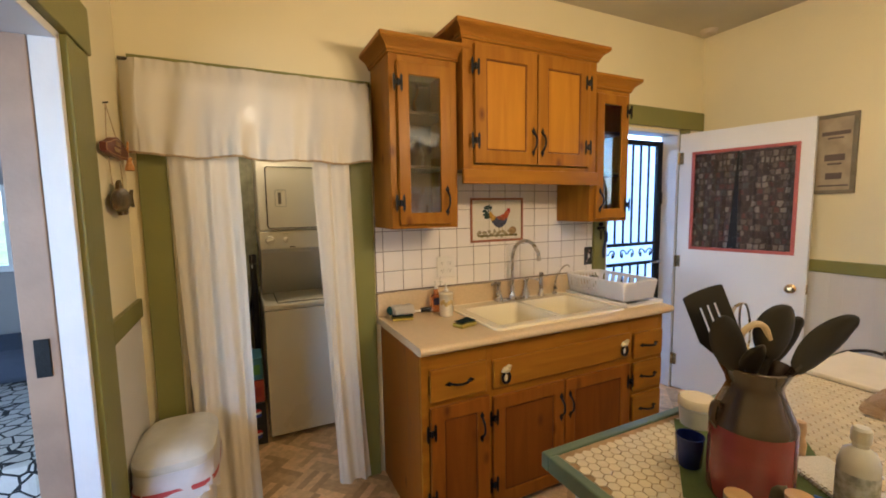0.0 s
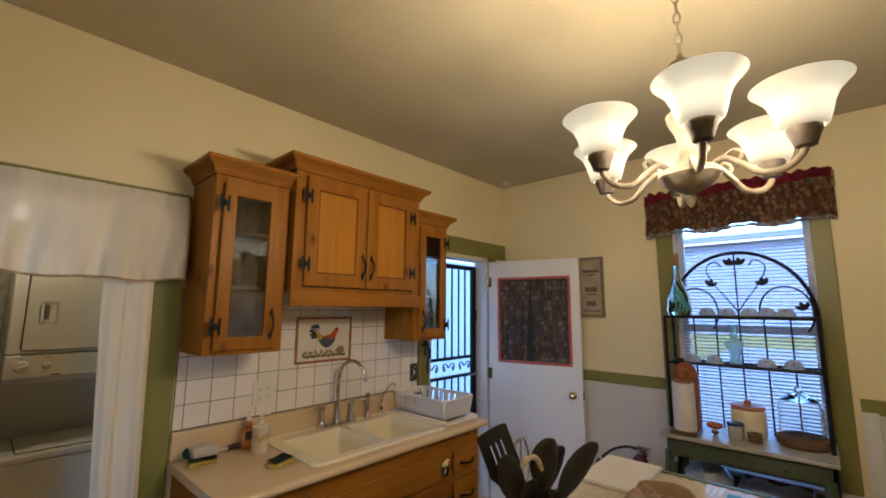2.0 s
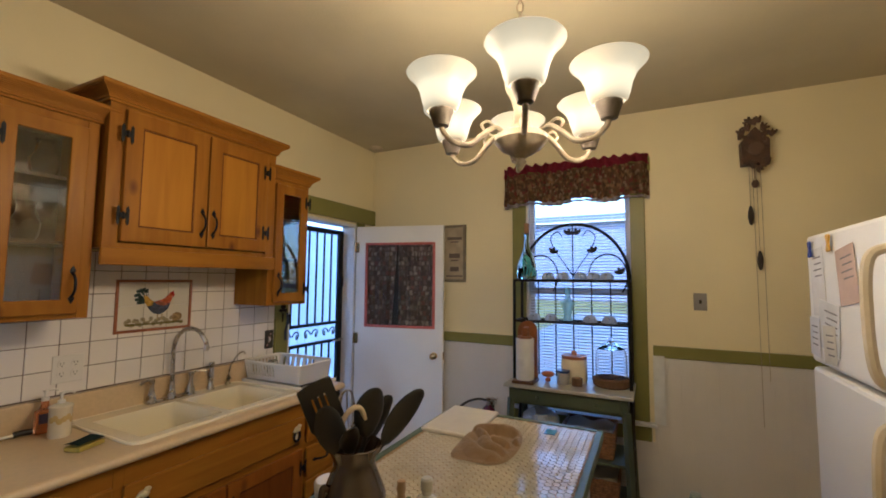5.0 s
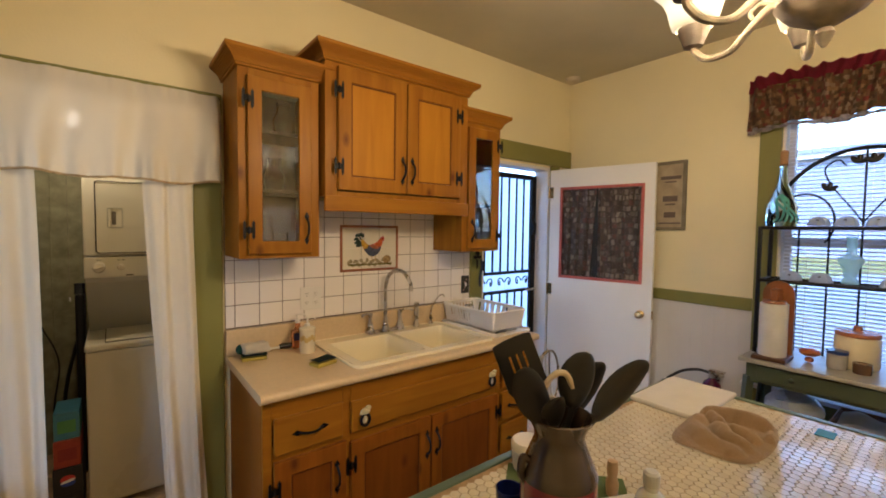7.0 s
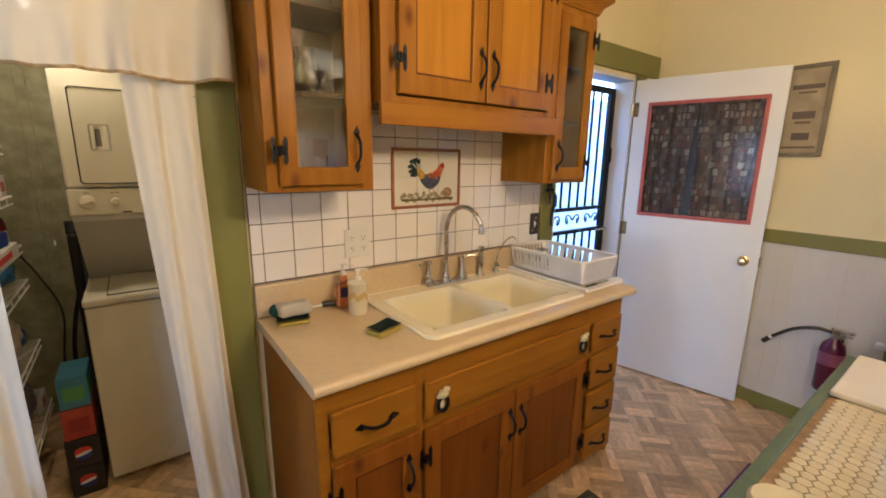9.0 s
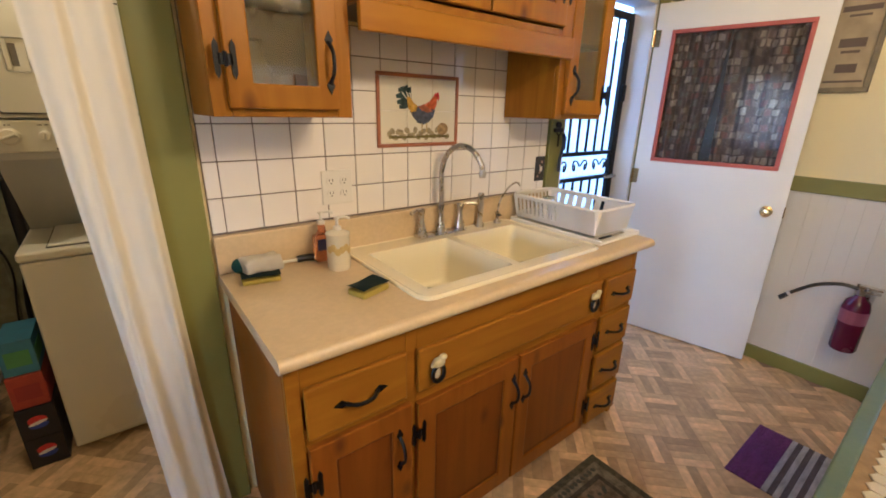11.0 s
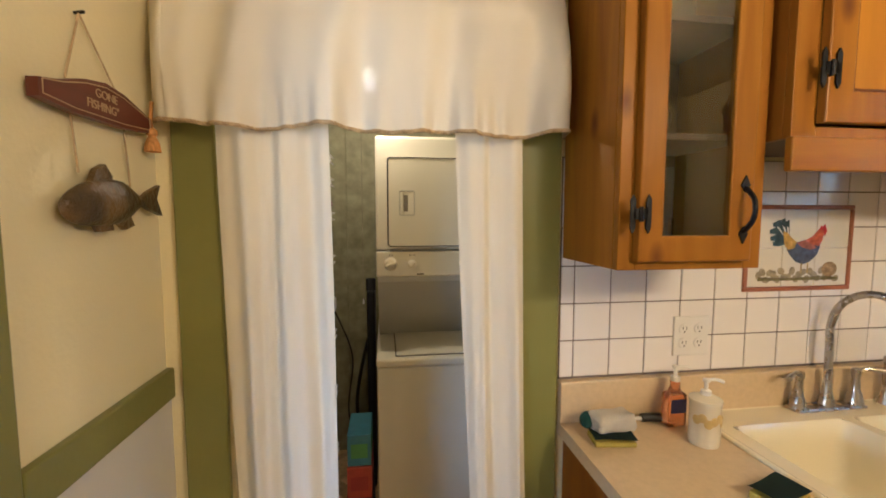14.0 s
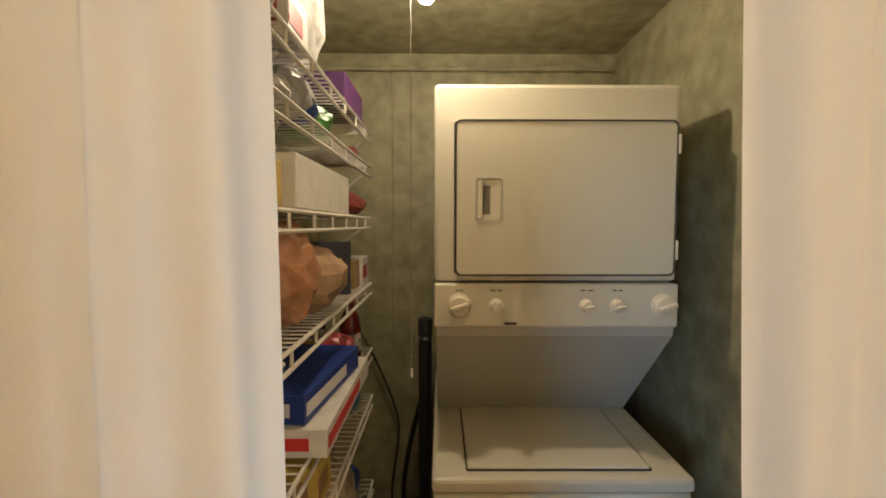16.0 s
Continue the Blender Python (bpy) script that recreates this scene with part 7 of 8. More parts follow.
def utensil(kind, base, tip, label, mat, w=0.035, L=0.09, flat=0.010):
    """base: offset inside the crock (along RT, depth); tip: offset and height of the head's centre."""
    FW = Vector((0.44, 0.898, 0))
    a = Vector((CX, CY, TP + 0.235)) + RT * base[0] + FW * base[1]
    foot = Vector((CX, CY, TP + 0.145)) + RT * base[0] * 0.3 + FW * base[1] * 0.3
    b = Vector((CX, CY, 0)) + RT * tip[0] + FW * tip[2] + Vector((0, 0, tip[1]))
    t = thing(kind, a, label, kind.replace("_", " "), "utensils in the crock")
    d = (b - a).normalized()
    side = d.cross(FW).normalized()
    nrm = side.cross(d).normalized()
    m = Matrix((side, nrm, d)).transposed().to_4x4()
    m.translation = b
    bm = B()
    tube(bm, [foot, a, b - d * L * 0.45], 0.006, 8)
    part("handle", bm, M["black"] if kind != "whisk" else colour("cream_grip", (0.62, 0.52, 0.34), 0.4), t)
    bm = B()
    if kind == "spatula":
        xs = [-w, -w * 0.42, -w * 0.30, -w * 0.06, w * 0.06, w * 0.30, w * 0.42, w]
        lo, hi = -L * 0.5, L * 0.32
        for i in range(0, 8, 2):
            box(bm, xs[i], xs[i + 1], -0.0015, 0.0015, lo, hi)
        arc = [(w * math.cos(a), hi + L * 0.34 + 0.006 * math.sin(a)) for a in (math.pi * k / 8 for k in range(9))]
        prism(bm, [(w, hi)] + arc + [(-w, hi)], -0.0015, 0.0015)
        prism(bm, [(-w, lo), (-w * 0.62, lo - L * 0.34), (w * 0.62, lo - L * 0.34), (w, lo)], -0.0015, 0.0015)
    elif kind == "whisk":
        for k in range(5):
            an = math.pi * k / 5
            tube(bm, [(w * math.sin(s) * math.cos(an), w * math.sin(s) * math.sin(an), -L * 0.5 * math.cos(s)) for s in (math.pi * q / 12 for q in range(13))], 0.0022, 5)
    else:
        ball(bm, (0, 0, 0), w, flat, L * 0.6, 20, 12)
        for v in bm.verts:
            v.co.y += 0.35 * (abs(v.co.x) ** 2) / w + (0.012 if v.co.y < 0 else 0) * (1 - (v.co.x / w) ** 2) * (1 - (v.co.z / (L * 0.6)) ** 2)
    bmesh.ops.transform(bm, matrix=m, verts=bm.verts)
    part("head", bm, mat, t, smooth=kind not in ("spatula",))


utensil("spatula", (-0.02, 0.015), (-0.074, 1.262, 0.03), "black nylon slotted spatula standing in the crock", M["black"], 0.043, 0.085)
utensil("spoon", (-0.02, -0.02), (-0.072, 1.222, -0.03), "black nylon spoon leaning out of the crock", M["black"], 0.034, 0.11)
utensil("whisk", (0.0, 0.02), (-0.005, 1.24, 0.03), "wire whisk with a cream grip in the crock", M["nickel"], 0.03, 0.10)
utensil("ladle", (0.01, 0.0), (0.042, 1.236, 0.0), "black nylon ladle standing in the crock", M["black"], 0.040, 0.10, 0.018)
utensil("spoon", (0.03, -0.01), (0.132, 1.212, -0.01), "long black nylon spoon leaning out of the crock", M["black"], 0.034, 0.14)
utensil("spoon", (0.01, 0.02), (0.08, 1.205, 0.03), "black nylon serving spoon behind the others", M["black"], 0.03, 0.11)
utensil("spoon", (-0.01, 0.0), (-0.03, 1.19, -0.04), "small black spoon in the crock", M["black"], 0.026, 0.08)
bm = B()
tube(bm, curve([Vector((CX, CY, 1.13)) - RT * 0.03, Vector((CX, CY, 1.22)) - RT * 0.035, Vector((CX, CY, 1.252)) - RT * 0.012, Vector((CX, CY, 1.25)) + RT * 0.012, Vector((CX, CY, 1.222)) + RT * 0.026], 6), 0.0065, 8)
tagged(part("tongs", bm, M["cream_grip"], None, "", True), "cream handled tongs looped over in the crock", "tongs")

M["mat_green"] = material("green_felt", (0.10, 0.15, 0.05), 0.9, 0, 20, 0.1, 0.2, 200)
A, d1, d2 = Vector((1.635, 1.815)), Vector((-0.79, -0.62)), Vector((0.62, -0.79))
bm = B()
o = [A, A + d1 * 0.36, A + d1 * 0.36 + d2 * 0.30, A + d2 * 0.30]
prism(bm, [(p.x, p.y) for p in o][::-1], TP, TP + 0.002, "z")
tagged(part("placemat", bm, M["mat_green"]), "green felt placemat under the crock", "placemat")
TM = TP + 0.0025
t = thing("cup", (1.466, 1.657, TM), "small dark blue cup beside the crock", "cup")
bm = B()
lathe(bm, [(0.024, TM), (0.027, TM + 0.004), (0.031, TM + 0.073), (0.0285, TM + 0.073), (0.022, TM + 0.02), (0.0, TM + 0.018)], (1.466, 1.657, 0), 20, None, False)
part("vessel", bm, colour("cobalt_glaze", (0.01, 0.02, 0.16), 0.25), t, smooth=True)
t = thing("food_tub", (1.662, 1.768, TM), "white tub with a cream lid behind the crock", "tub")
bm = B()
lathe(bm, [(0.04, TM), (0.045, TM + 0.05), (0.04, TM + 0.055)], (1.662, 1.768, 0), 24)
part("tub", bm, colour("grey_white_tub", (0.6, 0.6, 0.6), 0.4), t, smooth=True)
bm = B()
lathe(bm, [(0.047, TM + 0.0555), (0.047, TM + 0.072), (0.042, TM + 0.078), (0.0, TM + 0.078)], (1.662, 1.768, 0), 24, None, False)
part("lid", bm, M["ceramic"], t, "cream lid", True)
t = thing("spray_bottle", (1.62, 1.413, TP), "clear plastic bottle of hand gel with a label", "bottle")
bm = B()
lathe(bm, [(0.03, TP), (0.033, TP + 0.006), (0.033, TP + 0.10), (0.026, TP + 0.125), (0.013, TP + 0.135), (0.013, TP + 0.145)], (1.62, 1.413, 0), 22)
part("bottle_body", bm, colour("cloudy_clear_plastic", (0.80, 0.84, 0.90), 0.2, trans=0.1), t, smooth=True)
bm = B()
lathe(bm, [(0.0335, TP + 0.025), (0.0335, TP + 0.085)], (1.62, 1.413, 0), 22, None, False)
part("label", bm, colour("blue_white_label", (0.55, 0.62, 0.74), 0.5, vary=0.3, scale=60), t, "blue and white label")
bm = B()
lathe(bm, [(0.016, TP + 0.1455), (0.016, TP + 0.17), (0.012, TP + 0.175)], (1.62, 1.413, 0), 16)
part("cap", bm, colour("clear_cap", (0.60, 0.62, 0.64), 0.3), t, "clear flip cap")
t = thing("notebook", (1.665, 1.475, TP), "white spiral notebook lying on the table", "notebook")
m = Matrix.Translation((1.69, 1.475, TM)) @ Matrix.Rotation(radians(-25), 4, "Z")
bm = B()
box(bm, -0.055, 0.055, -0.08, 0.08, 0, 0.008, 0.001)
part("paper_block", turned(bm, m), M["white_paper"], t)
bm = B()
for i in range(14):
    y = -0.07 + i * 0.0108
    tube(bm, [(-0.055 + 0.007 * math.cos(a), y, 0.005 + 0.007 * math.sin(a)) for a in (2 * math.pi * k / 8 for k in range(9))], 0.001, 4)
part("spiral", turned(bm, m), M["nickel"], t)
for x, y in ((1.335, 1.478), (1.43, 1.425)):
    t = thing("spice_jar", (x, y, TP), "small clear jar with a tan lid on the table", "jar", "small jars on the table")
    bm = B()
    lathe(bm, [(0.019, TM), (0.021, TM + 0.004), (0.021, TM + 0.058), (0.016, TM + 0.066)], (x, y, 0), 18)
    part("jar", bm, M["pale_glass"], t, smooth=True)
    bm = B()
    lathe(bm, [(0.022, TM + 0.0665), (0.023, TM + 0.082), (0.018, TM + 0.082), (0.0, TM + 0.076)], (x, y, 0), 18, None, False)
    part("lid", bm, colour("tan_lid", (0.45, 0.29, 0.12), 0.4), t, "tan lid", True)
t = thing("salt_shaker", (1.738, 1.562, TM), "pale wooden shaker beside the crock", "shaker")
bm = B()
lathe(bm, [(0.014, TM), (0.016, TM + 0.03), (0.011, TM + 0.045), (0.014, TM + 0.06), (0.012, TM + 0.085), (0.0, TM + 0.088)], (1.738, 1.562, 0), 16, None, False)
part("body", bm, colour("pale_turned_wood", (0.52, 0.36, 0.20), 0.45), t, smooth=True)

for nm, c, p, q in (("pencil", (0.62, 0.36, 0.03), (1.572, 1.455), (1.60, 1.37)), ("pen", (0.05, 0.16, 0.50), (1.583, 1.465), (1.622, 1.365))):
    t = thing(nm, (p[0], p[1], TM), {"pencil": "yellow wooden pencil lying by the crock", "pen": "blue ballpoint pen lying by the crock"}[nm], nm, "pens on the table")
    bm = B()
    tube(bm, [(*p, TM + 0.005), (*q, TM + 0.005)], 0.0038, 6)
    part("shaft", bm, colour(nm + "_lacquer", c, 0.4), t)
    bm = B()
    d = (Vector((*q, 0)) - Vector((*p, 0))).normalized() * 0.012
    tube(bm, [(q[0], q[1], TM + 0.005), (q[0] + d.x, q[1] + d.y, TM + 0.005)], 0.0037, 6, [1, 0.2])
    part("tip", bm, colour(nm + "_tip", (0.45, 0.30, 0.16) if nm == "pencil" else (0.5, 0.5, 0.52), 0.5), t)

bm = B()
box(bm, 2.345, 2.718, 1.588, 1.834, TP + 0.001, TP + 0.018, 0.006, 3)
tagged(part("cutting_board", bm, colour("white_cutting_board", (0.72, 0.69, 0.64), 0.45, scale=9, vary=0.06)), "white plastic cutting board on the tile table", "cutting board")


def towel():
    """A heap of soft rolls, (line, height, half width), with creases between them."""
    folds = (
        (((0.03, 0.11), (-0.07, 0.07), (-0.13, 0.0), (-0.13, -0.05)), 0.026, 0.046),
        (((-0.01, 0.02), (-0.06, -0.02), (-0.08, -0.07)), 0.034, 0.034),
        (((0.02, -0.01), (0.0, -0.07)), 0.030, 0.030),
        (((0.08, 0.09), (0.11, 0.03), (0.13, -0.04), (0.12, -0.10)), 0.046, 0.032),
        (((0.12, -0.10), (0.05, -0.105)), 0.034, 0.026),
        (((0.06, 0.07), (0.03, 0.03)), 0.036, 0.026))
    def f(u, v):
        a = u * 2 * math.pi
        rr = v
        rx, ry = 0.215, 0.135
        x = 2.335 + rx * rr * math.cos(a) * (1 + 0.12 * math.sin(3 * a + 1)) + 0.03 * rr * math.sin(a)
        y = 1.50 + ry * rr * math.sin(a) * (1 + 0.15 * math.sin(2 * a + 0.5)) - 0.035 * rr * math.cos(a)
        n = noise.noise(Vector((x * 11, y * 14, 0.3))) + 0.5 * noise.noise(Vector((x * 30, y * 36, 1.7)))
        p = Vector((x - 2.335 + 0.012 * n, y - 1.50 + 0.010 * n))
        z = 0.006 + 0.005 * n
        for line, h, r in folds:
            near = 1.0
            for q0, q1 in zip(line, line[1:]):
                q0, q1 = Vector(q0), Vector(q1)
                k = min(1, max(0, (p - q0).dot(q1 - q0) / (q1 - q0).length_squared))
                near = min(near, (p - q0 - (q1 - q0) * k).length / r)
            z = max(z, 0.002 + h * (1 - near * near) + 0.007 * n)
        z = TP + 0.002 + (1 - rr ** 7) * z
        return Vector((x, y, max(z, TP + 0.002)))
    bm = B()
    sheet(bm, 120, 44, f)
    bmesh.ops.remove_doubles(bm, verts=bm.verts, dist=0.0004)
    return bm


tagged(part("dish_towel", towel(), colour("tan_cotton", (0.31, 0.21, 0.11), 0.95, bump=0.3, bump_scale=250, sheen=0.3), None, "", True), "crumpled tan dish towel on the table", "towel")
bm = B()
box(bm, 2.562, 2.626, 1.278, 1.326, TP + 0.0005, TP + 0.004, 0.001)
tagged(part("sticky_note", bm, colour("blue_note", (0.10, 0.32, 0.62), 0.7)), "small blue note lying on the table", "note")

# ---- rugs ----
def rug():
    t = thing("rug", (1.9, 2.3, 0), "brown patterned rug in front of the sink", "rug")
    x0, x1, y0, y1 = 1.36, 2.42, 1.98, 2.565
    for k, (e, c, nm) in enumerate(((0.0, (0.10, 0.085, 0.05), "dark_border"), (0.03, (0.22, 0.18, 0.11), "tan_band"), (0.075, (0.07, 0.055, 0.04), "dark_band"), (0.095, (0.21, 0.15, 0.09), "field"))):
        bm = B()
        box(bm, x0 + e, x1 - e, y0 + e, y1 - e, -0.001, 0.006 + 0.001 * k)
        part(nm, bm, colour("rug_" + nm, c, 0.95, vary=0.35, scale=45, bump=0.4, bump_scale=200), t)
    rnd = random.Random(2)
    bm = B()
    for i in range(60):
        cx, cy = rnd.uniform(x0 + 0.12, x1 - 0.12), rnd.uniform(y0 + 0.12, y1 - 0.12)
        prism(bm, ellipse(cx, cy, rnd.uniform(0.008, 0.03), rnd.uniform(0.006, 0.014), rnd.uniform(0, 180), 8), 0.009, 0.0097, "z")
    for i in range(40):
        s = i / 40
        for cy in (y0 + 0.052, y1 - 0.052):
            prism(bm, ellipse(x0 + 0.05 + s * (x1 - x0 - 0.1), cy, 0.010, 0.012, 45 * (i % 2), 6), 0.0072, 0.0079, "z")
    tagged(part("motifs", bm, colour("rug_motifs", (0.06, 0.06, 0.05), 0.95), t), kind="stuff")


rug()
t = thing("striped_mat", (3.03, 1.92, 0), "purple woven mat with grey and white stripes", "mat")
y = 2.185
for i, (w, c, nm) in enumerate(((0.13, (0.14, 0.03, 0.16), "purple"), *(((0.02, (0.52, 0.50, 0.52), "white"), (0.02, (0.12, 0.10, 0.11), "grey")) * 4)[0:8], (0.09, (0.14, 0.03, 0.16), "purple"), *(((0.02, (0.52, 0.50, 0.52), "white"), (0.02, (0.12, 0.10, 0.11), "grey")) * 4)[0:8], (0.10, (0.14, 0.03, 0.16), "purple"))):
    bm = B()
    box(bm, 2.815, 3.25, y - w, y, 0.0, 0.007, 0.0015, 1)
    part("stripe", bm, colour("mat_" + nm, c, 0.95, bump=0.6, bump_scale=150, stretch=(0.3, 1, 1), vary=0.2, scale=50), t)
    y -= w

# ---- bin, fish plaque, bedroom ----
def bin_can():
    t = thing("trash_can", (0.27, 3.0, 0), "white plastic trash can with a bag folded over its rim", "trash can")

    def ring(z, gx, gy, m=None):
        return [(0.262 + gx * math.copysign(abs(math.cos(a)) ** 0.5, math.cos(a)), 2.985 + gy * math.copysign(abs(math.sin(a)) ** 0.5, math.sin(a)), z) for a in (2 * math.pi * k / 40 for k in range(40))]

    def loft(bm, rows, cap=False):
        vs = [[bm.verts.new(p) for p in r] for r in rows]
        for a, b in zip(vs, vs[1:]):
            for i in range(40):
                bm.faces.new((a[i], a[(i + 1) % 40], b[(i + 1) % 40], b[i]))
        if cap:
            bm.faces.new(vs[0])
            bm.faces.new(vs[-1])
        return bm
    bm = B()
    loft(bm, [ring(0.002, 0.10, 0.145), ring(0.56, 0.132, 0.19)], True)
    part("body", bm, M["plastic_white"], t, smooth=True)
    bm = B()
    rows = []
    for k in range(9):
        z = 0.552 - 0.12 * k / 8
        rows.append([(x + 0.007 * math.sin(i * 1.9 + k * 0.7) * (k / 8) ** 0.5, y + 0.007 * math.cos(i * 1.45 + k * 0.6) * (k / 8) ** 0.5, z + (0.014 * math.sin(i * 0.6) + 0.006 * math.sin(i * 2.3)) * (k / 8)) for i, (x, y, _) in enumerate(ring(z, 0.136 + 0.008 * (k / 8) ** 0.5, 0.194 + 0.010 * (k / 8) ** 0.5))])
    loft(bm, rows)
    part("bag", bm, colour("white_bag_film", (0.66, 0.65, 0.66), 0.35), t, "white bag folded over the rim", True)
    bm = B()
    loft(bm, [ring(0.492, 0.1445, 0.2035), ring(0.484, 0.1455, 0.2045), ring(0.472, 0.1445, 0.2035)])
    part("drawstring", bm, colour("red_drawstring", (0.45, 0.06, 0.06), 0.4), t, "red drawstring")
    bm = B()
    loft(bm, [ring(0.556, 0.139, 0.197), ring(0.572, 0.142, 0.20), ring(0.586, 0.139, 0.197), ring(0.592, 0.130, 0.188), ring(0.604, 0.122, 0.178), ring(0.618, 0.09, 0.14), ring(0.624, 0.04, 0.07)], True)
    part("lid", bm, colour("yellowed_white_lid", (0.66, 0.64, 0.55), 0.4), t, "domed white lid", True)


bin_can()


def plaque():
    before = set(bpy.data.objects)
    t = thing("wall_plaque", (0.13, 3.09, 1.70), "red-brown wooden plaque hung on twine, lettered in tan", "plaque")
    bm = B()
    up = [(2.922, 1.712), (2.922, 1.742), (2.97, 1.752), (3.03, 1.772), (3.09, 1.782), (3.15, 1.775), (3.21, 1.757), (3.248, 1.745), (3.248, 1.715), (3.15, 1.706), (3.0, 1.704)]
    prism(bm, up, 0.122, 0.14, "x")
    part("board", bm, colour("red_brown_wood", (0.13, 0.03, 0.015), 0.45, stretch=(1, 1, 10)), t)
    bm = B()
    for a, b in zip(up, up[1:] + up[:1]):
        ca, cb = ((a[0] - 3.085) * 0.95 + 3.085, (a[1] - 1.742) * 0.78 + 1.742), ((b[0] - 3.085) * 0.95 + 3.085, (b[1] - 1.742) * 0.78 + 1.742)
        tube(bm, [(0.1405, *ca), (0.1405, *cb)], 0.0012, 4)
    part("border_line", bm, colour("tan_paint", (0.50, 0.36, 0.18), 0.6), t)
    for word, y, z in (("GONE", 3.055, 1.748), ('FISHING"', 3.03, 1.724)):
        cu = bpy.data.curves.new("lettering", "FONT")
        cu.body, cu.size, cu.extrude = word, 0.0235, 0.0006
        cu.materials.append(M["tan_paint"])
        ob = new("lettering", cu)
        ob.parent = t
        ob.matrix_basis = Matrix.Translation(-ORIGIN[t.name]) @ Matrix.Translation((0.1412, y, z)) @ Euler((radians(90), 0, radians(90))).to_matrix().to_4x4()
    for pts in ([(0.118, 3.06, 1.90), (0.125, 3.003, 1.765)], [(0.118, 3.06, 1.90), (0.125, 3.15, 1.775)], [(0.125, 3.01, 1.706), (0.128, 3.016, 1.60)], [(0.125, 3.165, 1.708), (0.128, 3.172, 1.585)]):
        bm = B()
        tube(bm, pts, 0.002, 6)
        part("twine", bm, M["rope"], t)
    bm = B()
    tube(bm, [(0.11, 3.06, 1.90), (0.128, 3.06, 1.903)], 0.003, 6)
    part("nail", bm, M["iron"], t)
    # the carved fish: one plain shape
    bm = B()
    ball(bm, (0.138, 3.075, 1.548), 0.022, 0.125, 0.046, 22, 14)
    for v in bm.verts:
        k = (v.co.y - 3.075) / 0.125
        v.co.z += -0.006 * k * k + 0.008 * k
        if k > 0.4:
            v.co.z = 1.552 + (v.co.z - 1.552) * (1 - 0.75 * (k - 0.4) / 0.6)
    prism(bm, [(3.18, 1.552), (3.215, 1.575), (3.268, 1.595), (3.25, 1.562), (3.272, 1.522), (3.22, 1.535)], 0.13, 0.142, "x")
    prism(bm, [(3.03, 1.585), (3.045, 1.61), (3.07, 1.622), (3.09, 1.60), (3.085, 1.58)], 0.13, 0.142, "x")
    prism(bm, [(3.10, 1.51), (3.125, 1.492), (3.155, 1.50), (3.14, 1.525)], 0.13, 0.142, "x")
    prism(bm, [(3.03, 1.512), (3.045, 1.49), (3.085, 1.492), (3.08, 1.51)], 0.13, 0.142, "x")
    tagged(part("fish_carving", bm, colour("dark_carved_fish", (0.16, 0.095, 0.025), 0.35, scale=14, colour2=(0.012, 0.009, 0.006), bump=0.3, bump_scale=90), None, "", True), "dark carved wooden fish hanging on twine", "carving")
    for ob in set(bpy.data.objects) - before:
        if ob.parent is None:
            ob.location.y -= 0.052


plaque()

M["bedroom"] = material("grey_blue_wall_paint", (0.26, 0.25, 0.25), 0.7, 0, 3, 0.05, 0.03, 40)
bm = B()
box(bm, -3.1, -0.02, 0.6, 4.5, -0.1, 0.0)
structure("floor_bedroom", bm, colour("dark_boards", (0.09, 0.045, 0.025), 0.5, stretch=(1, 10, 1)), "dark bedroom floor")
bm = B()
# the west and south openings are unseen, added to hold the fill lamps
for y0, y1, z0, z1 in ((0.5, 1.1, 0, 2.6), (1.1, 2.1, 0, 0.9), (1.1, 2.1, 2.0, 2.6), (2.1, 4.6, 0, 2.6)):
    box(bm, -3.2, -3.1, y0, y1, z0, z1)
for x0, x1, z0, z1 in ((-3.1, -1.45, 0, 2.6), (-1.45, -0.45, 0, 0.98), (-1.45, -0.45, 2.02, 2.6), (-0.45, -0.021, 0, 2.6)):
    box(bm, x0, x1, 0.5, 0.6, z0, z1)
for x0, x1, z0, z1 in ((-3.1, -1.35, 0, 2.6), (-1.35, -0.72, 0, 1.15), (-1.35, -0.72, 1.68, 2.6), (-0.72, -0.021, 0, 2.6)):
    box(bm, x0, x1, 4.5, 4.6, z0, z1)
structure("wall_bedroom", bm, M["bedroom"], "grey bedroom walls")
bm = B()
box(bm, -3.1, -0.021, 0.6, 4.5, 2.6, 2.7)
structure("ceiling_bedroom", bm, M["bedroom"], "bedroom ceiling")
bm = B()
for a, b, c, d in ((-1.35, -1.31, 1.15, 1.68), (-0.76, -0.72, 1.15, 1.68), (-1.31, -0.76, 1.15, 1.19), (-1.31, -0.76, 1.64, 1.68)):
    box(bm, a, b, 4.51, 4.58, c, d, 0.004)
structure("window_2", bm, M["jamb"], "white bedroom window frame")
bed = thing("bed", (-0.85, 3.7, 0), "bed with a black and white patterned cover", "bed")
bm = B()
box(bm, -1.6, -0.15, 2.95, 4.45, 0.12, 0.40, 0.02)
part("base", bm, colour("dark_boards", (0.09, 0.045, 0.025), 0.5), bed)
bm = B()
box(bm, -1.62, -0.13, 2.93, 4.46, 0.36, 0.62, 0.05, 4)


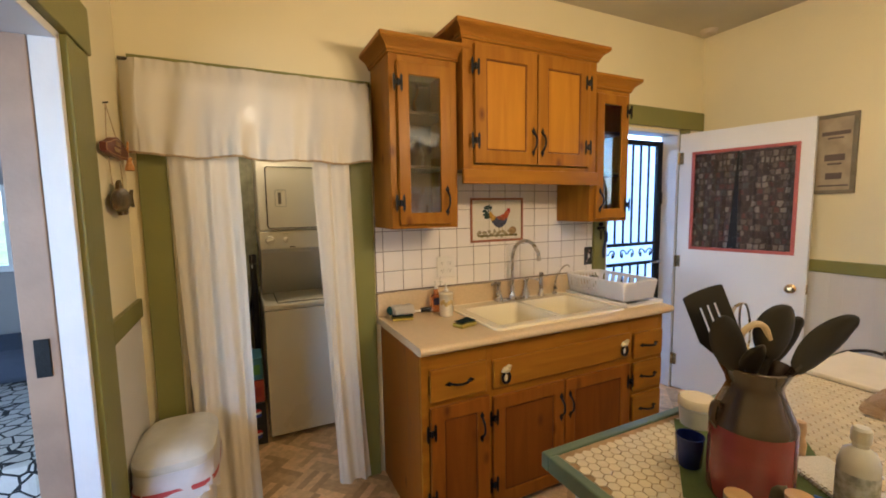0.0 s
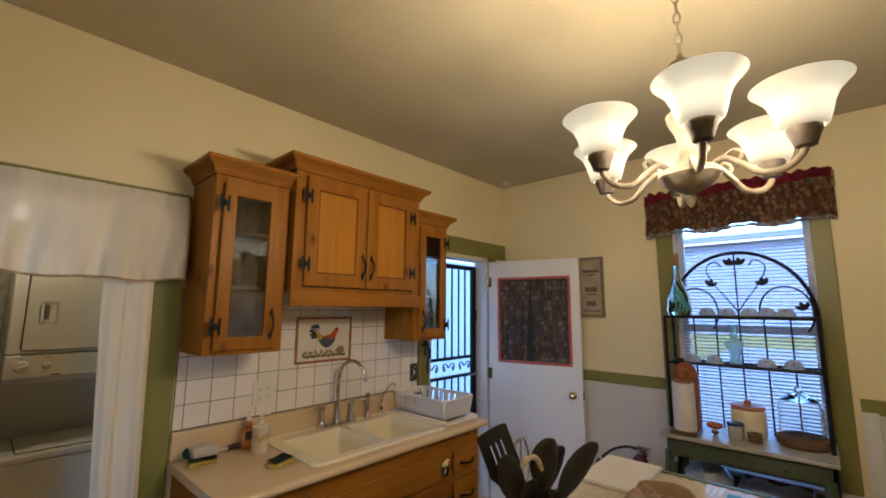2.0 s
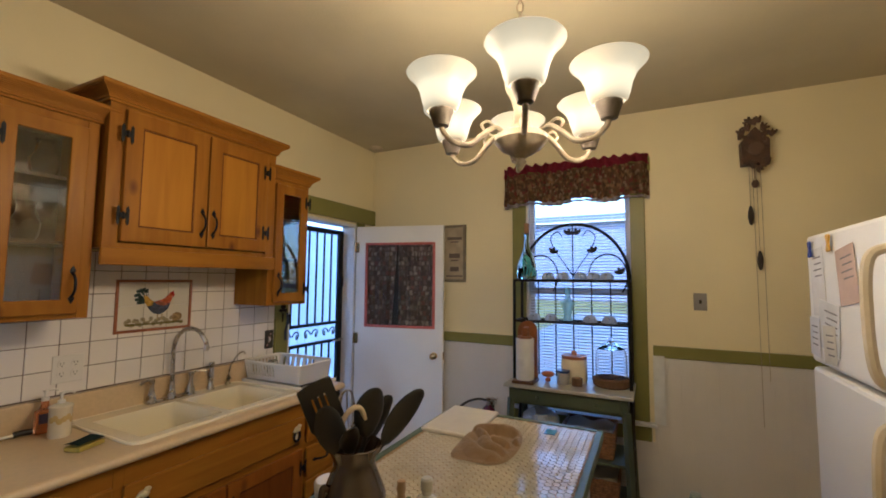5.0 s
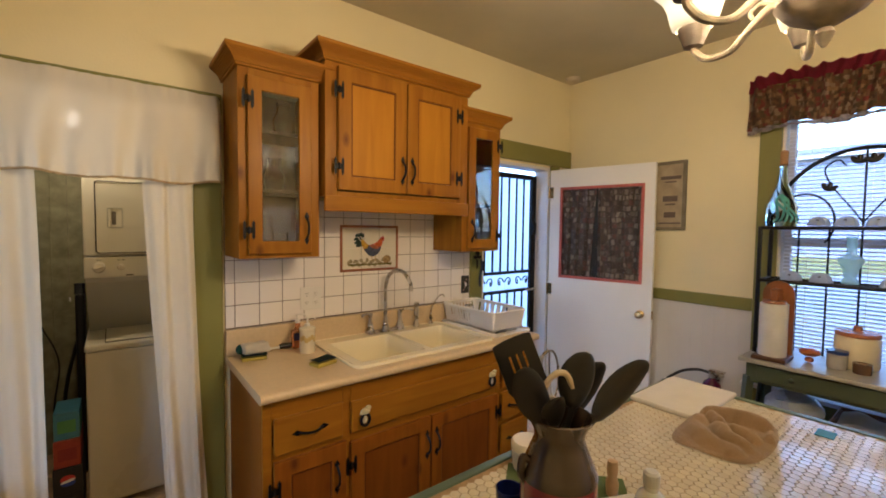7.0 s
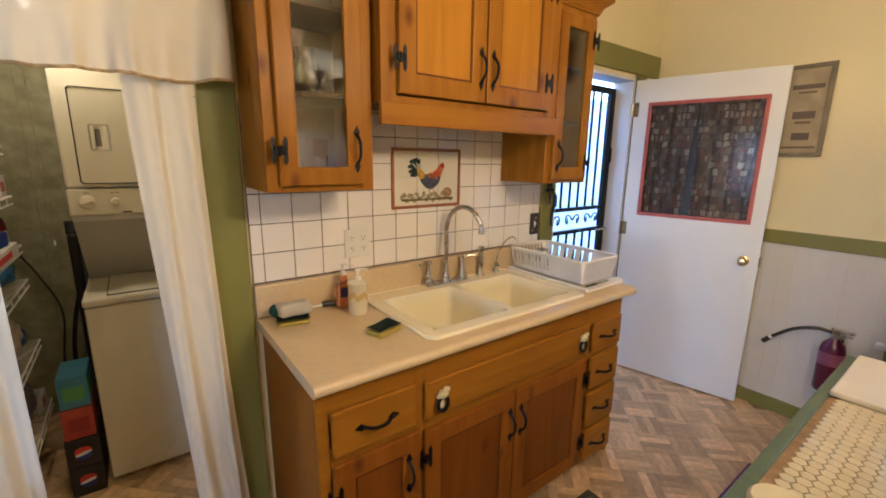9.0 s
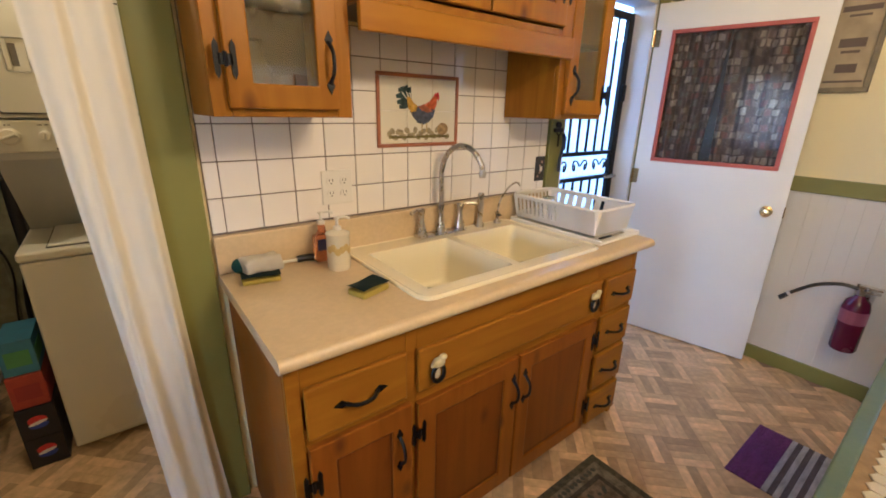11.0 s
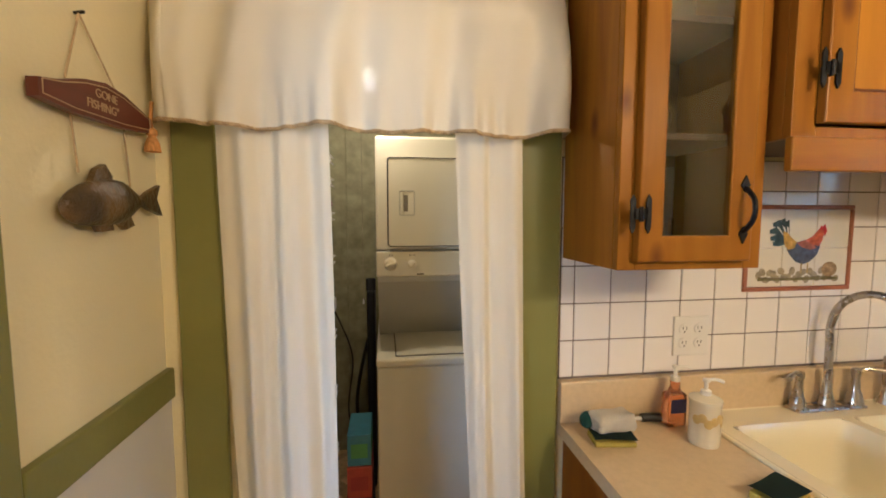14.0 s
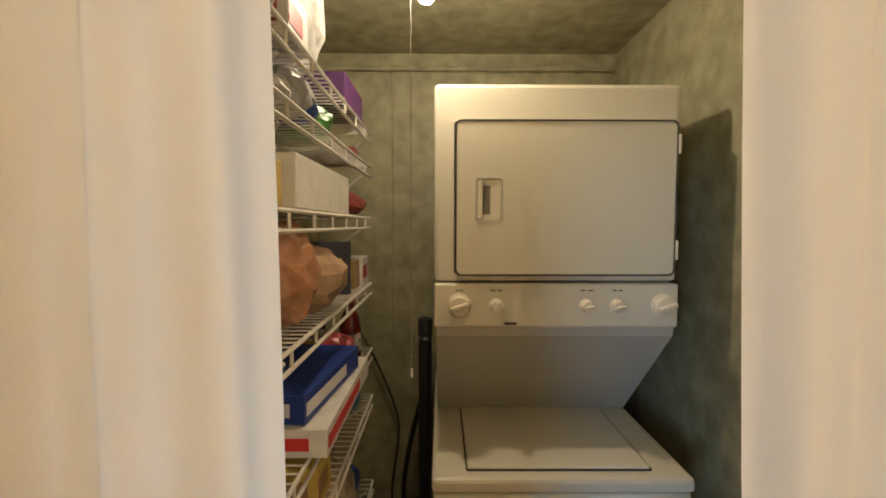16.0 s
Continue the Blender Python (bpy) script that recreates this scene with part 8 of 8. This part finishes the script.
def cracked(name):
    mt = material(name, (0.62, 0.60, 0.56), 0.9, 0, 10, 0.05, 0.1, 100)
    nt = mt.node_tree
    co = nt.nodes.new("ShaderNodeTexCoord")
    vo = nt.nodes.new("ShaderNodeTexVoronoi")
    vo.feature, vo.inputs["Scale"].default_value = "DISTANCE_TO_EDGE", 17
    nt.links.new(co.outputs["Object"], vo.inputs["Vector"])
    gt = nt.nodes.new("ShaderNodeMath")
    gt.operation, gt.inputs[1].default_value = "GREATER_THAN", 0.06
    nt.links.new(vo.outputs["Distance"], gt.inputs[0])
    mx = nt.nodes.new("ShaderNodeMix")
    mx.data_type = "RGBA"
    mx.inputs["A"].default_value = (0.02, 0.02, 0.02, 1)
    bs = nt.nodes["Principled BSDF"]
    nt.links.new(bs.inputs["Base Color"].links[0].from_socket, mx.inputs["B"])
    nt.links.new(gt.outputs[0], mx.inputs["Factor"])
    nt.links.new(mx.outputs["Result"], bs.inputs["Base Color"])
    return mt


part("cover", bm, cracked("black_white_bedcover"), bed, "black and white patterned cover")
bm = B()
box(bm, -0.9, -0.25, 3.9, 4.4, 0.62, 0.80, 0.06, 4)
part("pillow", bm, colour("dark_blue_pillow", (0.06, 0.07, 0.10), 0.9), bed)
bm = B()
box(bm, -0.024, 0.053, 2.583, 2.612, 0, 2.0, 0.003)
d = structure("door_frame", bm, colour("tan_door_paint", (0.36, 0.25, 0.17), 0.5), "tan wooden inner jamb of the bedroom doorway")
bm = B()
box(bm, 0.0, 0.035, 2.578, 2.584, 1.04, 1.15, 0.002)
part("latch_plate", bm, M["iron"], d, "dark latch plate")

# ---- pantry ----
def wire_shelf(z, y0=3.44, y1=4.33, x0=0.122, x1=0.42):
    t = thing("wire_shelf", ((x0 + x1) / 2, (y0 + y1) / 2, z), "white coated wire pantry shelf", "shelf", "wire shelves in the pantry")
    bm = B()
    for zz in (z, z - 0.032):
        tube(bm, [(x1, y0, zz), (x1, y1, zz)], 0.0042, 6)
    tube(bm, [(x0, y0, z), (x0, y1, z)], 0.0035, 6)
    tube(bm, [(x0 + 0.15, y0, z - 0.003), (x0 + 0.15, y1, z - 0.003)], 0.003, 6)
    part("rail", bm, M["wire"], t)
    bm = B()
    n = int((y1 - y0) / 0.026)
    for i in range(n + 1):
        y = y0 + (y1 - y0) * i / n
        tube(bm, [(x0, y, z + 0.003), (x1 + 0.002, y, z + 0.003)], 0.0018, 5)
        if i % 5 == 0:
            tube(bm, [(x1, y, z), (x1, y, z - 0.032)], 0.0035, 5)
    tagged(part("wire_grid", bm, M["wire"], t), kind="stuff")
    for y in (y0 + 0.15, y1 - 0.02):
        bm = B()
        tube(bm, [(x1 - 0.02, y, z - 0.03), (x0 + 0.002, y, z - 0.22 if z > 0.3 else 0.02)], 0.0045, 6)
        part("brace", bm, M["wire"], t, "diagonal brace")


M["wire"] = material("white_coated_wire", (0.62, 0.58, 0.50), 0.4, 0, 20, 0.08, 0.02, 60)
SHELVES = (1.815, 1.705, 1.535, 1.315, 1.09, 0.925, 0.62, 0.30)
for z in SHELVES:
    wire_shelf(z)


def carton(x0, x1, y0, y1, z0, z1, c, label, group="goods on the pantry shelves", cat="box", band=None, rz=0):
    t = thing("carton", ((x0 + x1) / 2, (y0 + y1) / 2, z0), label, cat, group)
    mm = Matrix.Translation(((x0 + x1) / 2, (y0 + y1) / 2, 0)) @ Matrix.Rotation(radians(rz), 4, "Z") @ Matrix.Translation((-(x0 + x1) / 2, -(y0 + y1) / 2, 0))
    bm = B()
    box(bm, x0, x1, y0, y1, z0, z1, 0.002)
    part("box", turned(bm, mm), colour("card_%.2f_%.2f_%.2f" % c, c, 0.5, scale=30, vary=0.1), t)
    if band:
        h = (z1 - z0)
        bm = B()
        box(bm, x1 + 0.0002, x1 + 0.0012, y0 + 0.02 * (y1 - y0), y1 - 0.3 * (y1 - y0), z0 + h * 0.25, z0 + h * 0.7)
        box(bm, x0 + 0.15 * (x1 - x0), x1 - 0.15 * (x1 - x0), y0 - 0.0012, y0 - 0.0002, z0 + h * 0.25, z0 + h * 0.7)
        part("print", turned(bm, mm), colour("print_%.2f_%.2f_%.2f" % band, band, 0.5), t, "printed panel")
    return t


def pouch(x, y, z, rx, ry, rz, c, label):
    t = thing("pouch", (x, y, z), label, "bag", "goods on the pantry shelves")
    bm = B()
    ball(bm, (x, y, z + rz), rx, ry, rz, 18, 12)
    for v in bm.verts:
        v.co += Vector(noise.noise_vector(v.co * 28)) * 0.012
        v.co.z = max(z + 0.001, v.co.z)
    part("bag", bm, colour("bag_%.2f_%.2f_%.2f" % c, c, 0.35, vary=0.25, scale=35), t, smooth=False)


S = 0.006
carton(0.20, 0.415, 3.99, 4.22, SHELVES[0] + S, SHELVES[0] + 0.085, (0.07, 0.015, 0.10), "purple box on the top pantry shelf")
pouch(0.33, 3.80, SHELVES[0] + S, 0.08, 0.13, 0.14, (0.62, 0.60, 0.55), "white plastic bag on the top pantry shelf")
pouch(0.31, 3.66, SHELVES[1] + S, 0.09, 0.07, 0.035, (0.60, 0.58, 0.54), "white wrapped packet on a wire shelf")
pouch(0.33, 3.80, SHELVES[1] + S, 0.07, 0.05, 0.042, (0.02, 0.06, 0.30), "blue packet on a wire shelf")
pouch(0.33, 3.92, SHELVES[1] + S, 0.07, 0.06, 0.045, (0.12, 0.32, 0.05), "green packet on a wire shelf")
carton(0.19, 0.415, 3.62, 4.02, SHELVES[2] + S, SHELVES[2] + 0.10, (0.60, 0.57, 0.50), "plain white box on a wire shelf")
pouch(0.36, 4.16, SHELVES[2] + S, 0.07, 0.10, 0.035, (0.20, 0.04, 0.03), "red netted bag on a wire shelf")
pouch(0.35, 3.82, SHELVES[3] + S, 0.10, 0.16, 0.075, (0.40, 0.26, 0.14), "brown paper bag on a wire shelf")
carton(0.25, 0.40, 4.05, 4.14, SHELVES[3] + S, SHELVES[3] + 0.15, (0.03, 0.03, 0.06), "dark snack box on a wire shelf", band=(0.55, 0.42, 0.03), rz=12)
pouch(0.36, 3.68, SHELVES[3] + S, 0.07, 0.08, 0.10, (0.45, 0.22, 0.10), "orange-brown bag on a wire shelf")
carton(0.24, 0.455, 3.64, 4.06, SHELVES[4] + S, SHELVES[4] + 0.058, (0.62, 0.60, 0.56), "long white carton with a red mark", band=(0.50, 0.03, 0.02))
t = carton(0.24, 0.43, 3.66, 3.98, SHELVES[4] + 0.060, SHELVES[4] + 0.115, (0.015, 0.04, 0.24), "blue cookie packet on a carton", band=(0.60, 0.58, 0.60), rz=-6)
carton(0.20, 0.36, 4.02, 4.10, SHELVES[4] + S, SHELVES[4] + 0.09, (0.45, 0.33, 0.05), "yellow tin on a wire shelf")
for x, y, c, nm in ((0.375, 4.2, (0.10, 0.012, 0.01), "red sauce"), (0.24, 4.14, (0.06, 0.03, 0.02), "dark sauce"), (0.25, 4.25, (0.05, 0.02, 0.02), "brown sauce")):
    z = SHELVES[4] + S
    t = thing("sauce_bottle", (x, y, z), nm + " bottle with a label on a wire shelf", "bottle", "bottles on the pantry shelves")
    bm = B()
    lathe(bm, [(0.03, z), (0.034, z + 0.01), (0.034, z + 0.10), (0.028, z + 0.13), (0.013, z + 0.16), (0.013, z + 0.175)], (x, y, 0), 18)
    part("bottle", bm, colour("sauce_%s" % nm[:3], c, 0.15), t, smooth=True)
    bm = B()
    lathe(bm, [(0.0345, z + 0.03), (0.0345, z + 0.085)], (x, y, 0), 18, None, False)
    part("label", bm, colour("sauce_label", (0.50, 0.46, 0.36), 0.5, vary=0.4, scale=50), t, "printed label")
    bm = B()
    lathe(bm, [(0.016, z + 0.1755), (0.016, z + 0.20), (0.0, z + 0.20)], (x, y, 0), 14, None, False)
    part("cap", bm, colour("red_cap", (0.25, 0.02, 0.02), 0.4), t)
pouch(0.33, 4.28, SHELVES[1] + S, 0.06, 0.05, 0.03, (0.24, 0.05, 0.04), "dark red packet at the shelf end")
pouch(0.36, 3.70, SHELVES[1] + S, 0.06, 0.06, 0.045, (0.50, 0.50, 0.52), "silver and blue snack packet")
carton(0.28, 0.40, 4.16, 4.26, SHELVES[3] + S, SHELVES[3] + 0.09, (0.30, 0.20, 0.08), "small brown spice carton on a wire shelf")
pouch(0.37, 4.05, SHELVES[4] + 0.063, 0.05, 0.05, 0.03, (0.45, 0.08, 0.08), "small red packet on a carton")
pouch(0.31, 3.95, SHELVES[5] + S, 0.09, 0.08, 0.06, (0.42, 0.28, 0.16), "tan bread bag on a wire shelf")
pouch(0.32, 4.16, SHELVES[5] + S, 0.09, 0.10, 0.06, (0.05, 0.16, 0.34), "blue and clear packets on a wire shelf")
pouch(0.31, 3.62, SHELVES[5] + S, 0.08, 0.10, 0.05, (0.45, 0.38, 0.20), "yellow snack bag on a wire shelf")
pouch(0.31, 4.05, SHELVES[6] + S, 0.10, 0.16, 0.11, (0.48, 0.38, 0.26), "cream cloth bag on a low shelf")
pouch(0.30, 3.68, SHELVES[6] + S, 0.10, 0.14, 0.10, (0.50, 0.44, 0.36), "pale paper bag on a low shelf")
carton(0.16, 0.40, 3.55, 3.85, SHELVES[7] + S, SHELVES[7] + 0.22, (0.50, 0.42, 0.30), "cream carton on the lowest shelf")
pouch(0.31, 4.08, SHELVES[7] + S, 0.10, 0.15, 0.12, (0.10, 0.08, 0.07), "dark bag on the lowest shelf")


rnd = random.Random(21)
TINTS = ((0.30, 0.16, 0.07), (0.55, 0.50, 0.42), (0.40, 0.06, 0.04), (0.05, 0.10, 0.30), (0.50, 0.36, 0.06), (0.08, 0.16, 0.06), (0.60, 0.58, 0.56))
WORDS = ("brown paper", "cream", "red", "navy blue", "yellow", "dark green", "white")
for si, ys in ((0, (3.55, 3.66)), (2, (3.52,)), (3, (3.52, 4.28)), (5, (3.50, 3.78, 4.29)), (6, (3.50, 3.86, 4.24)), (7, (3.94, 4.24))):
    for y in ys:
        k = rnd.randrange(7)
        w, hh = rnd.uniform(0.05, 0.09), rnd.uniform(0.05, 0.10)
        if rnd.random() < 0.5:
            pouch(0.34, y, SHELVES[si] + S, w, 0.06, hh * 0.6, TINTS[k], WORDS[k] + " packet on a wire shelf")
        else:
            carton(0.41 - 2 * w, 0.41, y - 0.05, y + 0.05, SHELVES[si] + S, SHELVES[si] + hh, TINTS[k], WORDS[k] + " carton on a wire shelf", band=TINTS[(k + 3) % 7])


def can_carton(z):
    t = carton(0.50, 0.618, 3.88, 4.13, z, z + 0.137, (0.012, 0.012, 0.015), "black drinks carton with round red and blue mark", "drinks cartons", "carton")
    for dx, c, nm in ((0.0, (0.55, 0.03, 0.03), "red"), (-0.004, (0.02, 0.05, 0.30), "blue")):
        bm = B()
        prism(bm, ellipse(0.559, z + 0.07 + (0.010 if nm == "red" else -0.012), 0.030, 0.020 if nm == "red" else 0.016), 3.8785 + dx * 0.1, 3.8798)
        part("round_mark", bm, colour("mark_" + nm, c, 0.4), t)
    bm = B()
    prism(bm, ellipse(0.559, z + 0.069, 0.030, 0.007, 12), 3.8776, 3.8797)
    part("white_band", bm, M["plastic_white"], t)


can_carton(0.001)
can_carton(0.14)
carton(0.505, 0.612, 3.89, 4.12, 0.279, 0.42, (0.36, 0.05, 0.02), "red-orange box on the drinks cartons", "drinks cartons", "box", (0.30, 0.03, 0.02))
carton(0.507, 0.61, 3.90, 4.11, 0.422, 0.565, (0.06, 0.20, 0.30), "light blue tissue box on top of the stack", "drinks cartons", "box", (0.10, 0.30, 0.10))

t = thing("ironing_board", (0.60, 4.45, 0), "black folded ironing board standing beside the washer", "ironing board")
bm = B()
box(bm, 0.578, 0.622, 4.36, 4.56, 0.002, 1.12, 0.018, 3)
part("board", bm, M["black"], t)
bm = B()
for i in range(8):
    tube(bm, [(0.60 + 0.022 * math.cos(a), 4.40 + 0.022 * math.sin(a), 1.12 + i * 0.008) for a in (2 * math.pi * k / 12 for k in range(13))], 0.005, 6)
part("coil", bm, M["black"], t, "ribbed black coil")
for nm, pts in (("hose", [(0.59, 4.60, 0.85), (0.52, 4.62, 0.55), (0.50, 4.66, 0.30), (0.56, 4.70, 0.05), (0.60, 4.70, 0.012)]), ("cord", [(0.30, 4.74, 1.05), (0.40, 4.73, 0.85), (0.47, 4.73, 0.62), (0.44, 4.72, 0.30), (0.50, 4.70, 0.008)])):
    bm = B()
    tube(bm, curve(pts, 8), 0.011 if nm == "hose" else 0.005, 8)
    tagged(part({"hose": "drain_hose", "cord": "power_cord"}[nm], bm, M["black"], None, "", True), "black %s looping down the pantry wall" % nm, nm)
bm = B()
tube(bm, [(0.13, 4.762, 2.19), (1.40, 4.762, 2.19)], 0.011, 8)
structure("conduit", bm, M["pantry"], "painted conduit along the pantry wall")
bm = B()
tube(bm, [(0.445, 4.768, 0.0), (0.445, 4.768, 2.18)], 0.004, 6)
structure("trim", bm, M["pantry"], "painted panel seam in the pantry")
BX, BY = 0.622, 3.92
t = thing("pendant_bulb", (BX, BY, 2.26), "bare glowing bulb on a short ceiling stem with a pull chain", "lamp")
bm = B()
lathe(bm, [(0.018, 2.125), (0.024, 2.135), (0.026, 2.17), (0.03, 2.235), (0.05, 2.245), (0.055, 2.26)], (BX, BY, 0), 20)
part("holder", bm, M["plastic_white"], t, smooth=True)
bm = B()
lathe(bm, [(0.0, 2.03), (0.016, 2.035), (0.028, 2.058), (0.027, 2.09), (0.015, 2.126)], (BX, BY, 0), 18, None, False)
g = part("bulb", bm, material("lit_bulb_glass", (1, 0.85, 0.6), 0.3, emit=6, emit_colour=(1.0, 0.76, 0.45)), t, "glowing bulb", True)
g.visible_shadow = False
bm = B()
tube(bm, [(BX - 0.036, BY, 2.16), (BX - 0.036, BY, 1.16)], 0.0013, 6)
n = 60
for i in range(n):
    ball(bm, (BX - 0.036, BY, 1.165 + i * 0.98 / n), 0.0023, 0.0023, 0.0023, 6, 4)
part("pull_chain", bm, M["antique"], t, "beaded pull chain")
bm = B()
lathe(bm, [(0.002, 1.14), (0.004, 1.144), (0.003, 1.162)], (BX - 0.036, BY, 0), 10)
part("chain_knob", bm, M["plastic_white"], t)


# ---- pieces: wall tiles, table tiles, floor planks ----
def shared(name, bm, mat):
    mesh = bpy.data.meshes.new(name)
    bmesh.ops.recalc_face_normals(bm, faces=bm.faces)
    bm.to_mesh(mesh)
    bm.free()
    mesh.materials.append(mat)
    return mesh


def piece(name, mesh, parent, m):
    ob = new(name, mesh)
    ob.parent = parent
    ob.matrix_basis = Matrix.Translation(-ORIGIN.get(parent.name, Vector((0, 0, 0)))) @ m
    return ob


GX, GZ, PX, PZ = 1.232, 1.263, 0.1143, 0.1112
bm = B()
box(bm, 1.188, 2.772, NY - 0.004, NY, 1.035, 1.69)
part("grout_bed", bm, M["grout"], wall_north, "dark tile grout")
bm = B()
gap = 0.0035
box(bm, -PX / 2 + gap / 2, PX / 2 - gap / 2, -0.0032, 0.001, -PZ / 2 + gap / 2, PZ / 2 - gap / 2, 0.0015, 1)
whole = shared("tile", bm, M["tile"])
for i in range(-1, 15):
    for j in range(-3, 4):
        x0, x1 = max(1.189, GX + i * PX), min(2.771, GX + (i + 1) * PX)
        z0, z1 = max(1.036, GZ + j * PZ), min(1.689, GZ + (j + 1) * PZ)
        if x1 - x0 < 0.012 or z1 - z0 < 0.012:
            continue
        m = Matrix.Translation(((x0 + x1) / 2, NY - 0.004, (z0 + z1) / 2))
        if abs(x1 - x0 - PX) < 1e-4 and abs(z1 - z0 - PZ) < 1e-4:
            piece("tile", whole, wall_north, m)
        else:
            bm = B()
            w, h = (x1 - x0) / 2 - gap / 2, (z1 - z0) / 2 - gap / 2
            box(bm, -w, w, -0.0032, 0.001, -h, h, 0.0015, 1)
            piece("tile", shared("cut_tile", bm, M["tile"]), wall_north, m)

# hexagons on the table
HP = 0.0275
R6 = HP / math.sqrt(3)


def hexagon(bm, cx, cy, r, z0, z1):
    lo = [(cx + r * math.cos(radians(60 * k + 30)), cy + r * math.sin(radians(60 * k + 30))) for k in range(6)]
    hi = [(cx + (r - 0.0012) * math.cos(radians(60 * k + 30)), cy + (r - 0.0012) * math.sin(radians(60 * k + 30))) for k in range(6)]
    a = [bm.verts.new((*p, z0)) for p in lo]
    b = [bm.verts.new((*p, z1 - 0.0008)) for p in lo]
    c = [bm.verts.new((*p, z1)) for p in hi]
    bm.faces.new(c)
    for u, v in ((a, b), (b, c)):
        for k in range(6):
            bm.faces.new((u[k], u[(k + 1) % 6], v[(k + 1) % 6], v[k]))


bm = B()
hexagon(bm, 0, 0, R6 - 0.0012, -0.002, 0.0012)
hexmesh = shared("hex_tile", bm, M["hex"])
ix0, ix1, iy0, iy1 = TX0 + 0.03, TX1 - 0.03, TY0 + 0.03, TY1 - 0.03
centres = []
row = 0
y = iy0 + R6
while y < iy1 - R6 * 0.8:
    x = ix0 + HP / 2 + (HP / 2 if row % 2 else 0)
    while x < ix1 - HP * 0.45:
        centres.append((x, y))
        x += HP
    y += R6 * 1.5
    row += 1
centres.sort(key=lambda c: (c[0] - 1.3) ** 2 + (c[1] - 1.6) ** 2)
for x, y in centres[:300]:
    piece("hex_tile", hexmesh, tabletop, Matrix.Translation((x, y, TZ)))
bm = B()
for x, y in centres[300:]:
    hexagon(bm, x, y, R6 - 0.0012, TZ - 0.002, TZ + 0.0012)
tagged(part("far_hex_tiles", bm, M["hex"], tabletop), kind="stuff")

# parquet planks laid on the diagonal
BL, NS = 0.164, 4
bm = B()
box(bm, -BL / 2 + 0.0006, BL / 2 - 0.0006, -BL / NS / 2 + 0.0005, BL / NS / 2 - 0.0005, -0.003, 0.0)
plank = shared("plank", bm, M["parquet"])
near, far = [], []
turn = Matrix.Rotation(radians(45), 4, "Z")
for i in range(-26, 48):
    for j in range(-36, 40):
        for s in range(NS):
            o = (s - (NS - 1) / 2) * BL / NS
            if (i + j) % 2:
                m = turn @ Matrix.Translation((i * BL, j * BL + o, 0))
            else:
                m = turn @ Matrix.Translation((i * BL + o, j * BL, 0)) @ Matrix.Rotation(radians(90), 4, "Z")
            c = m.translation
            inside = (0.13 < c.x < 3.91 and -0.40 < c.y < 3.25) or (0.14 < c.x < 1.40 and 3.2 < c.y < 4.76) or (2.9 < c.x < 3.65 and 3.2 < c.y < 3.36)
            if not inside:
                continue
            (near if 2.35 < c.x < 3.85 and 1.75 < c.y < 3.1 else far).append(m)
for m in near[:300]:
    piece("plank", plank, floor, m)
verts, faces = [], []
for m in far + near[300:]:
    k = len(verts)
    a, b = BL / 2 - 0.0006, BL / NS / 2 - 0.0005
    verts += [tuple(m @ Vector(p)) for p in ((-a, -b, 0), (a, -b, 0), (a, b, 0), (-a, b, 0), (-a, -b, -0.003), (a, -b, -0.003), (a, b, -0.003), (-a, b, -0.003))]
    faces += [(k, k + 1, k + 2, k + 3), (k, k + 4, k + 5, k + 1), (k + 1, k + 5, k + 6, k + 2), (k + 2, k + 6, k + 7, k + 3), (k + 3, k + 7, k + 4, k)]
mesh = bpy.data.meshes.new("far_planks")
mesh.from_pydata(verts, [], faces)
mesh.materials.append(M["parquet"])
fp = new("far_planks", mesh)
fp.parent = floor
fp["kind"] = "stuff"
